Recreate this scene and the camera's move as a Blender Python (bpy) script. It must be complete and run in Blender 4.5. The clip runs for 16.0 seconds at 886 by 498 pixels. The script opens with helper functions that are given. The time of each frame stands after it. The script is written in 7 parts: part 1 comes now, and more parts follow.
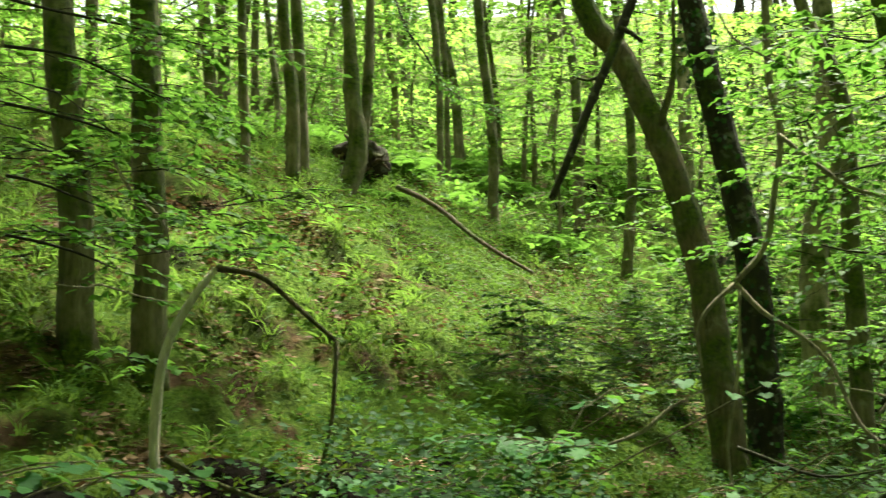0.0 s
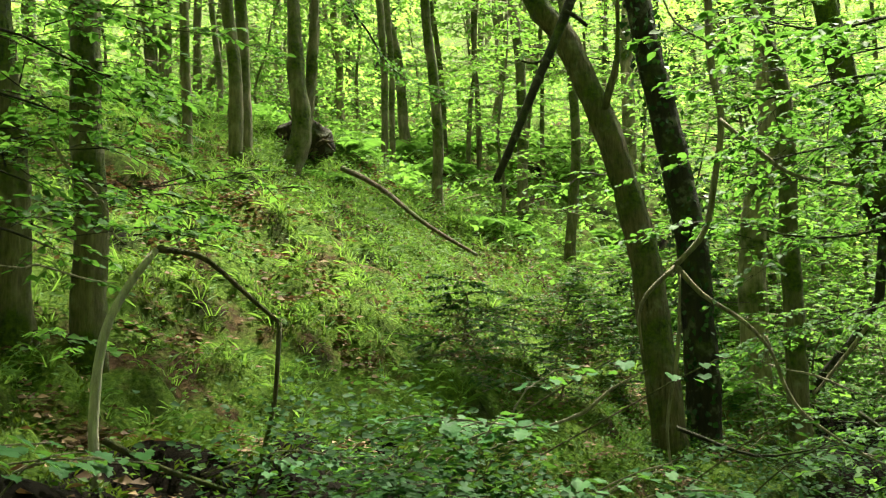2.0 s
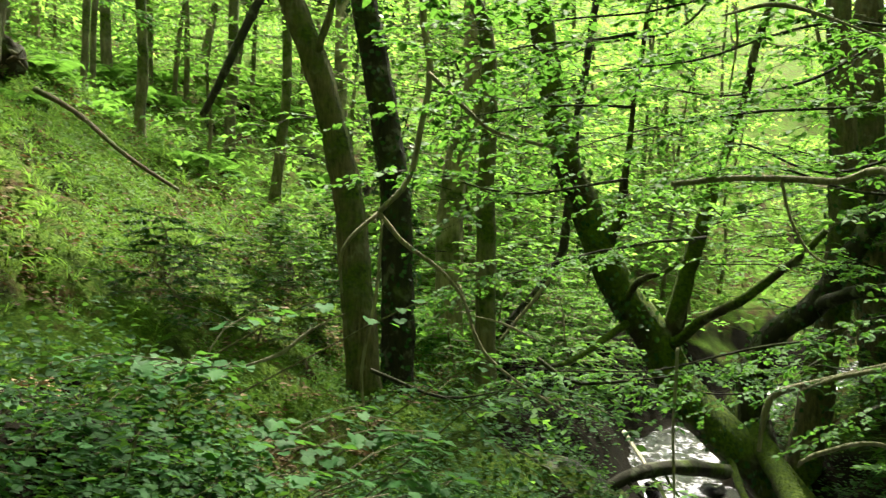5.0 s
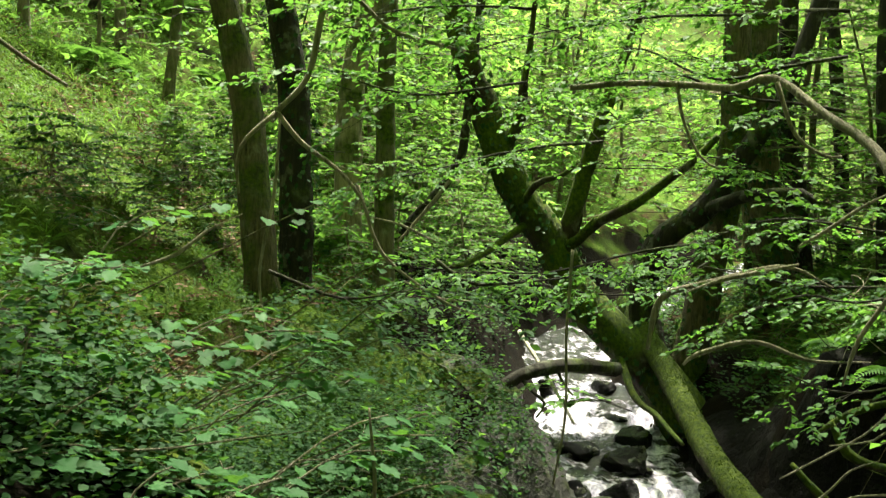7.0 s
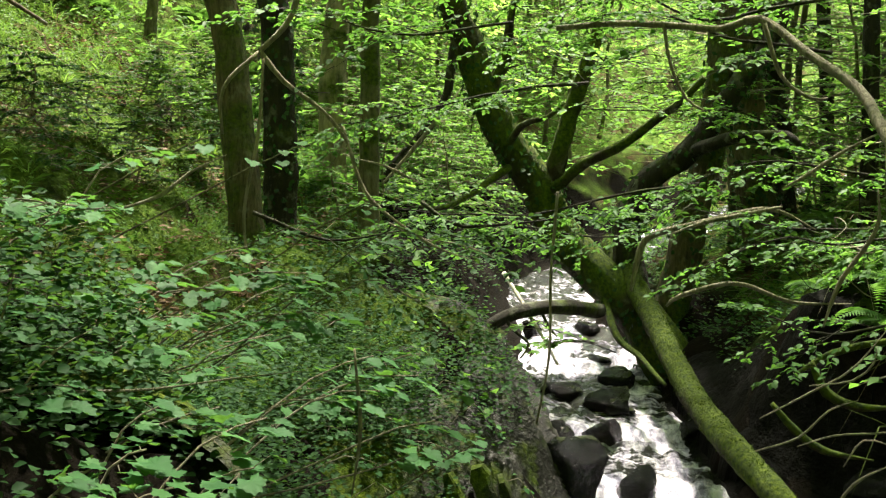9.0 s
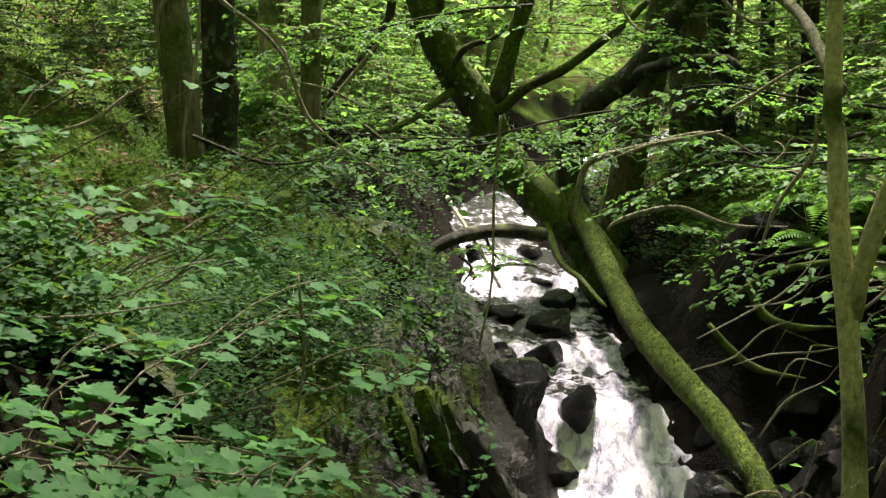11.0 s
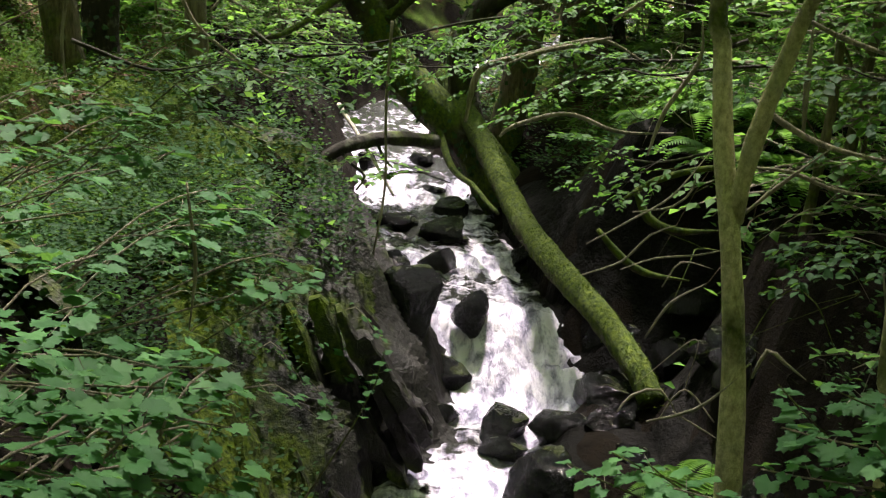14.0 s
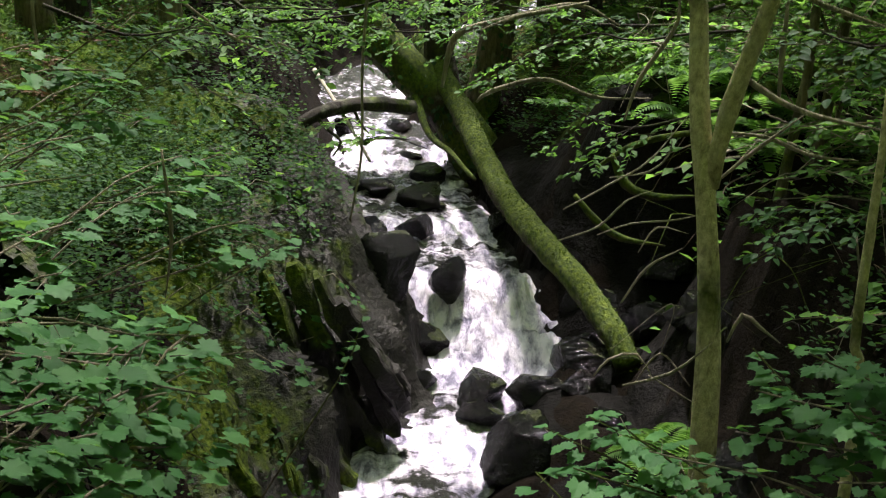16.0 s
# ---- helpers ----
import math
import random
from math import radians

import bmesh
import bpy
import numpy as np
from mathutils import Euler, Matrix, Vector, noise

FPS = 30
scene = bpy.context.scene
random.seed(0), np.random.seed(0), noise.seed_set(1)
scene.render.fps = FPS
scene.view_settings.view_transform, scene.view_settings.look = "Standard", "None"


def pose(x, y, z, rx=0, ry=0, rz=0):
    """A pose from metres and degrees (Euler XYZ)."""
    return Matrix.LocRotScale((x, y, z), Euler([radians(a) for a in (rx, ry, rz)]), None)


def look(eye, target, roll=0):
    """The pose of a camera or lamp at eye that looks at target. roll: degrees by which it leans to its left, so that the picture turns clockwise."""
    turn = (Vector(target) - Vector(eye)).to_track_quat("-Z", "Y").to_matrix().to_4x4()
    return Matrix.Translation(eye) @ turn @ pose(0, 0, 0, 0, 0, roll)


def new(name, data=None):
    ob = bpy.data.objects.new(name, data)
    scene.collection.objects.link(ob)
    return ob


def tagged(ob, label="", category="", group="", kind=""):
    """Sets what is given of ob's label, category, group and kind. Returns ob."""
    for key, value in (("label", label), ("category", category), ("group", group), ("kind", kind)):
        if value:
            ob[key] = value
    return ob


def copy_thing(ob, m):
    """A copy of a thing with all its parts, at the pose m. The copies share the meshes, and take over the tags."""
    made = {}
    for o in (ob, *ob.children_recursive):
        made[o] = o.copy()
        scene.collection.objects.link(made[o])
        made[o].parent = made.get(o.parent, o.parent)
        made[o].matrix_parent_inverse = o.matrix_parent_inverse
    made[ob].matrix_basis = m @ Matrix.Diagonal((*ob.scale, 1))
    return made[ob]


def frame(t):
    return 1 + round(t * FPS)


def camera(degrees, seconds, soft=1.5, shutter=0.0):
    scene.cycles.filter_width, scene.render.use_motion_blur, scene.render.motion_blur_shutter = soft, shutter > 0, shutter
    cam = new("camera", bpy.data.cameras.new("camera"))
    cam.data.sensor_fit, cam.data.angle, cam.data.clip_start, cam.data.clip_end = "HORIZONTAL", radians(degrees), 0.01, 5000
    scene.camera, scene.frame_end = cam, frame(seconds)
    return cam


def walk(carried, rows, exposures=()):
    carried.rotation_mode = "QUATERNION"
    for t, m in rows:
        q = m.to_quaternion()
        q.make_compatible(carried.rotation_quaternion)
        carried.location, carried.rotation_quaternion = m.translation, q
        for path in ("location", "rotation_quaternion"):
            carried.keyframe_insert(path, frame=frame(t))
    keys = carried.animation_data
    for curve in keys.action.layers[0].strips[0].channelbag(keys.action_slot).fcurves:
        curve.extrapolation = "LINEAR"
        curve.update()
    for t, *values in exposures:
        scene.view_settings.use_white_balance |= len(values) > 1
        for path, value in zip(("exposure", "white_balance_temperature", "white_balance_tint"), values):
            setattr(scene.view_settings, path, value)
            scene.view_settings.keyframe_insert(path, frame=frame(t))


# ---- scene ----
import itertools

# ---- camera and walk: one standpoint, turned by hand ----
shot = camera(44.5, 16.0, soft=1.15, shutter=0.5)
walk(shot, [
    (0, pose(0, 0, 4, 97.000, -0.000, 0.000)),
    (0.5, pose(0, 0, 4, 96.783, -0.032, -2.515)),
    (1, pose(0, 0, 4, 96.771, 0.004, -2.465)),
    (1.5, pose(0, 0, 4, 96.627, 0.019, -2.476)),
    (2, pose(0, 0, 4, 96.037, 0.029, -2.970)),
    (2.5, pose(0, 0, 4, 95.516, -0.030, -3.858)),
    (3, pose(0, 0, 4, 94.881, -0.376, -6.034)),
    (3.5, pose(0, 0, 4, 94.436, -0.643, -8.971)),
    (4, pose(0, 0, 4, 94.144, -1.258, -12.544)),
    (4.5, pose(0, 0, 4, 93.636, -1.610, -16.904)),
    (5, pose(0, 0, 4, 93.210, -1.708, -18.712)),
    (5.2, pose(0, 0, 4, 92.644, -1.772, -19.722)),
    (7.3, pose(0, 0, 4, 87.204, -2.108, -24.256)),
    (7.5, pose(0, 0, 4, 86.461, -2.074, -24.316)),
    (8, pose(0, 0, 4, 85.349, -2.086, -24.325)),
    (8.5, pose(0, 0, 4, 85.269, -2.131, -24.453)),
    (8.7, pose(0, 0, 4, 85.271, -2.166, -24.539)),
    (10.8, pose(0, 0, 4, 81.690, -2.433, -27.823)),
    (11, pose(0, 0, 4, 81.238, -2.392, -27.840)),
    (11.5, pose(0, 0, 4, 80.636, -2.385, -28.149)),
    (12, pose(0, 0, 4, 79.857, -2.510, -29.042)),
    (12.5, pose(0, 0, 4, 79.125, -2.625, -30.190)),
    (13, pose(0, 0, 4, 78.234, -2.738, -31.449)),
    (13.5, pose(0, 0, 4, 77.415, -2.866, -32.618)),
    (14, pose(0, 0, 4, 76.631, -2.959, -33.491)),
    (14.5, pose(0, 0, 4, 76.308, -3.032, -34.195)),
    (15, pose(0, 0, 4, 75.609, -3.097, -34.623)),
    (15.5, pose(0, 0, 4, 74.944, -3.138, -34.975)),
    (16, pose(0, 0, 4, 74.899, -3.022, -34.721)),
], exposures=[(0.0, 2.32, 6900, 0), (3.0, 2.32, 6900, 0), (5.0, 2.25, 6900, -2), (8.0, 2.42, 6800, 4), (12.0, 2.28, 6600, 20), (16.0, 2.05, 6200, 24)])

# ---- daylight ----
SUN_EL, SUN_AZ = 66.0, 37.0          # degrees; azimuth clockwise from +y
world = bpy.data.worlds.new("sky")
scene.world = world
world.use_nodes = True
wn = world.node_tree.nodes
sky = wn.new("ShaderNodeTexSky")
sky.sky_type = "NISHITA"
sky.sun_disc = False
sky.sun_elevation = radians(SUN_EL)
sky.sun_rotation = radians(SUN_AZ)
sky.air_density, sky.dust_density, sky.ozone_density = 1.0, 5.0, 0.4
wn["Background"].inputs["Strength"].default_value = 0.09
pale = wn.new("ShaderNodeHueSaturation")      # thin high cloud: a whiter sky
pale.inputs["Saturation"].default_value = 0.35
world.node_tree.links.new(sky.outputs[0], pale.inputs["Color"])
world.node_tree.links.new(pale.outputs[0], wn["Background"].inputs["Color"])
sun_data = bpy.data.lights.new("sun", "SUN")
sun_data.energy, sun_data.angle, sun_data.color = 5.0, radians(5), (1.0, 0.94, 0.80)
sun = new("sun", sun_data)
e, a = radians(SUN_EL), radians(SUN_AZ)
way_to_sun = Vector((math.sin(a) * math.cos(e), math.cos(a) * math.cos(e), math.sin(e)))
sun.matrix_world = look(way_to_sun * 60, (0, 0, 0))


# ---- ground shape: a V-shaped stream valley that climbs away from the standpoint ----
# ground shape
AXIS = math.radians(34.5)            # the stream's heading, clockwise from +y
SX, SY = math.sin(AXIS), math.cos(AXIS)
BED_S = [-8.0, 6.0, 8.7, 8.9, 9.1, 9.35, 9.55, 9.75, 10.8, 11.05, 12.4, 13.0, 13.3, 13.9, 14.6, 17.0, 19.5, 30.0, 60.0, 300.0]
BED_Z = [-0.6, 0.45, 0.6, 0.68, 0.82, 0.88, 1.05, 1.12, 1.22, 1.30, 1.42, 1.49, 1.56, 1.68, 1.77, 1.92, 2.1, 3.5, 7.5, 40.0]
MID_S = [-8.0, 5.0, 6.6, 7.1, 7.9, 8.66, 8.9, 9.4, 9.98, 10.8, 12.0, 13.3, 14.2, 15.6, 18.0, 20.0, 24.0, 30.0, 40.0, 60.0, 300.0]
MID_W = [-0.5, -0.2, 0.02, 0.1, 0.38, 0.6, 0.68, 0.5, 0.2, -0.05, -0.27, -0.42, -0.6, -1.1, -0.9, 0.2, 1.8, 5.0, 12.0, 28.0, 250.0]
HALF_S = [-8.0, 5.0, 6.6, 7.1, 7.9, 8.66, 8.9, 9.4, 9.98, 10.8, 12.0, 13.3, 14.2, 15.6, 18.0, 20.0, 24.0, 30.0, 300.0]
HALF_W = [0.8, 0.6, 0.56, 0.58, 0.47, 0.66, 0.77, 0.76, 0.83, 0.95, 0.93, 0.84, 0.68, 0.72, 0.9, 1.6, 1.2, 1.0, 1.2]


def along(x, y):
    return x * SX + y * SY, x * SY - y * SX


def world_xy(s, w):
    return s * SX + w * SY, s * SY - w * SX


LEFT_V = [0.0, 0.25, 0.95, 1.6, 3.0, 6.0, 9.0, 14.0, 30.0, 80.0, 400.0]
LEFT_H = [0.0, 0.55, 1.35, 1.55, 1.72, 3.75, 5.5, 7.4, 11.0, 20.0, 80.0]
RIGHT_V = [0.0, 0.25, 0.75, 2.0, 5.0, 12.0, 40.0, 400.0]
RIGHT_H = [0.0, 0.25, 1.45, 1.85, 2.9, 6.0, 17.0, 120.0]
SHELF_H = [0.0, 0.2, 0.45, 0.75, 1.9, 5.2, 16.0, 120.0]       # the low shelf upstream of the hollow


def bed(s):
    return float(np.interp(s, BED_S, BED_Z))


def ground(x, y):
    s, w = along(x, y)
    off, half = w - float(np.interp(s, MID_S, MID_W)), float(np.interp(s, HALF_S, HALF_W))
    b = bed(s)
    if abs(off) < half:
        z = b - 0.25 * (1 - (off / half) ** 2)
    elif off < 0:
        z = b + float(np.interp(-off - half, LEFT_V, LEFT_H))
    else:
        ledge = float(np.interp(s, [0.0, 3.0, 6.5, 9.0, 10.0], [0.4, 1.3, 1.2, 0.5, 0.0]))     # a low hollow beside the water
        v = off - half
        shelf = min(max((s - 10.2) / 1.6, 0.0), 1.0)
        rise = float(np.interp(v - ledge, RIGHT_V, RIGHT_H)) * (1 - shelf) + float(np.interp(v - ledge, RIGHT_V, SHELF_H)) * shelf
        z = b + (0.24 * min(1.0, v / 0.22) if v < ledge else 0.24 + rise)
    edge = float(np.interp(w, [-4.5, -2.4, -1.2, -0.6, -0.1, 1.0], [6.6, 5.4, 4.0, 3.0, 1.9, 1.6]))
    ditch = min(max((s - 1.8) / 1.2, 0.0), 1.0) * min(max((7.6 - s) / 1.2, 0.0), 1.0)
    z -= 0.55 * ditch * math.exp(-((w + 3.8) / 0.27) ** 2)       # the gully under the mossy lip
    k = min(max((edge - s) / 0.9, 0.0), 1.0)         # the level bank on which one stands
    k = k * k * (3 - 2 * k) * min(max((9 - abs(w)) / 5, 0.0), 1.0)
    # last term: an unseen hill behind the standpoint, added to block low skylight
    return z * (1 - k) + max(z, 2.4 + 0.32 * min(max(-w, 0.0), 3.3)) * k + 0.6 * max(0.0, -s - 13)
# end of ground shape


def hummock(x, y):
    """Mossy mounds of the slope, 0 in the hollows between."""
    return max(0.0, noise.noise(Vector((x * 2.1 + 9, y * 2.1 + 2, 4)))) ** 0.8


def rough(x, y):
    p = Vector((x, y, 0))
    return (0.15 * noise.noise(p * 0.55) + 0.13 * noise.noise(p * 1.7) + 0.07 * noise.noise(p * 3.9)
            + 0.34 * hummock(x, y))


def land(x, y):
    s, w = along(x, y)
    far = abs(w - float(np.interp(s, MID_S, MID_W)))
    return ground(x, y) + rough(x, y) * min(1.0, 0.25 + far * 0.35)


# ---- materials ----
def material(name):
    m = bpy.data.materials.new(name)
    m.use_nodes = True
    t = m.node_tree
    return m, t, t.nodes, t.links, t.nodes["Principled BSDF"]


def ramp(t, stops):
    r = t.nodes.new("ShaderNodeValToRGB")
    while len(r.color_ramp.elements) < len(stops):
        r.color_ramp.elements.new(0.5)
    for e, (p, c) in zip(r.color_ramp.elements, stops):
        e.position, e.color = p, (*c, 1) if len(c) == 3 else c
    return r


def noise_node(t, scale, detail=6.0, vec=None, rough_=0.6):
    n = t.nodes.new("ShaderNodeTexNoise")
    n.inputs["Scale"].default_value, n.inputs["Detail"].default_value, n.inputs["Roughness"].default_value = scale, detail, rough_
    if vec is not None:
        t.links.new(vec, n.inputs["Vector"])
    return n


def coords(t, scale=(1, 1, 1), kind="Object"):
    c, mp = t.nodes.new("ShaderNodeTexCoord"), t.nodes.new("ShaderNodeMapping")
    mp.inputs["Scale"].default_value = scale
    t.links.new(c.outputs[kind], mp.inputs["Vector"])
    return mp.outputs["Vector"]


def mix(t, fac, a, b):
    m = t.nodes.new("ShaderNodeMix")
    m.data_type = "RGBA"
    for sock, v in ((m.inputs[0], fac), (m.inputs[6], a), (m.inputs[7], b)):
        if hasattr(v, "is_output"):
            t.links.new(v, sock)
        elif isinstance(v, (int, float)):
            sock.default_value = v
        else:
            sock.default_value = (*v, 1)
    return m.outputs[2]


def math_node(t, op, a, b=0.0):
    m = t.nodes.new("ShaderNodeMath")
    m.operation = op
    m.use_clamp = op in ("MULTIPLY_ADD",)
    for sock, v in zip(m.inputs, (a, b)):
        if hasattr(v, "is_output"):
            t.links.new(v, sock)
        else:
            sock.default_value = v
    return m.outputs[0]


def bump(t, height, bsdf, strength, distance):
    b = t.nodes.new("ShaderNodeBump")
    b.inputs["Strength"].default_value, b.inputs["Distance"].default_value = strength, distance
    t.links.new(height, b.inputs["Height"])
    t.links.new(b.outputs[0], bsdf.inputs["Normal"])


def up_mask(t, lo, hi):
    g, s = t.nodes.new("ShaderNodeNewGeometry"), t.nodes.new("ShaderNodeSeparateXYZ")
    t.links.new(g.outputs["Normal"], s.inputs[0])
    r = t.nodes.new("ShaderNodeMapRange")
    r.inputs[1].default_value, r.inputs[2].default_value = lo, hi
    t.links.new(s.outputs["Z"], r.inputs[0])
    return r.outputs[0]


MOSS = ((0.010, 0.022, 0.0015), (0.070, 0.098, 0.004))


def bark_material(name, dark, light, moss, scale=1.0, rise=1.6, top=False):
    m, t, n, l, p = material(name)
    v = coords(t, (9 * scale, 9 * scale, rise * scale))
    grain = noise_node(t, 2.2, 9, v, 0.7)
    blotch = noise_node(t, 1.7, 5, coords(t))
    col = ramp(t, [(0.3, dark), (0.62, light)])
    l.new(grain.outputs[0], col.inputs[0])
    lichen = ramp(t, [(0.55, (0, 0, 0)), (0.66, (1, 1, 1))])
    l.new(noise_node(t, 5.0, 6, coords(t)).outputs[0], lichen.inputs[0])
    base = mix(t, math_node(t, "MULTIPLY", lichen.outputs[0], 0.35), col.outputs[0], (0.24, 0.25, 0.19))
    mcol = ramp(t, [(0.35, (0.016, 0.034, 0.0015)), (0.7, (0.085, 0.120, 0.003))] if top else [(0.35, MOSS[0]), (0.7, MOSS[1])])
    l.new(noise_node(t, 22, 4, coords(t)).outputs[0], mcol.inputs[0])
    mr = ramp(t, [(0.62 - moss * 0.5, (0, 0, 0)), (0.78 - moss * 0.5, (1, 1, 1))])
    l.new(math_node(t, "ADD", blotch.outputs[0], math_node(t, "MULTIPLY", up_mask(t, -0.5, 0.9) if top else up_mask(t, -0.2, 1.0), (0.9 if top else 0.3) * moss)), mr.inputs[0])
    l.new(mix(t, mr.outputs[0], base, mcol.outputs[0]), p.inputs["Base Color"])
    p.inputs["Roughness"].default_value = 0.86
    p.inputs["Specular IOR Level"].default_value = 0.25
    bump(t, grain.outputs[0], p, 1.0, 0.05)
    return m


def leaf_material(name, deep, bright, glow, translucent=0.45, rough_=0.6, gloss=0.14, single=False):
    m, t, n, l, p = material(name)
    pick = n.new("ShaderNodeObjectInfo").outputs["Random"] if single else n.new("ShaderNodeNewGeometry").outputs["Random Per Island"]
    col = ramp(t, [(0.0, [c * 0.7 for c in deep]), (0.45, deep), (1.0, bright)])
    l.new(pick, col.inputs[0])
    patch = noise_node(t, 1.1, 3, coords(t))
    shade = mix(t, patch.outputs[0], col.outputs[0], deep)
    l.new(shade, p.inputs["Base Color"])
    p.inputs["Roughness"].default_value = rough_
    p.inputs["Specular IOR Level"].default_value = gloss
    tr, ms = n.new("ShaderNodeBsdfTranslucent"), n.new("ShaderNodeMixShader")
    through_col = ramp(t, [(0.0, [c * 0.7 for c in glow]), (1.0, glow)])
    l.new(pick, through_col.inputs[0])
    l.new(through_col.outputs[0], tr.inputs["Color"])
    ms.inputs[0].default_value = translucent
    l.new(p.outputs[0], ms.inputs[1])
    l.new(tr.outputs[0], ms.inputs[2])
    l.new(ms.outputs[0], n["Material Output"].inputs["Surface"])
    return m


BARK = bark_material("bark_grey_brown", (0.042, 0.035, 0.022), (0.19, 0.16, 0.105), 0.36)
BARK_PALE = bark_material("bark_pale", (0.08, 0.065, 0.04), (0.30, 0.25, 0.17), 0.3)
# dark bark, with the shaded side of backlit trunks put into its colour
BARK_DARK = bark_material("bark_dark_shaded", (0.004, 0.0035, 0.0025), (0.024, 0.019, 0.013), 0.16)
BARK_BROWN = bark_material("bark_brown", (0.018, 0.013, 0.008), (0.095, 0.068, 0.040), 0.2)
BARK_UMBER = bark_material("bark_umber", (0.010, 0.008, 0.005), (0.125, 0.097, 0.058), 0.34, 1.3)
BARK_MOSS = bark_material("bark_mossy", (0.010, 0.008, 0.005), (0.04, 0.028, 0.016), 0.30, top=True)
BARK_SMOOTH = bark_material("bark_smooth_sapling", (0.20, 0.18, 0.085), (0.60, 0.54, 0.31), 0.20, 2.0, 6.0)
DEADWOOD = bark_material("dead_wood", (0.02, 0.014, 0.009), (0.105, 0.072, 0.043), 0.15)
TWIG_PALE = bark_material("twig_pale", (0.24, 0.22, 0.17), (0.60, 0.56, 0.45), 0.12, 2.0)
TWIG = bark_material("twig_grey", (0.07, 0.06, 0.042), (0.30, 0.26, 0.19), 0.12, 2.0)

LEAF_HIGH = leaf_material("leaf_canopy", (0.05, 0.11, 0.02), (0.11, 0.19, 0.035), (0.36, 0.60, 0.110), 0.60)
LEAF_MID = leaf_material("leaf_understorey", (0.038, 0.105, 0.016), (0.080, 0.175, 0.028), (0.22, 0.44, 0.065), 0.42)
LEAF_NEAR = leaf_material("leaf_lime", (0.022, 0.078, 0.023), (0.062, 0.152, 0.046), (0.15, 0.34, 0.050), 0.30, 0.6, 0.10, True)
LEAF_BRAMBLE = leaf_material("leaf_bramble", (0.014, 0.042, 0.014), (0.042, 0.095, 0.030), (0.10, 0.22, 0.03), 0.24, 0.6, 0.06)
LEAF_IVY = leaf_material("leaf_ivy", (0.012, 0.035, 0.012), (0.03, 0.075, 0.018), (0.05, 0.14, 0.02), 0.15, 0.35)
LEAF_BOUGH = leaf_material("leaf_bough", (0.030, 0.085, 0.018), (0.060, 0.140, 0.030), (0.16, 0.36, 0.05), 0.36, 0.6)
FERN = leaf_material("fern_frond", (0.045, 0.115, 0.02), (0.085, 0.18, 0.032), (0.20, 0.42, 0.06), 0.42, 0.55)
GRASS = leaf_material("grass_blade", (0.045, 0.10, 0.018), (0.12, 0.19, 0.04), (0.23, 0.40, 0.06), 0.42, 0.6)
MOSS_TUFT = leaf_material("moss_tuft", (0.028, 0.055, 0.005), (0.10, 0.135, 0.012), (0.12, 0.19, 0.018), 0.25, 0.7, 0.1)
LEAF_HERB = leaf_material("leaf_herb", (0.045, 0.098, 0.018), (0.078, 0.148, 0.026), (0.15, 0.28, 0.04), 0.32)
LITTER = leaf_material("leaf_litter", (0.07, 0.038, 0.02), (0.38, 0.26, 0.155), (0.17, 0.10, 0.04), 0.15, 0.7, 0.2)


def ground_material():
    m, t, n, l, p = material("woodland_floor")
    v = coords(t)
    soil = ramp(t, [(0.3, (0.010, 0.007, 0.004)), (0.5, (0.034, 0.022, 0.013)), (0.72, (0.10, 0.064, 0.036))])
    l.new(noise_node(t, 14, 9, v, 0.7).outputs[0], soil.inputs[0])
    vor = n.new("ShaderNodeTexVoronoi")
    vor.inputs["Scale"].default_value = 17
    l.new(v, vor.inputs["Vector"])
    flake = ramp(t, [(0.0, (0.022, 0.013, 0.008)), (0.5, (0.07, 0.043, 0.023)), (1.0, (0.18, 0.115, 0.06))])
    l.new(vor.outputs["Color"], flake.inputs[0])
    litter = mix(t, 0.5, soil.outputs[0], flake.outputs[0])
    moss = ramp(t, [(0.3, (0.026, 0.054, 0.008)), (0.52, (0.068, 0.115, 0.018)), (0.72, (0.125, 0.175, 0.028))])
    l.new(noise_node(t, 30, 6, v).outputs[0], moss.inputs[0])
    where = ramp(t, [(0.37, (0, 0, 0)), (0.50, (1, 1, 1))])
    l.new(noise_node(t, 1.6, 7, v, 0.65).outputs[0], where.inputs[0])
    wet = ramp(t, [(0.3, (0.002, 0.0016, 0.0012)), (0.7, (0.010, 0.007, 0.004))])      # bare wet earth where the bank is steep, blackened to stand for its shade
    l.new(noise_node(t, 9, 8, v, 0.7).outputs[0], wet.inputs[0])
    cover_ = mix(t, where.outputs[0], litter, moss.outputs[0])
    bare = n.new("ShaderNodeAttribute")      # leaf-mould beside the stream, its shade put into the colour as black
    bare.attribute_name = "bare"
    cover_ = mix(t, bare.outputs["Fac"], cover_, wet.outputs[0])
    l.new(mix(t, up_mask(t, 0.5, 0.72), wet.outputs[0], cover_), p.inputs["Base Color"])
    p.inputs["Roughness"].default_value = 0.95
    p.inputs["Specular IOR Level"].default_value = 0.06
    bump(t, noise_node(t, 26, 8, v, 0.7).outputs[0], p, 1.0, 0.05)
    return m


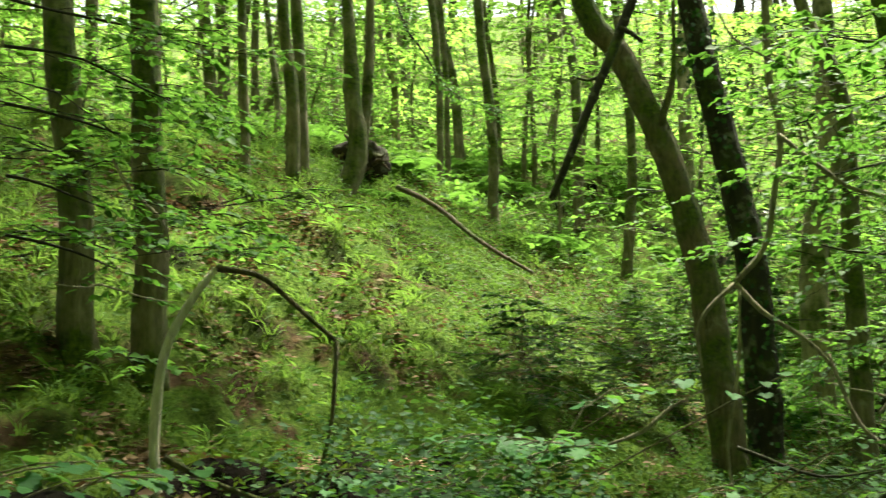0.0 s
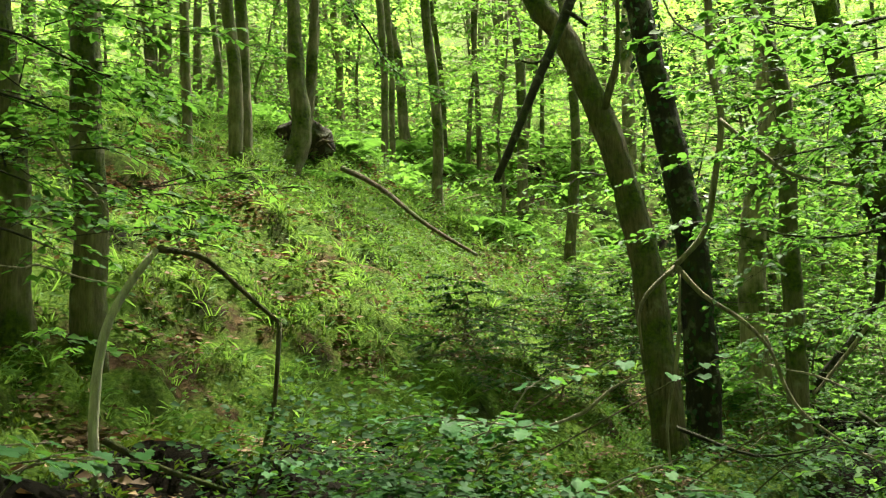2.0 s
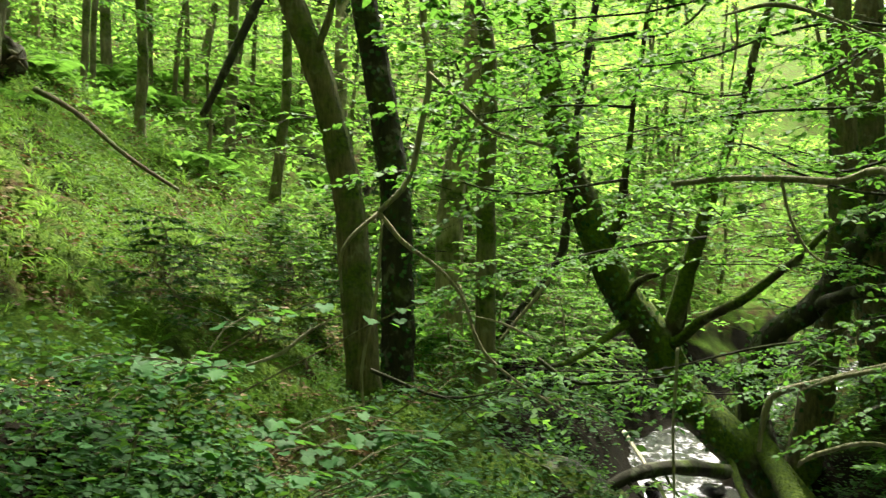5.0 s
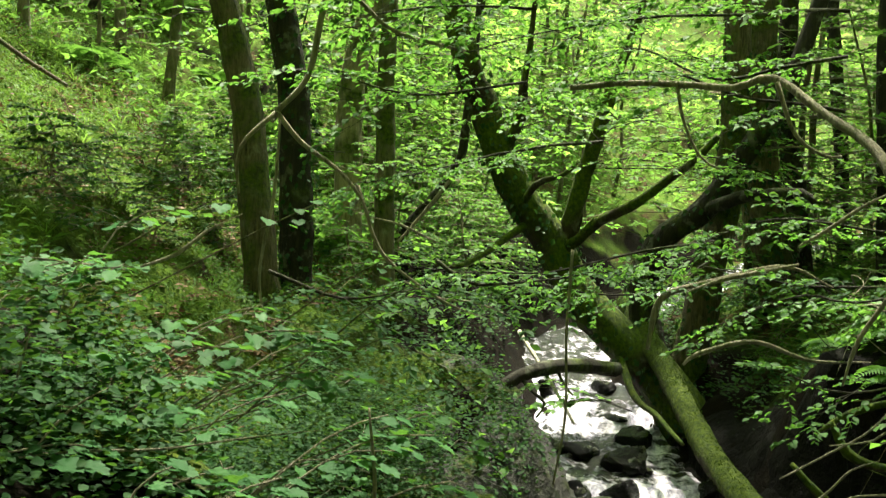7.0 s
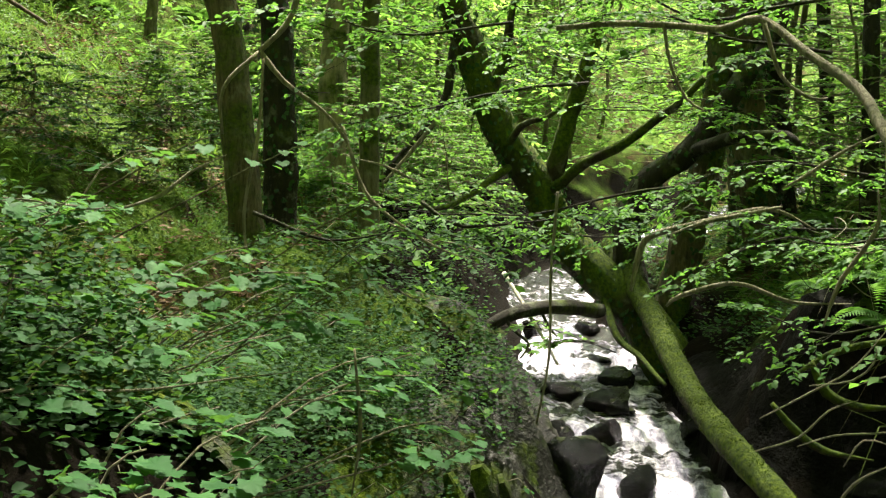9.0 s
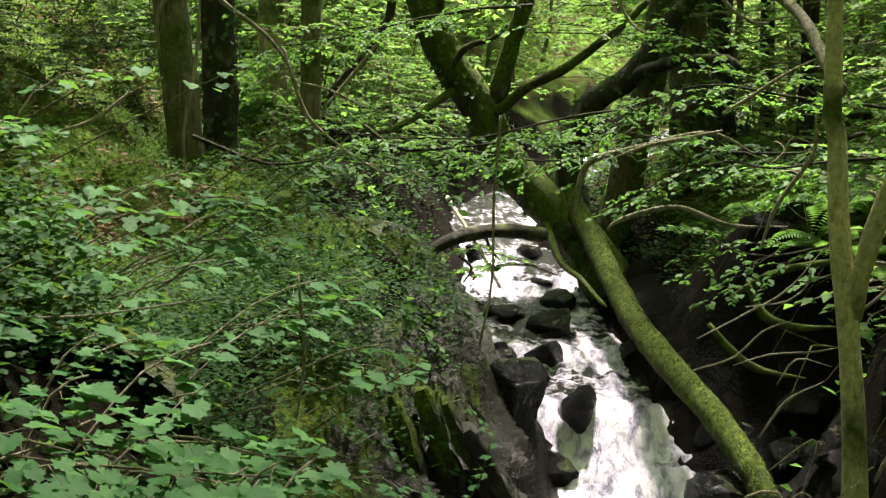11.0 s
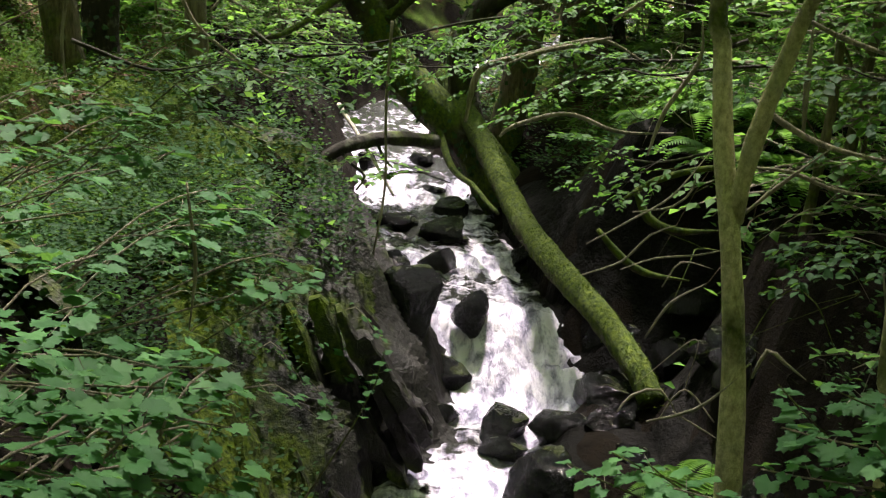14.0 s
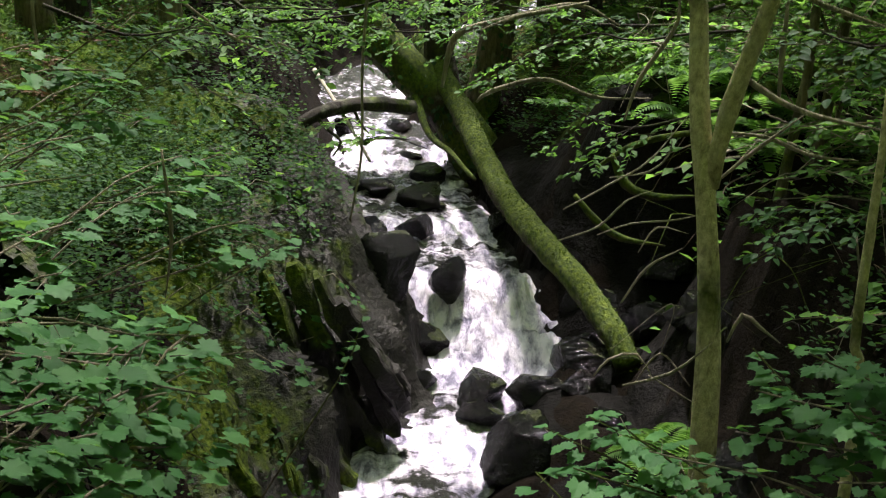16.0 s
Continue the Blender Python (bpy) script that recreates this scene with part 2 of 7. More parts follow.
def rock_material(name, dark, light, moss, gloss, by_growth=False, shine=0.5):
    m, t, n, l, p = material(name)
    v = coords(t)
    col = ramp(t, [(0.3, dark), (0.7, light)])
    tone = noise_node(t, 6, 9, v, 0.7).outputs[0]
    if by_growth:
        beds, band = n.new("ShaderNodeAttribute"), n.new("ShaderNodeTexNoise")
        beds.attribute_name, band.noise_dimensions = "strata", "1D"
        band.inputs["Scale"].default_value, band.inputs["Detail"].default_value = 3.2, 5.0
        l.new(beds.outputs["Fac"], band.inputs["W"])
        tone = math_node(t, "ADD", math_node(t, "MULTIPLY", tone, 0.4), math_node(t, "MULTIPLY", band.outputs[0], 0.6))
    l.new(tone, col.inputs[0])
    mcol = ramp(t, [(0.35, MOSS[0]), (0.7, MOSS[1])])
    l.new(noise_node(t, 25, 5, v).outputs[0], mcol.inputs[0])
    mr = ramp(t, [(0.75 - moss * 0.45, (0, 0, 0)), (0.9 - moss * 0.45, (1, 1, 1))])
    grown = math_node(t, "MULTIPLY", up_mask(t, -0.1, 1.0), 0.35)
    if by_growth:
        att = n.new("ShaderNodeAttribute")
        att.attribute_name = "growth"
        grown = math_node(t, "MULTIPLY", att.outputs["Fac"], 0.5)
    l.new(math_node(t, "ADD", math_node(t, "MULTIPLY", noise_node(t, 3.0, 6, v).outputs[0], 0.8), grown), mr.inputs[0])
    l.new(mix(t, mr.outputs[0], col.outputs[0], mcol.outputs[0]), p.inputs["Base Color"])
    rr = ramp(t, [(0.0, (gloss, gloss, gloss)), (1.0, (0.95, 0.95, 0.95))])
    l.new(mr.outputs[0], rr.inputs[0])
    l.new(rr.outputs[0], p.inputs["Roughness"])
    p.inputs["Specular IOR Level"].default_value = shine
    bump(t, noise_node(t, 9, 5, v, 0.7).outputs[0], p, 1.0, 0.05 if by_growth else 0.12)
    return m


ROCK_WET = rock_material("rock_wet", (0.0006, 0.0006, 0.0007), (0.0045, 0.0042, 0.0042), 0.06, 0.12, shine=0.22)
ROCK_BANK = rock_material("rock_bank_mossy", (0.006, 0.005, 0.004), (0.055, 0.043, 0.030), 0.6, 0.4)
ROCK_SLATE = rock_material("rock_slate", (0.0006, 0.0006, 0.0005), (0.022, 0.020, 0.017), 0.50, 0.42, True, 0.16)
# ledge rock, near black: the deep shade beside the water is in the colour
ROCK_LEDGE_SHADE = rock_material("rock_ledge_shade", (0.0008, 0.0008, 0.0008), (0.0045, 0.004, 0.003), 0.25, 0.7, True, 0.05)
ROCK_MOSS = rock_material("rock_mossy", (0.03, 0.03, 0.026), (0.10, 0.095, 0.08), 1.0, 0.6)


def water_material():
    m, t, n, l, p = material("stream_water")
    turned, flow = n.new("ShaderNodeMapping"), n.new("ShaderNodeMapping")
    turned.inputs["Rotation"].default_value = (0, 0, AXIS)
    flow.inputs["Scale"].default_value = (7.0, 2.9, 4.0)
    l.new(coords(t), turned.inputs["Vector"])
    l.new(turned.outputs["Vector"], flow.inputs["Vector"])
    flow = flow.outputs["Vector"]
    p.inputs["Base Color"].default_value = (0.020, 0.021, 0.018, 1)
    p.inputs["Roughness"].default_value = 0.10
    p.inputs["IOR"].default_value = 1.33
    ripple = noise_node(t, 5.0, 8, flow, 0.62)
    bump(t, ripple.outputs[0], p, 0.9, 0.05)
    foam_and_sheen = n.new("ShaderNodeBsdfPrincipled")
    fcol = ramp(t, [(0.37, (0.13, 0.12, 0.19)), (0.46, (0.46, 0.42, 0.57)), (0.57, (0.86, 0.81, 0.93))])
    froth = noise_node(t, 1.25, 10, flow, 0.66)
    froth.inputs["Distortion"].default_value = 0.35
    l.new(froth.outputs[0], fcol.inputs[0])
    l.new(fcol.outputs[0], foam_and_sheen.inputs["Base Color"])
    foam_and_sheen.inputs["Roughness"].default_value = 0.45
    b2 = n.new("ShaderNodeBump")
    b2.inputs["Strength"].default_value, b2.inputs["Distance"].default_value = 1.0, 0.10
    l.new(froth.outputs[0], b2.inputs["Height"])
    l.new(b2.outputs[0], foam_and_sheen.inputs["Normal"])
    att = n.new("ShaderNodeAttribute")
    att.attribute_name = "foam_and_sheen"
    ripple_map = n.new("ShaderNodeMapping")
    ripple_map.inputs["Scale"].default_value = (2.4, 11.0, 3.0)
    l.new(turned.outputs["Vector"], ripple_map.inputs["Vector"])
    streak, cross = noise_node(t, 1.0, 8, flow, 0.68), noise_node(t, 1.0, 6, ripple_map.outputs["Vector"], 0.6)
    both = math_node(t, "MULTIPLY", math_node(t, "ADD", streak.outputs[0], cross.outputs[0]), 0.5)
    amount = math_node(t, "ADD", both, math_node(t, "SUBTRACT", att.outputs["Fac"], 0.5))
    r = ramp(t, [(0.43, (0, 0, 0)), (0.56, (1, 1, 1))])
    l.new(amount, r.inputs[0])
    ms = n.new("ShaderNodeMixShader")
    l.new(r.outputs[0], ms.inputs[0])
    l.new(p.outputs[0], ms.inputs[1])
    l.new(foam_and_sheen.outputs[0], ms.inputs[2])
    l.new(ms.outputs[0], n["Material Output"].inputs["Surface"])
    return m


EARTH = bark_material("root_earth", (0.004, 0.003, 0.002), (0.028, 0.018, 0.010), 0.14)
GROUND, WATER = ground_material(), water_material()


# ---- builders ----
def mesh_of(name, verts, faces, mat, smooth=True):
    me = bpy.data.meshes.new(name)
    me.from_pydata([tuple(v) for v in verts] if not isinstance(verts, np.ndarray) else verts.tolist(), [],
                   faces.tolist() if isinstance(faces, np.ndarray) else faces)
    me.materials.append(mat)
    if smooth:
        me.polygons.foreach_set("use_smooth", np.ones(len(me.polygons), bool))
    me.update()
    return me


def part(name, data, parent, label=""):
    ob = new(name, data)
    ob.parent = parent
    return tagged(ob, label)


def spline(points, radii, step):
    """Points and radii along a smooth curve through the given points."""
    pts = [Vector(p) for p in points]
    pts = [pts[0] * 2 - pts[1]] + pts + [pts[-1] * 2 - pts[-2]]
    out, rad = [], []
    for i in range(1, len(pts) - 2):
        a, b, c, d = pts[i - 1:i + 3]
        k = max(1 if step > 50 else 2, int((c - b).length / step))
        for j in range(k):
            u = j / k
            out.append(0.5 * (2 * b + (c - a) * u + (2 * a - 5 * b + 4 * c - d) * u * u + (3 * b - a - 3 * c + d) * u ** 3))
            rad.append(radii[i - 1] * (1 - u) + radii[i] * u)
    out.append(pts[-2])
    rad.append(radii[-1])
    return out, rad


def tube(points, radii, sides=10, step=0.15, bumpy=0.12, flare=0.0, wander=0.0, seed=0):
    """A knobbly round limb along a curve: vertices and faces."""
    pts, rad = spline(points, radii, step)
    verts, faces = [], []
    off = Vector((seed * 7.31, seed * 3.7, seed * 1.9))
    side = Vector((1, 0.13, 0)).normalized()
    n = len(pts)
    for i, (p, r) in enumerate(zip(pts, rad)):
        d = (pts[min(i + 1, n - 1)] - pts[max(i - 1, 0)]).normalized()
        side = (side - d * side.dot(d)).normalized()
        other = d.cross(side)
        if wander:
            p = p + wander * noise.noise_vector(p * 1.3 + off) * min(1, i / 4)
        fl = 1 + flare * max(0.0, 1 - i * step / 0.7) ** 2
        for k in range(sides):
            th = 2 * math.pi * k / sides
            q = side * math.cos(th) + other * math.sin(th)
            lump = 1 + bumpy * noise.noise((p + q * r) * (1.5 / max(r, 0.04)) ** 0.8 + off)
            if flare:
                lump *= 1 + (fl - 1) * (0.55 + 0.45 * math.cos(th * 4 + seed))
            verts.append(p + q * r * lump)
        if i:
            a = (i - 1) * sides
            faces += [(a + k, a + (k + 1) % sides, a + sides + (k + 1) % sides, a + sides + k) for k in range(sides)]
    faces.append(tuple(range(sides - 1, -1, -1)))
    faces.append(tuple(range((n - 1) * sides, n * sides)))
    return verts, faces


def join(pieces):
    verts, faces = [], []
    for v, f in pieces:
        k = len(verts)
        verts += v
        faces += [tuple(i + k for i in q) for q in f]
    return verts, faces


def unit(a):
    return a / (np.linalg.norm(a, axis=-1, keepdims=True) + 1e-9)


LEAF_KITE = np.array([(0, 0, 0), (0.42, 0.5, 0.10), (1.0, 0, -0.06), (0.42, -0.5, 0.10)])
LEAF_KITE_F = [(0, 1, 2), (0, 2, 3)]
LEAF_SIX = np.array([(0, 0, 0), (0.28, 0.42, 0.07), (0.68, 0.38, 0.05), (1.0, 0, -0.07), (0.68, -0.38, 0.05), (0.28, -0.42, 0.07)])
LEAF_SIX_F = [(0, 1, 5), (1, 2, 5), (2, 4, 5), (2, 3, 4)]
LEAF_OVAL = np.array([(0, 0, 0), (0.16, 0.30, 0.05), (0.45, 0.5, 0.09), (0.75, 0.33, 0.04), (1.0, 0, -0.08),
                      (0.75, -0.33, 0.04), (0.45, -0.5, 0.09), (0.16, -0.30, 0.05), (0.5, 0, 0.0)])
LEAF_OVAL_F = [(8, i, (i + 1) % 8) for i in range(8)]


def toothed_outline():
    """A broad leaf with a notched base, five shallow lobes and a toothed rim."""
    ring = []
    n = 26
    for k in range(n):
        th = 2 * math.pi * (k + 0.5) / n
        lobe = 0.40 + 0.10 * math.cos(th) ** 2 * (th < 1.57 or th > 4.71) + 0.045 * math.cos(5 * th)
        lobe -= 0.20 * math.exp(-((th - math.pi) / 0.33) ** 2)
        r = lobe * (1.09 if k % 2 else 0.91)
        x, y = 0.42 + r * 1.12 * math.cos(th), r * 1.08 * math.sin(th)
        ring.append((x, y, 0.14 * abs(y) - 0.10 * max(0.0, x - 0.4)))
    return np.array(ring + [(0.40, 0, -0.01)])


LEAF_HEART = toothed_outline()
LEAF_HEART_F = [(26, k, (k + 1) % 26) for k in range(26)]


def leaves(name, P, D, N, L, W, mat, shape=LEAF_KITE, shape_f=LEAF_KITE_F):
    """One mesh of many leaves: base point, direction, normal, length and width of each."""
    D = unit(D)
    S = unit(np.cross(N, D))
    U = np.cross(D, S)
    v = (P[:, None] + D[:, None] * (shape[None, :, :1] * L[:, None, None]) + S[:, None] * (shape[None, :, 1:2] * W[:, None, None])
         + U[:, None] * (shape[None, :, 2:] * L[:, None, None]))
    k = len(shape)
    f = np.array(shape_f)[None] + (np.arange(len(P)) * k)[:, None, None]
    me = bpy.data.meshes.new(name)
    v, f = v.reshape(-1, 3), f.reshape(-1, 3)
    me.vertices.add(len(v))
    me.vertices.foreach_set("co", v.ravel().astype(np.float32))
    me.loops.add(f.size)
    me.loops.foreach_set("vertex_index", f.ravel().astype(np.int32))
    me.polygons.add(len(f))
    me.polygons.foreach_set("loop_start", np.arange(0, f.size, 3, dtype=np.int32))
    me.polygons.foreach_set("loop_total", np.full(len(f), 3, np.int32))
    me.polygons.foreach_set("use_smooth", np.ones(len(f), bool))
    me.update(calc_edges=True)
    me.materials.append(mat)
    return me


def spray(rng, origin, heading, length, size, droop=0.25, subs=5, per=11):
    """A flat layered spray: a twig with side twigs, leaves to either side. Gives twig paths and the leaves' P, D, N, L."""
    h = np.array(heading, float)
    lat = unit(np.cross((0, 0, 1.0), h) + 1e-6)
    twigs, P, D, N, L = [], [], [], [], []

    def twig(o, d, ln, cnt):
        u = np.linspace(0, 1, 3)[:, None]
        path = o + d * ln * u + np.array((0, 0, -1.0)) * droop * ln * u ** 2
        twigs.append(path)
        t = rng.uniform(0.15, 1.0, cnt)[:, None]
        side = np.where(rng.random(cnt) < 0.5, 1, -1)[:, None]
        q = unit(np.cross((0, 0, 1.0), d))
        P.append(o + d * ln * t + np.array((0, 0, -1.0)) * droop * ln * t ** 2)
        D.append(d * rng.uniform(0.3, 1.0, (cnt, 1)) + q * side * rng.uniform(0.4, 1.1, (cnt, 1)) + rng.normal(0, 0.15, (cnt, 3)) - np.array((0, 0, 0.25)))
        N.append(np.array((0, 0, 1.0)) + rng.normal(0, 0.33, (cnt, 3)))
        L.append(size * rng.uniform(0.6, 1.25, cnt))

    twig(np.array(origin, float), h, length, per)
    for k in range(subs):
        u = 0.15 + 0.75 * k / max(1, subs - 1)
        o = np.array(origin) + h * length * u - np.array((0, 0, 1.0)) * droop * length * u ** 2
        d = unit(h * 0.8 + lat * (1 if k % 2 else -1) * rng.uniform(0.5, 1.0) + rng.normal(0, 0.12, 3))
        twig(o, d, length * rng.uniform(0.35, 0.6) * (1.1 - 0.5 * u), per)
    return twigs, np.concatenate(P), np.concatenate(D), np.concatenate(N), np.concatenate(L)


def twig_mesh(name, paths, radius, mat):
    return mesh_of(name, *join([tube([tuple(p) for p in path], list(np.linspace(radius, radius * 0.3, len(path))), 3, 99, 0.0) for path in paths]), mat)


def gather(sprays):
    return [list(itertools.chain.from_iterable(s[0] for s in sprays))] + [np.concatenate([s[k] for s in sprays]) for k in (1, 2, 3, 4)]


TREE_SEED = itertools.count(1)


def crown_data(rng, base, top, reach, lower, count, size, subs=4, per=9):
    """Sprays round the upper stem from base to top."""
    base, top = np.array(base, float), np.array(top, float)
    out, limbs = [], []
    for k in range(count):
        u = lower + (1 - lower) * (k + rng.random()) / count
        o = base + (top - base) * u
        th = k * 2.4 + rng.normal(0, 0.4)
        h = np.array((math.cos(th), math.sin(th), rng.uniform(-0.05, 0.35)))
        env = reach * (0.45 + 0.75 * math.sin(math.pi * min(1, 0.25 + 0.75 * (u - lower) / max(0.05, 1 - lower)))) * rng.uniform(0.6, 1.15)
        tip = o + h * env
        limbs.append([tuple(o), tuple(o + h * env * 0.5 + (0, 0, 0.1 * env)), tuple(tip)])
        for j in range(3):
            at_ = o + h * env * (0.35 + 0.3 * j) + rng.normal(0, 0.12 * env, 3)
            d2 = unit(h + rng.normal(0, 0.55, 3) * (1, 1, 0.3))
            out.append(spray(rng, at_, d2, env * rng.uniform(0.35, 0.6), size, 0.2, subs, per))
    return out, limbs


def woodland_tree(path, r0, r1, label, bark=None, height=11.0, crown=0.4, sides=10, extra=(), ivy=0, flare=0.5, lower=0.5, leaf=0.15, name="woodland_tree", low=0, low_from=0.3, low_reach=1.5):
    """A tall tree: a trunk through the given points, carried on upwards, limbs and a leafy crown."""
    seed = next(TREE_SEED)
    rng = np.random.default_rng(seed)
    bark = bark or BARK
    pts = [Vector(p) for p in path]
    pts[0].z = min(pts[0].z, land(pts[0].x, pts[0].y) + 0.05) if pts[0].length > 0.1 else pts[0].z
    root = pts[0]
    d = (pts[-1] - pts[-2]).normalized()
    d = (d + Vector((0, 0, 1.2))).normalized()
    while pts[-1].z < root.z + height:
        pts.append(pts[-1] + d * 2.2 + Vector((rng.normal(0, 0.12), rng.normal(0, 0.12), 0)))
    n = len(pts)
    length = [0]
    for p, q in zip(pts, pts[1:]):
        length.append(length[-1] + (q - p).length)
    shown = length[len(path) - 1]
    radii = [r0 + (r1 - r0) * min(1, s / shown) if s <= shown else r1 * (1 - 0.75 * (s - shown) / (length[-1] - shown + 0.01)) for s in length]
    tree = new(name)
    tree.location = root
    local = [p - root for p in pts]
    local[0] = local[0] + Vector((0, 0, -0.25))
    tagged(tree, label, "tree", "woodland trees")
    part("trunk", mesh_of("trunk", *tube(local, radii, sides, 0.16, 0.16, flare, 0.03, seed), bark), tree)
    for pts2, ra, rb in extra:
        pts2, end = list(pts2), Vector(pts2[-1])
        if end.z > 5.2:
            pts2.append(tuple(end + (end - Vector(pts2[-2])).normalized() * 2.6 + Vector((0, 0, 0.5))))
            rb *= 0.4
        part("limb", mesh_of("limb", *tube([Vector(p) - root for p in pts2], list(np.linspace(ra, rb, len(pts2))), 8, 0.12, 0.30, 0, 0.05, seed + 50), bark), tree)
    if crown:
        lo = local[int(len(local) * 0.35)]
        sp, limbs = crown_data(rng, lo, local[-1], 2.6 * crown, lower, int(9 * crown) + 4, leaf, *((4, 11) if crown > 2 else (4, 9)))
        tagged(part("branchwork", mesh_of("branchwork", *join([tube(q, [r1 * 0.35, r1 * 0.2, 0.012], 4, 0.9, 0.1) for q in limbs]), bark), tree), kind="stuff")
        tw, P, D, N, L = gather(sp)
        tagged(part("crown", leaves("crown", P, D, N, L, L * 0.62, LEAF_HIGH), tree), kind="stuff")
    if low:
        stems = [local[:len(path)]] + [[Vector(p) - root for p in q[0]] for q in extra]
        out = []
        for k in range(low):
            stem = stems[k % len(stems)]
            i = int(rng.integers(max(0, int(low_from * (len(stem) - 1))), len(stem) - 1))
            o = np.array(stem[i].lerp(stem[i + 1], rng.random()))
            th = rng.uniform(0, 6.28)
            h = unit(np.array((math.cos(th), math.sin(th), rng.uniform(-0.05, 0.5))))
            out.append(spray(rng, o + h * low_reach * 0.3, h, low_reach * rng.uniform(0.5, 1.2), 0.095, 0.3, 5, 12))
        tw, P, D, N, L = gather(out)
        tagged(part("twigwork", twig_mesh("twigwork", tw, 0.008, BARK_DARK), tree), kind="stuff")
        tagged(part("low_foliage", leaves("low_foliage", P, D, N, L, L * 0.66, LEAF_MID), tree), kind="stuff")
    if ivy:
        k = ivy
        pp, rr = spline(local[:max(3, len(path))], radii[:max(3, len(path))], 0.1)
        i = rng.integers(0, len(pp), k)
        th = rng.uniform(0, 6.28, k)
        out = np.stack([np.cos(th), np.sin(th), 0 * th], 1)
        P = np.array([tuple(pp[j]) for j in i]) + out * (np.array([rr[j] for j in i]) * 1.02 + rng.uniform(0, 0.07, k))[:, None] + rng.normal(0, 0.02, (k, 3))
        D = rng.normal(0, 0.6, (k, 3)) + out * 0.4 - np.array((0, 0, 0.8))
        tagged(part("ivy", leaves("ivy", P, D, out + rng.normal(0, 0.3, (k, 3)), rng.uniform(0.05, 0.09, k), rng.uniform(0.045, 0.08, k), LEAF_IVY), tree), kind="stuff")
    return tree


def sapling_kind(seed, height, reach, sprays, size, lower=0.12, lean=0.2, mat=None, subs=5, per=11, shape=(LEAF_KITE, LEAF_KITE_F), name="understorey_tree", twigs=True):
    """A slim understorey tree with flat layers of leaves; built once at the origin."""
    rng = np.random.default_rng(seed)
    th = rng.uniform(0, 6.28)
    pts = [(0, 0, -0.15)]
    for k in range(1, 6):
        u = k / 5
        pts.append((lean * height * u * u * math.cos(th) + rng.normal(0, 0.06), lean * height * u * u * math.sin(th) + rng.normal(0, 0.06), height * u))
    tree = new(name)
    r = 0.008 * height + 0.008
    stems = [tube(pts, list(np.linspace(r, r * 0.25, 6)), 6, 0.3, 0.1, 0.3, 0.02, seed)]
    out = []
    for k in range(sprays):
        u = lower + (1 - lower) * (k + rng.random()) / sprays
        i = min(4, int(u * 5))
        a, b = np.array(pts[i]), np.array(pts[i + 1])
        o = a + (b - a) * (u * 5 - i)
        t2 = k * 2.4 + rng.normal(0, 0.5)
        h = unit(np.array((math.cos(t2), math.sin(t2), rng.uniform(-0.1, 0.45))))
        out.append(spray(rng, o, h, reach * rng.uniform(0.5, 1.1) * (1.15 - 0.6 * u), size, 0.22, subs, per))
    tw, P, D, N, L = gather(out)
    part("trunk", mesh_of("trunk", *join(stems), BARK), tree)
    if twigs:
        tagged(part("twigwork", twig_mesh("twigwork", [t for t in tw if len(t)], 0.006 + 0.001 * height, TWIG), tree), kind="stuff")
    tagged(part("foliage", leaves("foliage", P, D, N, L, L * 0.66, mat or LEAF_MID, *shape), tree), kind="stuff")
    return tree


def set_at(kind, x, y, turn, size, label="", z=None):
    ob = copy_thing(kind, Matrix.Translation((x, y, land(x, y) if z is None else z)) @ Matrix.Rotation(turn, 4, "Z") @ Matrix.Scale(size, 4))
    ob.scale = (size, size, size)
    return tagged(ob, label)


def fern_kind(seed, fronds, length):
    rng = np.random.default_rng(seed)
    fern = new("fern")
    for k in range(fronds):
        th = k * 2 * math.pi / fronds + rng.normal(0, 0.25)
        ln, rise = length * rng.uniform(0.7, 1.1), rng.uniform(0.5, 0.9)
        h = np.array((math.cos(th), math.sin(th), 0))
        u = np.linspace(0, 1, 26)
        path = h * ln * (u * 0.85)[:, None] + np.array((0, 0, 1.0)) * (ln * (rise * u - 0.75 * u ** 2.2))[:, None]
        P, D, N, L = [], [], [], []
        q = np.array((-h[1], h[0], 0))
        for j in range(4, 26):
            w = ln * 0.30 * math.sin(math.pi * min(1, (j / 25) ** 0.7)) + 0.02
            for sd in (1, -1):
                P.append(path[j]); D.append(q * sd + h * 0.35 - np.array((0, 0, 0.12))); N.append((0, 0, 1.0)); L.append(w)
        L = np.array(L)
        me = leaves("frond", np.array(P), np.array(D), np.array(N) + rng.normal(0, 0.1, (len(P), 3)), L, np.full(len(L), ln * 0.045), FERN)
        part("frond", me, fern)
    return fern


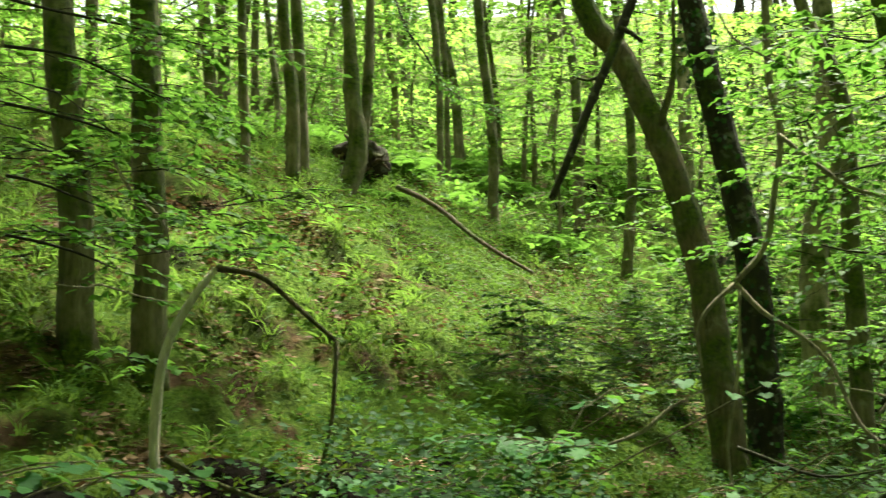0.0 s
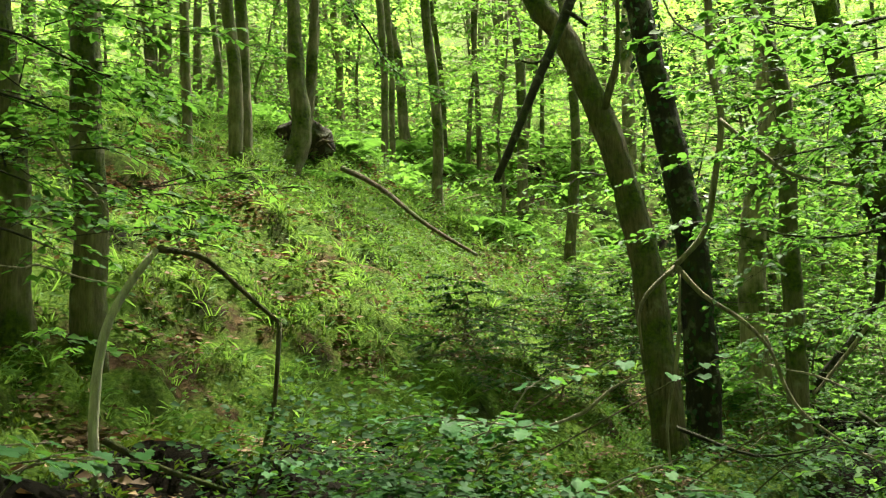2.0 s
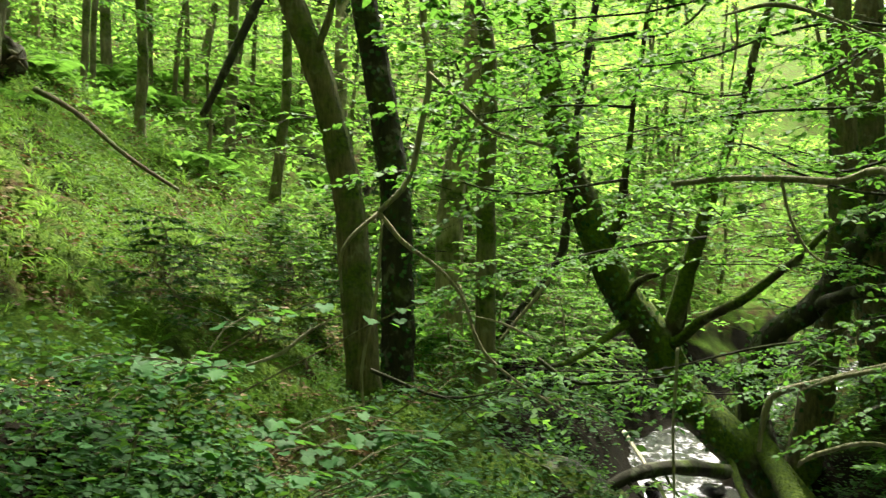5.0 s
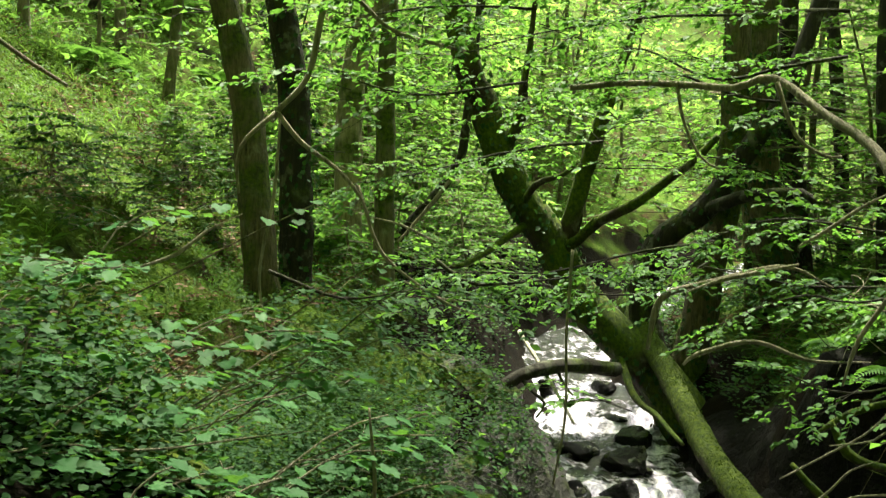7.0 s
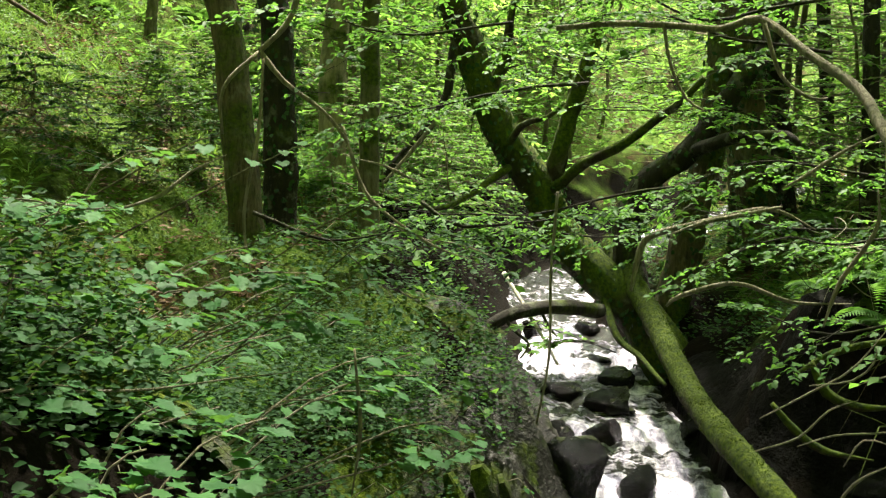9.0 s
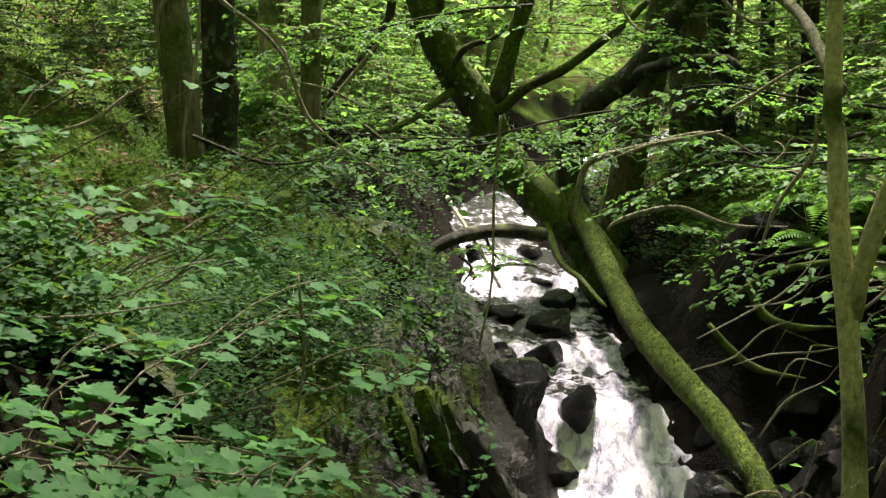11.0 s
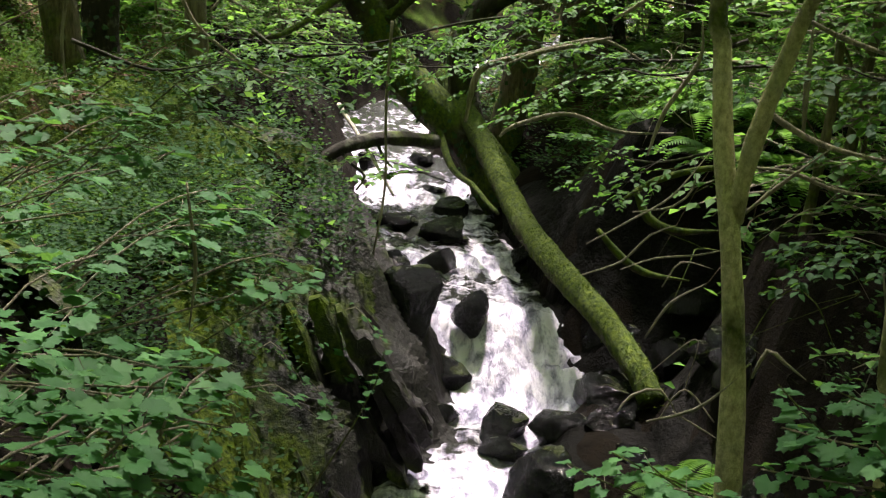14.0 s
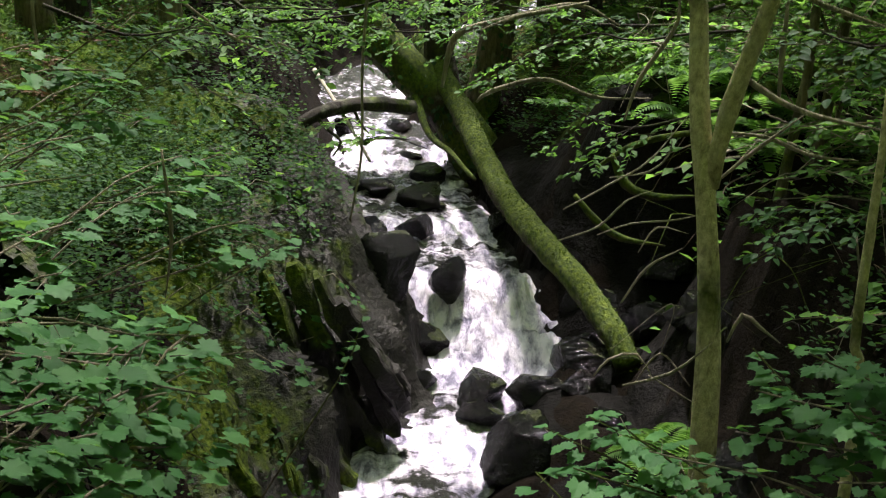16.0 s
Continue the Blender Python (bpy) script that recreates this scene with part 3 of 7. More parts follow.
def boulder_mesh(seed, size, mat, flat=0.7, sharp=0.35, detail=4):
    bm = bmesh.new()
    bmesh.ops.create_icosphere(bm, subdivisions=detail, radius=1)
    rng = np.random.default_rng(seed)
    planes = [(Vector(unit(rng.normal(0, 1, 3))), rng.uniform(0.40, 0.78)) for _ in range(14)]
    off = Vector(rng.uniform(0, 50, 3))
    for v in bm.verts:
        p = v.co.copy()
        p *= 1 + 0.20 * noise.noise(p * 1.1 + off)
        for nrm, dd in planes:
            over = p.dot(nrm) - dd
            if over > 0:
                p -= nrm * over * 0.93
        p *= 1.1 + 0.10 * noise.noise(p * 1.9 + off) + 0.13 * noise.turbulence(p * 2.4 + off, 4, True) + 0.035 * noise.noise(p * 9 + off)
        v.co = p
    for k in range(3):
        lo, hi = min(v.co[k] for v in bm.verts), max(v.co[k] for v in bm.verts)
        for v in bm.verts:
            v.co[k] = ((v.co[k] - lo) / (hi - lo) * 2 - 1) * size[k]
    me = bpy.data.meshes.new("boulder")
    bm.to_mesh(me)
    bm.free()
    me.polygons.foreach_set("use_smooth", np.ones(len(me.polygons), bool))
    me.materials.append(mat)
    return me


def boulder(x, y, z, size, label, mat=None, turn=0.0, tip=(0, 0), name="boulder"):
    seed = next(TREE_SEED)
    ob = new(name, boulder_mesh(seed, size, mat or ROCK_WET))
    ob.matrix_world = Matrix.Translation((x, y, z)) @ Euler((tip[0], tip[1], turn)).to_matrix().to_4x4()
    return tagged(ob, label, "rock", "stream boulders")


def branch(paths, label, bark, name="branch", category="branch", sides=7, fuzz=0, side_bark=None):
    """A loose or reaching branch: the main path first, then its side twigs; each (points, thick, thin)."""
    seed = next(TREE_SEED)
    first = Vector(paths[0][0][0])
    ob = new(name)
    ob.location = first
    tagged(ob, label, category)
    free = name in ("mossy_bough", "grey_bough", "bare_twig")       # these thin out to a point
    for k, (pts, ra, rb) in enumerate(paths):
        radii = list(np.linspace(ra, rb, len(pts)))
        if free:
            radii[-1] *= 0.25
            radii[0] *= 0.45
        part("stem" if k == 0 else "side_twig",
             mesh_of("stem", *tube([Vector(p) - first for p in pts], radii, sides, 0.06, 0.14, 0, 0.012, seed + k), side_bark if k and side_bark else bark), ob)
    if fuzz:
        rng = np.random.default_rng(seed)
        pp, rr = spline([Vector(p) - first for p in paths[0][0]], list(np.linspace(paths[0][1], paths[0][2], len(paths[0][0]))), 0.05)
        i = rng.integers(0, len(pp), fuzz)
        out = unit(rng.normal(0, 1, (fuzz, 3)) + np.array((0, 0, 0.9)))
        P = np.array([tuple(pp[j]) for j in i]) + out * np.array([rr[j] for j in i])[:, None]
        L = rng.uniform(0.012, 0.030, fuzz)
        tagged(part("moss", leaves("moss", P, out * 0.6 + rng.normal(0, 0.6, (fuzz, 3)), out + rng.normal(0, 0.4, (fuzz, 3)), L, L * 0.6, MOSS_TUFT), ob), kind="stuff")
    return ob


def heart_mesh(seed):
    rng = np.random.default_rng(seed)
    shape = LEAF_HEART.copy()
    shape[:, 2] += rng.normal(0, 0.02, len(shape)) - 0.10 * shape[:, 0] ** 2 * rng.uniform(0, 1.5)
    shape[:, :2] += rng.normal(0, 0.012, (len(shape), 2))
    v = [(x, y * 1.0, z) for x, y, z in shape]
    return mesh_of("leaf", v, LEAF_HEART_F, LEAF_NEAR)


HEARTS = [heart_mesh(k) for k in range(5)]


def leafy_shrub(label, stems, size, per=13, name="lime_shrub", bark=None):
    """A shrub of arching stems, each with broad leaves set singly along it: stems are (points, thick)."""
    seed = next(TREE_SEED)
    rng = np.random.default_rng(seed)
    first = Vector(stems[0][0][0])
    ob = new(name)
    ob.location = first
    tagged(ob, label, "shrub", "shrubs on the banks")
    for pts, thick in stems:
        local = [Vector(p) - first for p in pts]
        bx, by = pts[0][0], pts[0][1]
        uphill = -0.1 if along(bx, by)[1] < 1.0 else 0.1
        for _ in range(14):                      # rooted where the bank comes up to it
            if land(bx, by) > pts[1][2] - 0.45:
                break
            bx, by = bx + uphill * SY, by - uphill * SX
        local[0] = Vector((bx, by, min(pts[0][2], land(bx, by) - 0.04))) - first
        part("stem", mesh_of("stem", *tube(local, list(np.linspace(thick, 0.003, len(local))), 5, 0.12, 0.1, 0, 0.02, seed), bark or (BARK_UMBER if local[-1].z - local[0].z > 0.9 else TWIG)), ob)
        a, b = np.array(local[-2]), np.array(local[-1])
        d = unit(b - a)
        flat = unit(np.array((d[0], d[1], 0.25 * d[2])) + 1e-6)
        q = unit(np.cross((0, 0, 1.0), flat))
        reach = min(0.55, float(np.linalg.norm(b - a)) * 0.8)
        side_twigs = []
        for k in range(per):
            u = k / per
            sd = 1 if k % 2 else -1
            o = b - d * reach * (1 - u) + q * sd * rng.uniform(0.0, 0.16) * (1 - 0.4 * u) + rng.normal(0, 0.02, 3)
            if k % 3 == 0:
                side_twigs.append([tuple(b - d * reach * (1 - u)), tuple(o)])
            D = unit(flat * rng.uniform(0.3, 0.9) + q * sd * rng.uniform(0.4, 0.9) + np.array((0, 0, rng.uniform(-0.30, 0.08))))
            N = unit(np.array((0, 0, 1.0)) + rng.normal(0, 0.16, 3))
            S = unit(np.cross(N, D))
            U = np.cross(D, S)
            ln = size * rng.uniform(0.62, 1.2)
            leaf = part("leaf", HEARTS[int(rng.integers(0, 5))], ob)
            leaf.matrix_basis = Matrix([[D[i] * ln, S[i] * ln, U[i] * ln, o[i]] for i in range(3)] + [[0, 0, 0, 1]])
        for t in side_twigs:
            part("side_twig", twig_mesh("side_twig", [np.array(t)], 0.0025, bark or TWIG), ob)
    return ob


def leafy_bough(points, r, label, mat, gap, reach, size, bark):
    """A bough that carries flat sprays of leaves to either side all along."""
    seed = next(TREE_SEED)
    rng = np.random.default_rng(seed)
    first = Vector(points[0])
    ob = new("leafy_bough")
    ob.location = first
    tagged(ob, label, "branch", "leafy boughs")
    local = [Vector(p) - first for p in points]
    pts, rad = spline(local, list(np.linspace(r, 0.004, len(local))), gap)
    part("stem", mesh_of("stem", *tube(local, list(np.linspace(r, 0.004, len(local))), 6, 0.12, 0.15, 0, 0.09, seed), bark), ob)
    out = []
    for k in range(1, len(pts)):
        d = unit(np.array(pts[k] - pts[k - 1]))
        q = unit(np.cross((0, 0, 1.0), d)) * (1 if k % 2 else -1)
        h = unit(d * rng.uniform(0.2, 1.0) + q * rng.uniform(0.3, 1.0) + np.array((0, 0, rng.uniform(-0.25, 0.35))))
        out.append(spray(rng, np.array(pts[k]), h, reach * rng.uniform(0.5, 1.1), size * 0.72, 0.25, 5, 12))
    tw, P, D, N, L = gather(out)
    tagged(part("twigwork", twig_mesh("twigwork", tw, 0.003, bark), ob), kind="stuff")
    tagged(part("foliage", leaves("foliage", P, D, N, L, L * 0.7, mat, LEAF_OVAL, LEAF_OVAL_F), ob), kind="stuff")
    return ob


def root_plate(x, y, z, size, label):
    """The earthy disc of roots of a toppled tree, standing on edge."""
    rng = np.random.default_rng(77)
    ob = new("root_plate")
    ob.location = (x, y, z)
    tagged(ob, label, "root plate")
    part("earth", boulder_mesh(78, (size * 0.95, size * 0.45, size * 0.75), EARTH), ob)
    for k in range(44):
        th = rng.uniform(0, 6.28)
        o = Vector((math.cos(th) * size * 0.5, rng.uniform(-0.3, 0.2) * size, math.sin(th) * size * 0.45))
        e2 = o * rng.uniform(1.25, 1.75) + Vector(rng.normal(0, 0.15, 3)) * size
        part("root", mesh_of("root", *tube([o, (o + e2) / 2 + Vector(rng.normal(0, 0.08, 3)) * size, e2], [0.04, 0.025, 0.006], 5, 0.1, 0.1), DEADWOOD), ob)
    return ob


# ---- the ground, one sheet ----
def steps(lo, hi, fine_lo, fine_hi, fine):
    mid = list(np.arange(fine_lo, fine_hi, fine))
    a, b, d = [], [], fine
    x = fine_lo
    while x > lo:
        d *= 1.13
        x -= d
        a.append(x)
    d, x = fine, mid[-1]
    while x < hi:
        d *= 1.13
        x += d
        b.append(x)
    return a[::-1] + mid + b


def build_ground():
    ss, ws = steps(-160, 330, -1.0, 24.0, 0.11), steps(-260, 220, -13.0, 7.0, 0.10)
    verts, faces = [], []
    for s in ss:
        for w in ws:
            x, y = world_xy(s, w)
            verts.append((x, y, land(x, y)))
    n = len(ws)
    for i in range(len(ss) - 1):
        for j in range(n - 1):
            a = i * n + j
            faces.append((a, a + n, a + n + 1, a + 1))
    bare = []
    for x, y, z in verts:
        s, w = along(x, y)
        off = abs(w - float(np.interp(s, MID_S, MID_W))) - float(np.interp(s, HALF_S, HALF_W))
        # blackened farther out where the near bank and right hollow lie in shade
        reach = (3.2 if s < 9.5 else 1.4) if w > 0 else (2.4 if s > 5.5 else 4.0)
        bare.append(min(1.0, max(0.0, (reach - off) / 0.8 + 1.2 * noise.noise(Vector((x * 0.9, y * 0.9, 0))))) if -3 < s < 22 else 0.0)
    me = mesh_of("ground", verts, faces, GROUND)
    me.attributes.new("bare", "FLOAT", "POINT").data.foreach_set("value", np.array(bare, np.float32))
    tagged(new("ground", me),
           "sloping woodland floor of moss, earth and brown fallen leaves", "ground", kind="structure")


def build_water():
    rng = np.random.default_rng(5)
    ss = list(np.arange(-6, 5.4, 0.25)) + list(np.arange(5.4, 15, 0.042)) + list(np.arange(15, 24, 0.09)) + list(np.arange(24, 60, 0.6))
    m = 64
    verts, faces, foam_and_sheen = [], [], []
    for s in ss:
        mid, half = float(np.interp(s, MID_S, MID_W)), float(np.interp(s, HALF_S, HALF_W)) + 0.25
        slope = (bed(s + 0.35) - bed(s - 0.35)) / 0.7
        for j in range(m):
            u = j / (m - 1) * 2 - 1
            w = mid + u * half
            x, y = world_xy(s, w)
            steep = min(1.0, max(0.0, slope))
            lift = (0.03 + 0.16 * steep) * noise.noise(Vector((s * 1.7, w * 3.0, 0)))
            lift += (0.05 + 0.24 * steep) * (noise.turbulence(Vector((s * 3.4, w * 4.2, 3)), 5, True) - 0.8)
            lift += (0.012 + 0.02 * steep) * noise.noise(Vector((s * 11, w * 14, 8)))
            lift += (0.02 + 0.09 * steep) * abs(noise.noise(Vector((s * 5.0 + 2 * noise.noise(Vector((s * 2, w * 2, 1))), w * 6.5, 5))))
            rim = max(0.0, abs(u) - 0.62) / 0.38
            swell = noise.noise(Vector((s * 1.1, w * 1.6, 7.0)))
            verts.append((x, y, bed(s) + 0.03 + lift * (1 - rim) - 0.34 * rim ** 2.2))
            fall = min(1.0, slope * 2.4) if slope > 0.14 else 0.0
            # whitens the calm pools as well, painting in the sky reflected there
            pool = float(np.interp(s, [5.0, 6.5, 7.6, 8.4, 10.0, 12.6, 13.2, 17.0, 19.0], [0.47, 0.53, 0.54, 0.57, 0.475, 0.43, 0.47, 0.43, 0.40]))
            foam_and_sheen.append(pool + 0.22 * fall + 0.2 * swell)
    for i in range(len(ss) - 1):
        for j in range(m - 1):
            a = i * m + j
            faces.append((a, a + m, a + m + 1, a + 1))
    me = mesh_of("water", verts, faces, WATER)
    att = me.attributes.new("foam_and_sheen", "FLOAT", "POINT")
    att.data.foreach_set("value", np.array(foam_and_sheen, np.float32))
    tagged(new("water", me), "shallow stream tumbling white over dark rocks", "stream", kind="structure")


def rock_sheet(name, label, ss, m, edge_of, width, way, growth, mat, bold=1.0):
    """Slanting slate beds laid over a bank: from the water's edge, width metres to one side."""
    verts, faces, moss, strata = [], [], [], []
    for s in ss:
        for j in range(m):
            q = j / (m - 1)
            w = edge_of(s) + way * (q * width - 0.12)
            x, y = world_xy(s, w)
            z = ground(x, y)
            p = Vector((s, w, z))
            bedding = (s * 0.9 - z * 0.75 + 0.30 * noise.noise(p * 0.9)) * 2.2
            step = (bedding % 1.0) ** 1.7
            fine = (bedding * 2.7 % 1.0)
            rel = 0.5 + 0.7 * noise.noise(p * 1.1 + Vector((5, 1, 2)))
            out = 0.02 + bold * (0.24 * step * rel + 0.07 * fine * rel) + 0.10 * noise.noise(p * 1.5) + 0.035 * noise.turbulence(p * 2.2, 3, True)
            strata.append(bedding)
            edge = min(1, 5 * (1 - q)) if q > 0.5 else 1
            out = out * edge - 0.10 * (1 - edge)
            x2, y2 = world_xy(s, w - way * out * 0.85)
            verts.append((x2, y2, z + out * 0.45))
            moss.append(growth(s, q) + 0.35 * noise.noise(p * 0.8))
    n = len(ss)
    for i in range(n - 1):
        for j in range(m - 1):
            a = i * m + j
            faces.append((a, a + 1, a + m + 1, a + m) if way < 0 else (a, a + m, a + m + 1, a + 1))
    me = mesh_of(name, verts, faces, mat, False)
    me.attributes.new("growth", "FLOAT", "POINT").data.foreach_set("value", np.array(moss, np.float32))
    me.attributes.new("strata", "FLOAT", "POINT").data.foreach_set("value", np.array(strata, np.float32))
    tagged(new(name, me), label, "rock face", kind="structure")


def build_rock_banks():
    left = lambda s: float(np.interp(s, MID_S, MID_W)) - float(np.interp(s, HALF_S, HALF_W))
    right = lambda s: float(np.interp(s, MID_S, MID_W)) + float(np.interp(s, HALF_S, HALF_W))
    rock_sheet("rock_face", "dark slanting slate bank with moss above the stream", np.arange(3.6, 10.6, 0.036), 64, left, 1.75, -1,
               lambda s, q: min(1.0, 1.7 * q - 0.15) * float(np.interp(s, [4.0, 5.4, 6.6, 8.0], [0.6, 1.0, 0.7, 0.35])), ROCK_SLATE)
    # dark sheet laid over the right bank where deep shade falls
    rock_sheet("rock_ledge_shade", "ledge of rock beside the white water, coloured black for its deep shade", np.arange(5.0, 12.5, 0.05), 44, right, 1.7, 1, lambda s, q: 0.12, ROCK_LEDGE_SHADE, 0.25)


build_ground()
build_water()
build_rock_banks()



# ---- things ----

# trees on the slope
woodland_tree([(-2.70, 8.06, 4.43), (-2.76, 8.04, 5.09), (-2.84, 8.01, 5.94), (-2.94, 7.97, 6.79)], 0.138, 0.117, "thick grey-brown trunk with moss, wrapped in low leaves", bark=BARK, low=16, low_reach=1.3)
woodland_tree([(-2.22, 8.31, 4.38), (-2.26, 8.30, 5.13), (-2.31, 8.28, 6.01), (-2.35, 8.27, 6.91)], 0.139, 0.114, "thick straight brown trunk with mossy foot", bark=BARK, low=12, low_reach=1.2)
woodland_tree([(-5.22, 16.18, 5.95), (-5.28, 16.16, 7.48), (-5.41, 16.12, 9.65)], 0.116, 0.103, "grey-brown mossy woodland trunk standing on the leafy slope")
woodland_tree([(-4.87, 22.48, 9.40), (-4.98, 22.45, 10.68), (-5.12, 22.42, 11.89)], 0.160, 0.140, "grey-brown mossy woodland trunk standing on the leafy slope")
woodland_tree([(-4.39, 21.56, 9.09), (-4.49, 21.54, 10.41), (-4.59, 21.52, 11.58)], 0.130, 0.121, "grey-brown mossy woodland trunk standing on the leafy slope")
woodland_tree([(-2.43, 13.13, 6.60), (-2.47, 13.12, 7.55), (-2.52, 13.11, 8.62)], 0.064, 0.055, "slim dark trunk on the leafy slope")
woodland_tree([(-4.35, 25.63, 9.98), (-4.31, 25.64, 10.32), (-4.07, 25.68, 11.37), (-4.11, 25.67, 11.79), (-4.01, 25.69, 13.07)], 0.111, 0.086, "slim crooked dark trunk on the slope")
woodland_tree([(-3.04, 19.77, 8.18), (-3.12, 19.76, 9.35), (-3.33, 19.72, 10.96)], 0.064, 0.055, "slim dark trunk on the leafy slope")
woodland_tree([(-1.94, 13.92, 6.61), (-2.00, 13.91, 7.77), (-2.13, 13.89, 8.91)], 0.097, 0.078, "grey-brown mossy woodland trunk standing on the leafy slope")
woodland_tree([(-1.92, 14.62, 6.78), (-1.96, 14.62, 7.96), (-2.05, 14.61, 9.16)], 0.094, 0.082, "grey-brown mossy woodland trunk standing on the leafy slope")
woodland_tree([(-1.51, 14.92, 6.72), (-1.22, 14.95, 7.09), (-1.30, 14.94, 8.30), (-1.36, 14.94, 9.29)], 0.167, 0.083, "twin-stemmed trunk with a swept mossy foot", extra=[([(-1.23, 15.15, 6.89), (-1.15, 15.16, 7.54), (-1.08, 15.16, 8.45), (-1.04, 15.16, 9.38)], 0.113, 0.093)])
woodland_tree([(-3.23, 31.84, 11.78), (-3.37, 31.82, 15.26)], 0.129, 0.115, "pale straight trunk far up the slope", bark=BARK_PALE)
woodland_tree([(-1.12, 25.98, 9.81), (-1.14, 25.98, 9.87), (-1.21, 25.97, 11.49), (-1.40, 25.96, 13.21)], 0.097, 0.086, "pale slender birch-like trunk up the slope", bark=BARK_PALE)
woodland_tree([(-2.27, 39.94, 14.64), (-2.40, 39.93, 18.16)], 0.097, 0.089, "pale straight trunk far up the slope", bark=BARK_PALE)
woodland_tree([(-0.05, 20.00, 7.69), (-0.06, 20.00, 8.15), (-0.07, 20.00, 9.56), (-0.20, 20.00, 11.11)], 0.069, 0.072, "slim dark trunk beside fern bank")
woodland_tree([(0.11, 20.50, 7.78), (0.10, 20.50, 8.25), (0.07, 20.50, 9.70), (-0.04, 20.50, 11.29)], 0.060, 0.051, "slim dark trunk beside fern bank")
woodland_tree([(0.37, 22.00, 8.13), (0.35, 22.00, 8.62), (0.22, 22.00, 10.12), (-0.14, 22.00, 11.82)], 0.117, 0.091, "grey-brown mossy woodland trunk standing on the leafy slope")
woodland_tree([(0.82, 17.08, 6.63), (0.79, 17.08, 7.64), (0.69, 17.09, 8.85), (0.57, 17.09, 10.08)], 0.090, 0.076, "slender trunk leaning a little on the slope's shoulder", crown=0.4)
woodland_tree([(1.28, 22.96, 8.26), (1.26, 22.97, 8.53), (1.16, 22.97, 10.28), (0.98, 22.98, 11.54)], 0.061, 0.057, "thin trunk behind the slope's shoulder")
woodland_tree([(2.75, 33.89, 11.97), (2.64, 33.90, 14.21)], 0.100, 0.083, "pale birch-like trunk far behind", bark=BARK_PALE)
woodland_tree([(2.54, 19.84, 6.72), (2.53, 19.84, 7.07), (2.50, 19.84, 9.11), (2.39, 19.86, 10.43), (2.17, 19.88, 11.10)], 0.105, 0.094, "grey-brown mossy woodland trunk standing on the leafy slope")
woodland_tree([(3.04, 17.99, 5.87), (3.19, 17.97, 7.46), (3.16, 17.97, 8.64), (3.07, 17.99, 9.44)], 0.096, 0.075, "slim mossy trunk at the foot of the slope", crown=0.4)
woodland_tree([(2.68, 26.87, 9.85), (2.71, 26.86, 10.18), (2.91, 26.84, 11.35), (3.02, 26.83, 12.69)], 0.086, 0.059, "thin leaning stem far behind")
woodland_tree([(4.94, 21.44, 5.61), (4.92, 21.44, 8.14), (4.88, 21.45, 10.62)], 0.150, 0.132, "pale straight trunk behind the leaning pair", bark=BARK_PALE)

# the leaning pair at the bend
woodland_tree([(2.97, 11.11, 3.08), (2.85, 11.14, 3.85), (2.66, 11.19, 5.32), (2.29, 11.27, 6.63), (1.88, 11.35, 7.55), (1.55, 11.39, 8.07)], 0.195, 0.125, "brown trunk leaning over the stream, bare of low leaves", leaf=0.16, bark=BARK_UMBER, crown=0, extra=[([(2.29, 11.17, 6.67), (2.40, 11.14, 7.19), (2.44, 11.14, 7.62)], 0.049, 0.031)])
woodland_tree([(3.47, 11.70, 2.82), (3.42, 11.71, 4.08), (3.34, 11.73, 5.51), (3.03, 11.82, 7.06), (2.82, 11.87, 8.26)], 0.198, 0.148, "dark ivy-clad trunk leaning beside a brown one", bark=BARK_DARK, ivy=900, crown=0.5, leaf=0.16, low=10, low_from=0.5)
woodland_tree([(4.88, 14.18, 4.11), (4.88, 14.18, 4.17), (4.89, 14.18, 5.60), (5.14, 14.09, 7.12), (5.11, 14.10, 8.30)], 0.204, 0.147, "mossy pale trunk behind the leaning pair", bark=BARK_PALE, low=8, crown=0.4)
woodland_tree([(4.68, 12.13, 2.83), (4.64, 12.14, 4.40), (4.62, 12.15, 5.83), (4.57, 12.17, 7.37), (4.21, 12.30, 8.44)], 0.136, 0.079, "slim leaning trunk with mossy bark", low=22, low_reach=1.6, crown=0.4)

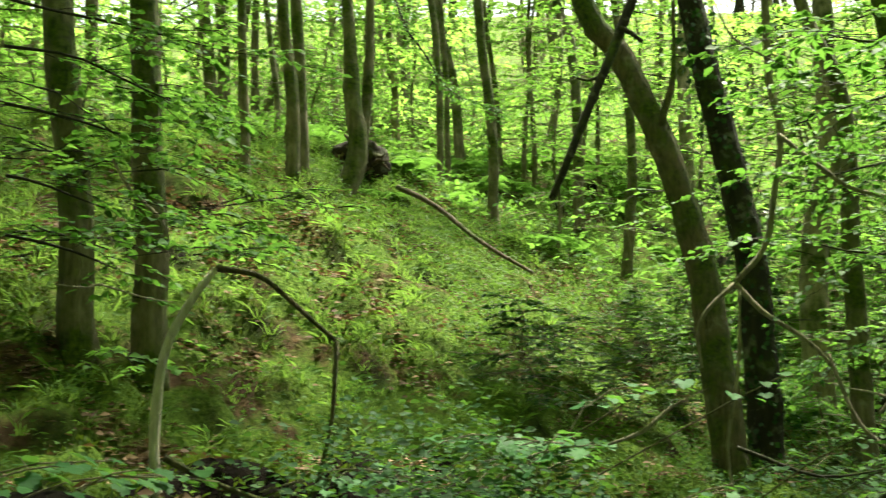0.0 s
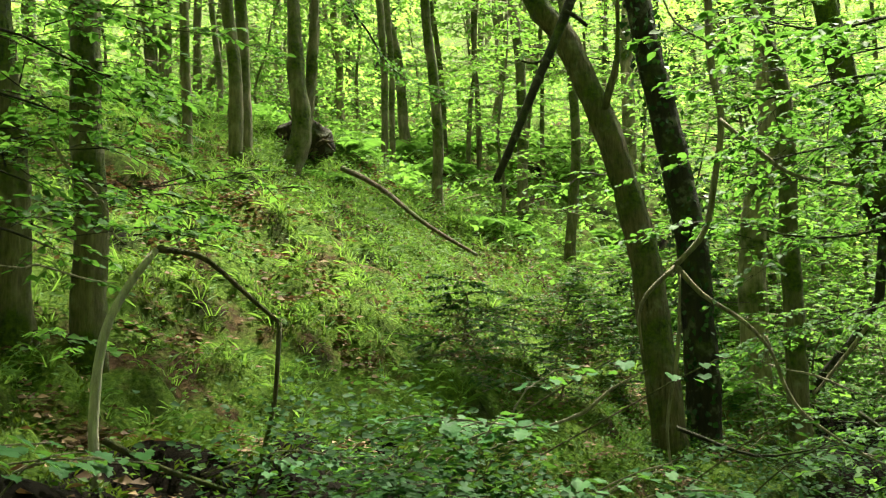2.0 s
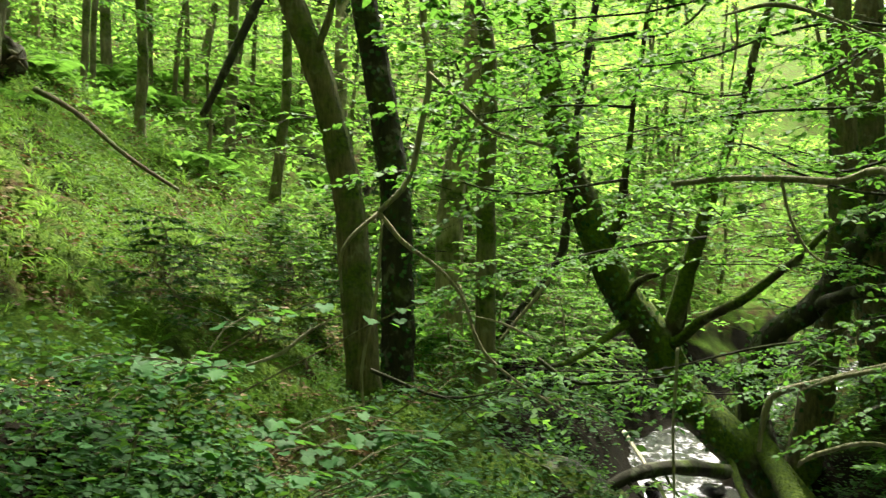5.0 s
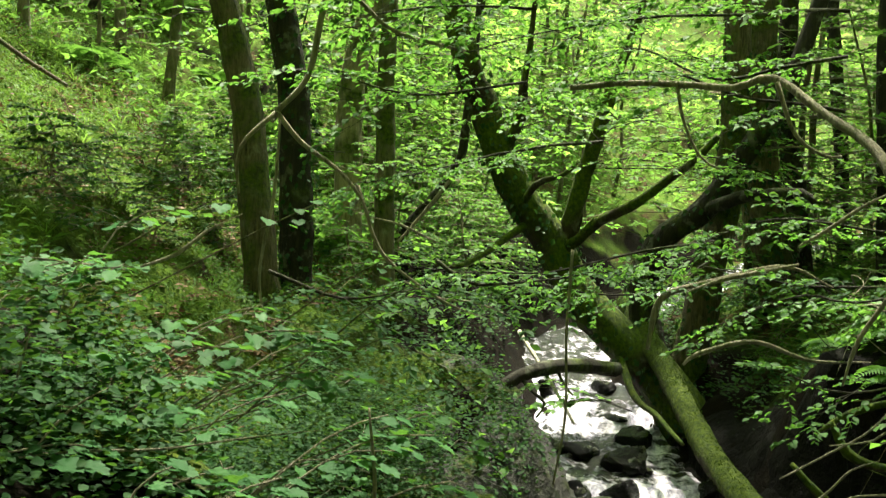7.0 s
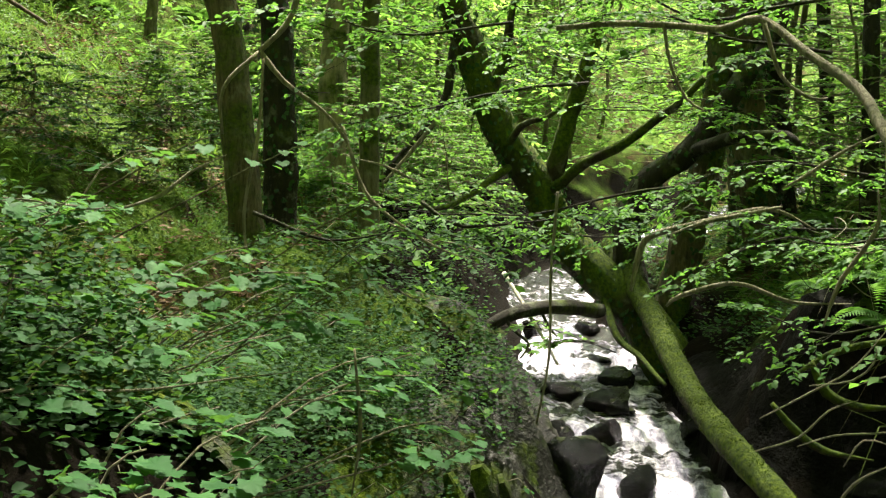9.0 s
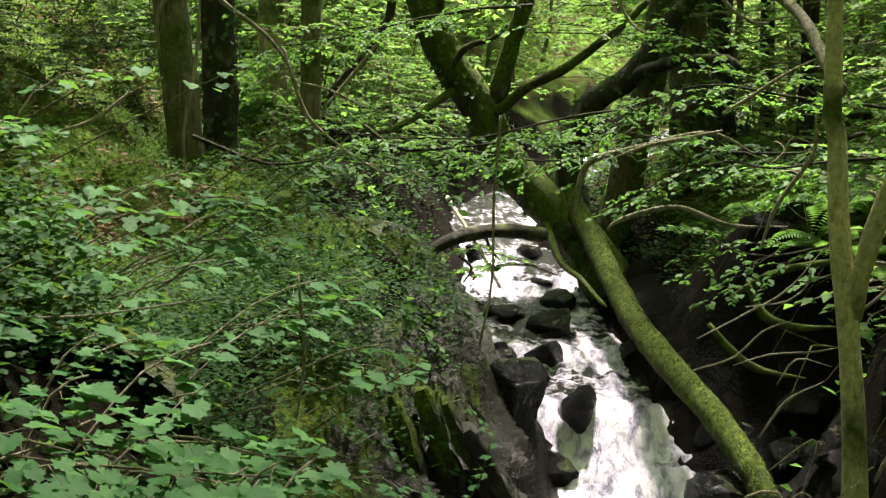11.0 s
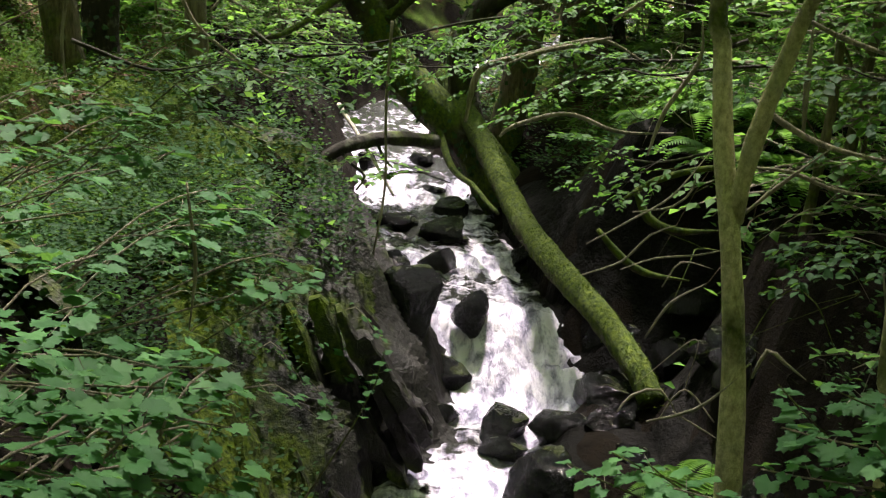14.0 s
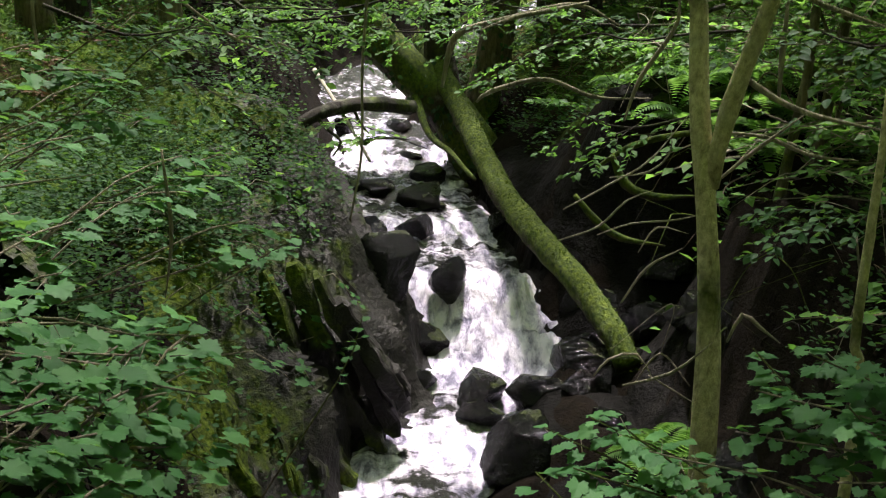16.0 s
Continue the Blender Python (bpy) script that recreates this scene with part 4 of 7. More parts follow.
# dark stream-side trees
woodland_tree([(7.75, 10.06, 1.88), (7.52, 10.48, 2.18), (7.20, 10.94, 2.64), (6.88, 11.27, 3.08), (6.58, 11.44, 3.69), (6.21, 11.53, 4.17), (5.89, 11.59, 4.77), (5.62, 11.61, 5.39), (5.40, 11.60, 5.86)], 0.30, 0.17, "dark many-stemmed mossy tree leaning over the stream", bark=BARK_MOSS, flare=0.2, ivy=700, crown=0, low=16, low_from=0.5, low_reach=1.5, extra=[
    ([(6.62, 11.42, 3.52), (6.78, 11.21, 4.28), (6.81, 10.95, 5.00), (6.91, 10.77, 5.61), (6.94, 10.63, 5.89)], 0.13, 0.085),
    ([(6.65, 11.29, 3.63), (6.79, 10.61, 4.04), (6.93, 10.04, 4.28), (7.14, 9.64, 4.59), (7.29, 9.28, 4.95)], 0.075, 0.035),
    ([(6.18, 11.44, 3.91), (5.58, 11.19, 3.61), (5.08, 10.87, 3.44), (4.74, 10.81, 3.44)], 0.05, 0.02),
    ([(5.89, 11.59, 4.71), (5.98, 11.32, 5.16), (5.92, 11.12, 5.59), (5.91, 11.02, 5.84)], 0.08, 0.05),
    ([(6.11, 11.47, 4.11), (6.11, 11.02, 4.41), (6.21, 10.62, 4.49), (6.24, 10.37, 4.63)], 0.05, 0.02),
    ([(7.16, 10.85, 2.48), (6.92, 10.05, 2.07), (6.66, 9.25, 1.98), (6.51, 8.62, 1.82)], 0.05, 0.02)])
woodland_tree([(7.90, 10.70, 1.93), (7.67, 10.86, 2.47), (7.56, 10.94, 3.01), (7.61, 10.91, 3.53), (7.76, 10.80, 3.86), (8.02, 10.61, 4.09), (8.25, 10.43, 4.40), (8.42, 10.29, 4.77), (8.63, 10.12, 5.21), (8.80, 9.97, 5.60)], 0.20, 0.11, "backlit trunk bowed over the stream, its bark coloured black", bark=BARK_DARK, ivy=350, low=10, low_reach=1.4, crown=0, flare=0.2, extra=[
    ([(8.12, 10.53, 4.16), (8.06, 9.81, 4.33), (8.10, 9.39, 4.37), (8.16, 8.93, 4.36), (8.19, 8.77, 4.26)], 0.085, 0.03)])
woodland_tree([(8.21, 10.97, 2.16), (8.37, 10.85, 3.02), (8.46, 10.77, 3.72), (8.55, 10.70, 4.35), (8.61, 10.66, 5.17), (8.60, 10.66, 6.05)], 0.22, 0.17, "brown mossy trunk rising from the far bank", bark=BARK_UMBER, low=12, low_reach=1.5, crown=0, ivy=250)
woodland_tree([(10.09, 11.10, 2.47), (9.92, 11.25, 3.13), (9.80, 11.36, 3.88), (9.71, 11.44, 4.62), (9.65, 11.48, 5.51), (9.64, 11.49, 6.24)], 0.27, 0.22, "ivy-clad brown trunk on the far bank", bark=BARK_UMBER, ivy=900, low=14, low_reach=1.6, crown=0)
woodland_tree([(10.87, 11.60, 2.87), (10.71, 11.75, 3.73), (10.62, 11.83, 4.59), (10.51, 11.93, 5.44), (10.49, 11.95, 6.37)], 0.16, 0.13, "dark mossy trunk on the far bank", bark=BARK_DARK, crown=0, ivy=250, low=6)
woodland_tree([(4.95, 13.63, 3.19), (5.43, 13.45, 3.77), (5.79, 13.29, 4.23), (6.09, 13.16, 4.77), (6.17, 13.12, 5.37)], 0.07, 0.06, "thin dark stem leaning behind the stream bend", bark=BARK_DARK, crown=0)
branch([([(6.45, 11.97, 2.57), (6.39, 11.32, 2.26), (6.31, 10.56, 1.87), (6.30, 10.33, 1.73)], 0.028, 0.016)], "bleached dead stick leaning over the upper water", TWIG_PALE, name="dead_stick")
woodland_tree([(12.63, 12.83, 3.90), (12.51, 12.94, 5.30), (12.38, 13.06, 7.04)], 0.122, 0.105, "dark slim trunk on the far bank", bark=BARK_DARK)
woodland_tree([(10.86, 10.34, 3.50), (10.81, 10.40, 5.09), (10.76, 10.45, 6.52)], 0.117, 0.103, "dark slim trunk on the far bank", bark=BARK_DARK)

# forked sapling over the water
woodland_tree([(3.57, 2.90, 0.57), (3.56, 2.91, 1.97), (3.53, 2.95, 2.57), (3.48, 3.00, 3.13), (3.48, 3.09, 3.52), (3.48, 3.16, 3.86), (3.48, 3.23, 4.23)], 0.069, 0.035, "smooth olive-barked sapling forking low above the stream", bark=BARK_SMOOTH, crown=0.5, height=7, sides=12, flare=0.15, leaf=0.09, lower=0.65, name="sapling", extra=[([(3.49, 2.99, 3.13), (3.48, 2.93, 3.47), (3.50, 2.83, 3.78), (3.47, 2.70, 4.06), (3.44, 2.58, 4.28)], 0.042, 0.027)])

# fallen and reaching wood
branch([([(7.75, 11.54, 2.98), (7.43, 10.55, 2.58), (7.20, 9.73, 2.20), (6.73, 8.51, 1.77), (6.23, 7.37, 1.64), (6.09, 6.77, 1.50), (6.00, 6.23, 1.31), (5.92, 5.85, 1.14), (5.86, 5.62, 0.98)], 0.1382, 0.105)], "moss-covered trunk slanting down across the stream", BARK_MOSS, name='leaning_log', category='log', sides=14, fuzz=5000)
branch([([(4.56, 9.57, 1.95), (4.72, 9.60, 2.10), (4.93, 9.61, 2.26), (5.19, 9.59, 2.40), (5.51, 9.64, 2.47), (6.01, 9.80, 2.46), (6.73, 10.18, 2.34)], 0.055, 0.085),
        ([(5.19, 9.59, 2.40), (5.24, 9.44, 2.29), (5.37, 9.37, 2.16), (5.30, 9.41, 2.01)], 0.022, 0.010),
        ([(5.71, 9.75, 2.45), (5.74, 9.62, 2.28), (5.82, 9.57, 2.19)], 0.020, 0.010)], "dark arched root reaching over the water", BARK_DARK, name='arched_root', category='root')
branch([([(1.07, 10.55, 5.79), (1.28, 10.52, 6.28), (1.60, 10.58, 7.05), (1.91, 10.63, 7.81), (2.14, 10.69, 8.38)], 0.0365, 0.0613),
        ([(1.60, 10.58, 7.05), (1.46, 10.60, 7.01), (1.35, 10.61, 7.04)], 0.0174, 0.0116),
        ([(1.78, 10.55, 7.54), (1.89, 10.53, 7.48), (2.00, 10.51, 7.38)], 0.0265, 0.0205)], "dead broken bough hanging against a leaning trunk", BARK_DARK, name='hanging_bough')
branch([([(-0.60, 14.19, 6.57), (-0.09, 13.60, 6.22), (0.40, 12.99, 5.72), (1.05, 12.56, 5.26)], 0.040, 0.022)], "bare fallen log lying down the slope", BARK_BROWN, name='fallen_log', category='log')
branch([([(-1.12, 4.36, 3.47), (-1.14, 4.35, 3.74), (-1.12, 4.36, 4.10), (-1.04, 4.38, 4.30), (-0.93, 4.40, 4.46)], 0.0236, 0.0150),
        ([(-0.93, 4.40, 4.46), (-0.82, 4.42, 4.45), (-0.73, 4.44, 4.42), (-0.60, 4.46, 4.31), (-0.44, 4.48, 4.17)], 0.0150, 0.0095),
        ([(-0.44, 4.48, 4.17), (-0.45, 4.48, 3.96), (-0.47, 4.48, 3.78), (-0.54, 4.47, 3.50)], 0.0106, 0.0095),
        ([(-1.08, 4.26, 3.71), (-0.90, 4.31, 3.61), (-0.62, 4.36, 3.50)], 0.0161, 0.0104)], "pale hooped stem bent over, its snapped end dark", TWIG_PALE, name='hooped_stem', side_bark=BARK_UMBER)
branch([([(1.91, 6.21, 6.31), (1.92, 6.21, 5.82), (1.97, 6.20, 5.44), (1.92, 6.21, 5.07), (1.86, 6.23, 4.77), (1.70, 6.27, 4.57)], 0.0252, 0.0170),
        ([(1.70, 6.27, 4.57), (1.84, 6.23, 4.40), (2.05, 6.17, 4.25), (2.19, 6.12, 4.08), (2.25, 6.10, 3.92)], 0.0187, 0.0068),
        ([(1.70, 6.27, 4.57), (1.54, 6.31, 4.41), (1.49, 6.33, 4.28), (1.50, 6.32, 4.08)], 0.0153, 0.0085),
        ([(1.90, 6.01, 5.39), (2.10, 5.94, 5.19), (2.29, 5.87, 5.04), (2.66, 5.71, 4.95)], 0.0152, 0.0100)], "grey bare hazel branch forking in front of trunks", TWIG)
branch([([(3.30, 5.60, 4.78), (3.53, 5.34, 4.80), (3.73, 5.08, 4.78), (3.89, 4.83, 4.75), (3.98, 4.62, 4.79), (3.97, 4.23, 4.58), (3.92, 3.86, 4.40), (3.84, 3.65, 4.25), (3.71, 3.35, 4.03)], 0.0171, 0.0287),
        ([(3.70, 5.10, 4.78), (3.74, 5.07, 4.56), (3.82, 5.01, 4.38), (3.90, 4.95, 4.32)], 0.0116, 0.0066),
        ([(3.86, 4.46, 4.75), (3.94, 4.39, 4.48), (4.05, 4.29, 4.37), (4.11, 4.23, 4.37)], 0.0140, 0.0062)], "long grey bough arching over the stream", TWIG)
branch([([(4.63, 7.72, 3.75), (4.61, 7.73, 3.11), (4.62, 7.72, 2.35), (4.55, 7.76, 1.77)], 0.0141, 0.0097)], "thin hanging bare stem over the water", TWIG, name='dangling_branch')

# tangled boughs of the far bank
branch([([(5.16, 5.44, 2.65), (5.32, 5.29, 2.81), (5.56, 5.03, 2.93), (5.79, 4.77, 2.94)], 0.0278, 0.0198)], "mossy bough sagging over the dark far bank", BARK_MOSS, name='mossy_bough')
branch([([(5.09, 5.23, 2.77), (5.16, 5.16, 2.59), (5.30, 5.02, 2.52), (5.50, 4.80, 2.55)], 0.0425, 0.0233)], "mossy bough sagging over the dark far bank", BARK_MOSS, name='mossy_bough')
branch([([(4.99, 5.46, 2.46), (5.10, 5.36, 2.31), (5.24, 5.23, 2.19), (5.45, 5.00, 2.16)], 0.0355, 0.0239)], "mossy bough sagging over the dark far bank", BARK_MOSS, name='mossy_bough')
branch([([(3.96, 3.37, 3.60), (4.05, 3.26, 3.50), (4.19, 3.08, 3.40), (4.42, 2.74, 3.34)], 0.0190, 0.0109)], "grey bough reaching across the far bank", TWIG, name='grey_bough')
branch([([(4.32, 3.40, 3.96), (4.44, 3.24, 3.87), (4.64, 2.95, 3.77)], 0.0201, 0.0115)], "grey bough reaching across the far bank", TWIG, name='grey_bough')
branch([([(3.66, 3.11, 3.11), (3.75, 2.99, 3.27), (3.87, 2.84, 3.45)], 0.0140, 0.0076)], "grey bough reaching across the far bank", TWIG, name='grey_bough')
branch([([(5.45, 7.78, 2.90), (5.50, 7.75, 3.24), (5.58, 7.69, 3.39), (5.89, 7.45, 3.52), (6.31, 7.10, 3.67), (6.60, 6.83, 3.52)], 0.0349, 0.0199)], "grey bough reaching across the far bank", TWIG, name='grey_bough')
branch([([(5.40, 7.20, 2.85), (5.49, 7.13, 2.95), (5.83, 6.86, 3.07), (6.14, 6.58, 2.96), (6.46, 6.26, 2.98)], 0.0237, 0.0142)], "grey bough reaching across the far bank", TWIG, name='grey_bough')
branch([([(4.59, 3.86, 3.17), (4.72, 3.70, 3.16), (4.87, 3.51, 3.09), (5.00, 3.32, 3.09)], 0.0142, 0.0095)], "grey bough reaching across the far bank", TWIG, name='grey_bough')
branch([([(2.89, 2.32, 2.76), (2.91, 2.29, 2.87), (2.94, 2.24, 2.84), (2.99, 2.18, 2.79)], 0.0102, 0.0061)], "bare pale twig over the dark bank", TWIG, name='bare_twig')
branch([([(2.59, 2.65, 2.57), (2.62, 2.61, 2.64), (2.69, 2.54, 2.67), (2.74, 2.49, 2.57)], 0.0062, 0.0041)], "bare pale twig over the dark bank", TWIG, name='bare_twig')
branch([([(2.66, 2.57, 2.55), (2.77, 2.45, 2.62), (2.86, 2.35, 2.76)], 0.0083, 0.0061)], "bare pale twig over the dark bank", TWIG, name='bare_twig')
branch([([(2.72, 2.51, 2.60), (2.79, 2.43, 2.55), (2.83, 2.38, 2.52)], 0.0052, 0.0031)], "bare pale twig over the dark bank", TWIG, name='bare_twig')
branch([([(4.63, 4.56, 1.99), (4.73, 4.46, 2.23), (4.86, 4.32, 2.38)], 0.0124, 0.0070)], "bare pale twig over the dark bank", TWIG, name='bare_twig')
branch([([(4.34, 4.84, 2.55), (4.53, 4.66, 2.73), (4.69, 4.51, 2.89), (4.82, 4.36, 3.18)], 0.0087, 0.0051)], "bare pale twig over the dark bank", TWIG, name='bare_twig')
branch([([(4.50, 4.69, 2.41), (4.64, 4.55, 2.50), (4.82, 4.36, 2.55), (4.95, 4.21, 2.62)], 0.0070, 0.0052)], "bare pale twig over the dark bank", TWIG, name='bare_twig')
branch([([(4.46, 4.59, 2.79), (4.62, 4.43, 2.84), (4.69, 4.36, 2.95), (4.69, 4.35, 3.05)], 0.0068, 0.0051)], "bare pale twig over the dark bank", TWIG, name='bare_twig')
branch([([(4.40, 4.92, 2.33), (4.57, 4.76, 2.44), (4.68, 4.65, 2.62), (4.79, 4.54, 2.70)], 0.0089, 0.0053)], "bare pale twig over the dark bank", TWIG, name='bare_twig')
branch([([(4.61, 4.44, 2.35), (4.68, 4.37, 2.51), (4.80, 4.23, 2.49)], 0.0069, 0.0051)], "bare pale twig over the dark bank", TWIG, name='bare_twig')
branch([([(4.92, 4.98, 3.05), (4.98, 4.92, 3.34), (5.11, 4.79, 3.67), (5.10, 4.79, 3.91)], 0.0166, 0.0128)], "bare pale twig over the dark bank", TWIG, name='bare_twig')
branch([([(5.14, 3.98, 3.32), (5.13, 3.99, 3.61), (5.13, 4.00, 3.95)], 0.0239, 0.0153)], "bare pale twig over the dark bank", TWIG, name='bare_twig')
woodland_tree([(3.74, 2.31, 0.65), (3.74, 2.32, 2.31), (3.72, 2.35, 2.57), (3.71, 2.37, 3.05), (3.71, 2.37, 3.36)], 0.032, 0.016, "slim mossy sapling on the near bank", bark=BARK_SMOOTH, crown=0.3, height=5, name="sapling", flare=0.1)
branch([([(2.82, 6.41, 3.82), (2.62, 6.49, 3.92), (2.41, 6.57, 3.97)], 0.0128, 0.0055)], "bare pale twig over the dark bank", TWIG, name='bare_twig')
branch([([(4.44, 11.15, 3.68), (4.74, 11.02, 4.07), (4.99, 10.92, 4.45), (5.20, 10.81, 4.77)], 0.0282, 0.0157)], "bare pale twig over the dark bank", TWIG, name='bare_twig')
branch([([(1.47, 3.93, 3.24), (1.50, 3.92, 2.93), (1.48, 3.93, 2.65)], 0.0100, 0.0081)], "bare pale twig over the dark bank", TWIG, name='bare_twig')
branch([([(0.15, 3.60, 3.19), (0.35, 3.58, 3.21), (0.62, 3.55, 3.21), (0.89, 3.49, 3.25), (1.12, 3.42, 3.28)], 0.0058, 0.0029)], "bare pale twig over the dark bank", TWIG, name='bare_twig')
branch([([(0.74, 4.94, 3.72), (0.90, 4.92, 3.78), (1.02, 4.90, 3.88), (1.18, 4.86, 3.97)], 0.0118, 0.0052)], "bare pale twig over the dark bank", TWIG, name='bare_twig')
branch([([(1.59, 5.79, 4.49), (1.57, 5.79, 4.06), (1.51, 5.81, 3.60), (1.59, 5.79, 3.16)], 0.0126, 0.0079)], "bare pale twig over the dark bank", TWIG, name='bare_twig')
branch([([(0.20, 3.39, 3.24), (0.31, 3.39, 3.37), (0.42, 3.37, 3.44)], 0.0055, 0.0036)], "bare pale twig over the dark bank", TWIG, name='bare_twig')
branch([([(3.01, 7.41, 3.50), (3.24, 7.31, 3.38), (3.51, 7.19, 3.35), (3.77, 7.05, 3.24)], 0.0125, 0.0063)], "bare pale twig over the dark bank", TWIG, name='bare_twig')
branch([([(2.51, 7.07, 4.18), (2.63, 7.02, 3.80), (2.78, 6.97, 3.61), (3.11, 6.82, 3.38), (3.40, 6.69, 3.28)], 0.0176, 0.0059)], "bare pale twig over the dark bank", TWIG, name='bare_twig')
branch([([(4.37, 4.81, 3.89), (4.48, 4.71, 3.99), (4.60, 4.59, 4.12), (4.72, 4.47, 4.22)], 0.0136, 0.0102)], "bare pale twig over the dark bank", TWIG, name='bare_twig')
branch([([(6.06, 6.65, 3.71), (5.84, 6.85, 3.63), (5.61, 7.04, 3.55), (5.40, 7.20, 3.44)], 0.0235, 0.0165)], "bare pale twig over the dark bank", TWIG, name='bare_twig')
branch([([(2.50, 3.86, 5.26), (2.71, 3.72, 5.29), (3.01, 3.48, 5.13)], 0.0100, 0.0124)], "bare pale twig over the dark bank", TWIG, name='bare_twig')
branch([([(2.75, 4.18, 5.03), (2.77, 4.16, 5.28), (2.75, 4.18, 5.44)], 0.0080, 0.0054)], "bare pale twig over the dark bank", TWIG, name='bare_twig')
branch([([(-0.17, 3.80, 3.44), (-0.11, 3.80, 3.55), (-0.07, 3.80, 3.58)], 0.0050, 0.0030)], "bare pale twig over the dark bank", TWIG, name='bare_twig')
branch([([(0.16, 3.60, 3.38), (0.19, 3.59, 3.52), (0.21, 3.59, 3.59)], 0.0057, 0.0047)], "bare pale twig over the dark bank", TWIG, name='bare_twig')
branch([([(-1.78, 5.73, 5.19), (-1.69, 5.76, 5.03), (-1.53, 5.80, 4.87), (-1.47, 5.82, 4.70), (-1.40, 5.84, 4.64)], 0.0144, 0.0063)], "bare pale twig over the dark bank", TWIG, name='bare_twig')
branch([([(-1.56, 4.33, 4.39), (-1.44, 4.37, 4.38), (-1.40, 4.38, 4.40), (-1.24, 4.43, 4.35), (-1.11, 4.46, 4.33)], 0.0060, 0.0036)], "bare pale twig over the dark bank", TWIG, name='bare_twig')
branch([([(-1.66, 8.85, 4.88), (-1.80, 8.82, 5.21), (-1.85, 8.81, 5.30)], 0.0094, 0.0071)], "bare pale twig over the dark bank", TWIG, name='bare_twig')
branch([([(1.26, 4.84, 5.74), (1.33, 4.82, 5.57), (1.45, 4.79, 5.48), (1.54, 4.76, 5.42)], 0.0069, 0.0041)], "bare pale twig over the dark bank", TWIG, name='bare_twig')

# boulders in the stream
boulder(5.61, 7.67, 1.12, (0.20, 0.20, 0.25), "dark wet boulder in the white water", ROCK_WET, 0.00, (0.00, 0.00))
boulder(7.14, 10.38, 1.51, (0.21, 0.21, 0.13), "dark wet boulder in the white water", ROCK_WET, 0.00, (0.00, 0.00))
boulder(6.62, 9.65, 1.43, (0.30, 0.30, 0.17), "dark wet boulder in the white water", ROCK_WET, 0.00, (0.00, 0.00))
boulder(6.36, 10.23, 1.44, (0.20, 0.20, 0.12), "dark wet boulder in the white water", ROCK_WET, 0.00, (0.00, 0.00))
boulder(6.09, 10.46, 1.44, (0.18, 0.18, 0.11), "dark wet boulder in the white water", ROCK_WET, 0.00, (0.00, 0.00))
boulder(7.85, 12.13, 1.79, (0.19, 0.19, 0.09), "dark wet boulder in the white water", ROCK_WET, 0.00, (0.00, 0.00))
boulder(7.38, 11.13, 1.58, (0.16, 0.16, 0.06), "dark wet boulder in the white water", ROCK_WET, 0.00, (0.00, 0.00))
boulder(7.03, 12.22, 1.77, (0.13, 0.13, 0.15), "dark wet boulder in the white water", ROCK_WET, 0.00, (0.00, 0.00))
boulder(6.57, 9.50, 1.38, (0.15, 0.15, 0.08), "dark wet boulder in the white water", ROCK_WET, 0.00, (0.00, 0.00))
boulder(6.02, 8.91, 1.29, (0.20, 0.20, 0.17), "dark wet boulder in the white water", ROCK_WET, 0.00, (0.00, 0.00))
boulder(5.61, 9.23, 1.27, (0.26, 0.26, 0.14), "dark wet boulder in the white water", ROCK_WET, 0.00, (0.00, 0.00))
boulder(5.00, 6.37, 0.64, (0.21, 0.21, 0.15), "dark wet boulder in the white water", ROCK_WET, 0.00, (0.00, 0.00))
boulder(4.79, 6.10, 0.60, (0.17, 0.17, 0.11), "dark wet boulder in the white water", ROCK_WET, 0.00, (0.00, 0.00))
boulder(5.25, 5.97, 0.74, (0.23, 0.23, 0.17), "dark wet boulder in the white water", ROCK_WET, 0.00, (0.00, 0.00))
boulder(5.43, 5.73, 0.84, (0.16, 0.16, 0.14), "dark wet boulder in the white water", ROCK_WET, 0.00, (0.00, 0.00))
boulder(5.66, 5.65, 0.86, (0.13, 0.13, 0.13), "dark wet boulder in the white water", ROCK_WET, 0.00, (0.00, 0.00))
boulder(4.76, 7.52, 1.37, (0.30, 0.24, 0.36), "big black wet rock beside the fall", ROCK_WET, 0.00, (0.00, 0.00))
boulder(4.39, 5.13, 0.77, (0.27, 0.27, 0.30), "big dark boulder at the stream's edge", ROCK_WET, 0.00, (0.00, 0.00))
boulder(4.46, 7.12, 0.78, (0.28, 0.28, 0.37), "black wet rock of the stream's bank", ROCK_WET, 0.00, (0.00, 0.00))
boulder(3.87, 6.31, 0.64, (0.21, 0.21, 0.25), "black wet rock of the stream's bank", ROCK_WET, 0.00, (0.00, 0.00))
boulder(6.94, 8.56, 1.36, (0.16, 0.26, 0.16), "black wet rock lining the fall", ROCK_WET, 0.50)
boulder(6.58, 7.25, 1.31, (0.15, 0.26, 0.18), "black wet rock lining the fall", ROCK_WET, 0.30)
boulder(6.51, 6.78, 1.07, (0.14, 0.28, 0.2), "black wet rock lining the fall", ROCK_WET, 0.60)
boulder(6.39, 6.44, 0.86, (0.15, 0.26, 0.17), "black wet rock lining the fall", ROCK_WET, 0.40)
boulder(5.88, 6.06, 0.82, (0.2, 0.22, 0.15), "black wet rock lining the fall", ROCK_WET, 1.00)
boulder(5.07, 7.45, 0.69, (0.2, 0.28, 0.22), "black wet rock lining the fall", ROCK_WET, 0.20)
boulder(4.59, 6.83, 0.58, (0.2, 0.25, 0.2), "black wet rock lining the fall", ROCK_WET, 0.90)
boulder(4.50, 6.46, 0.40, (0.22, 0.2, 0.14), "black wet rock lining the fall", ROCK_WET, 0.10)
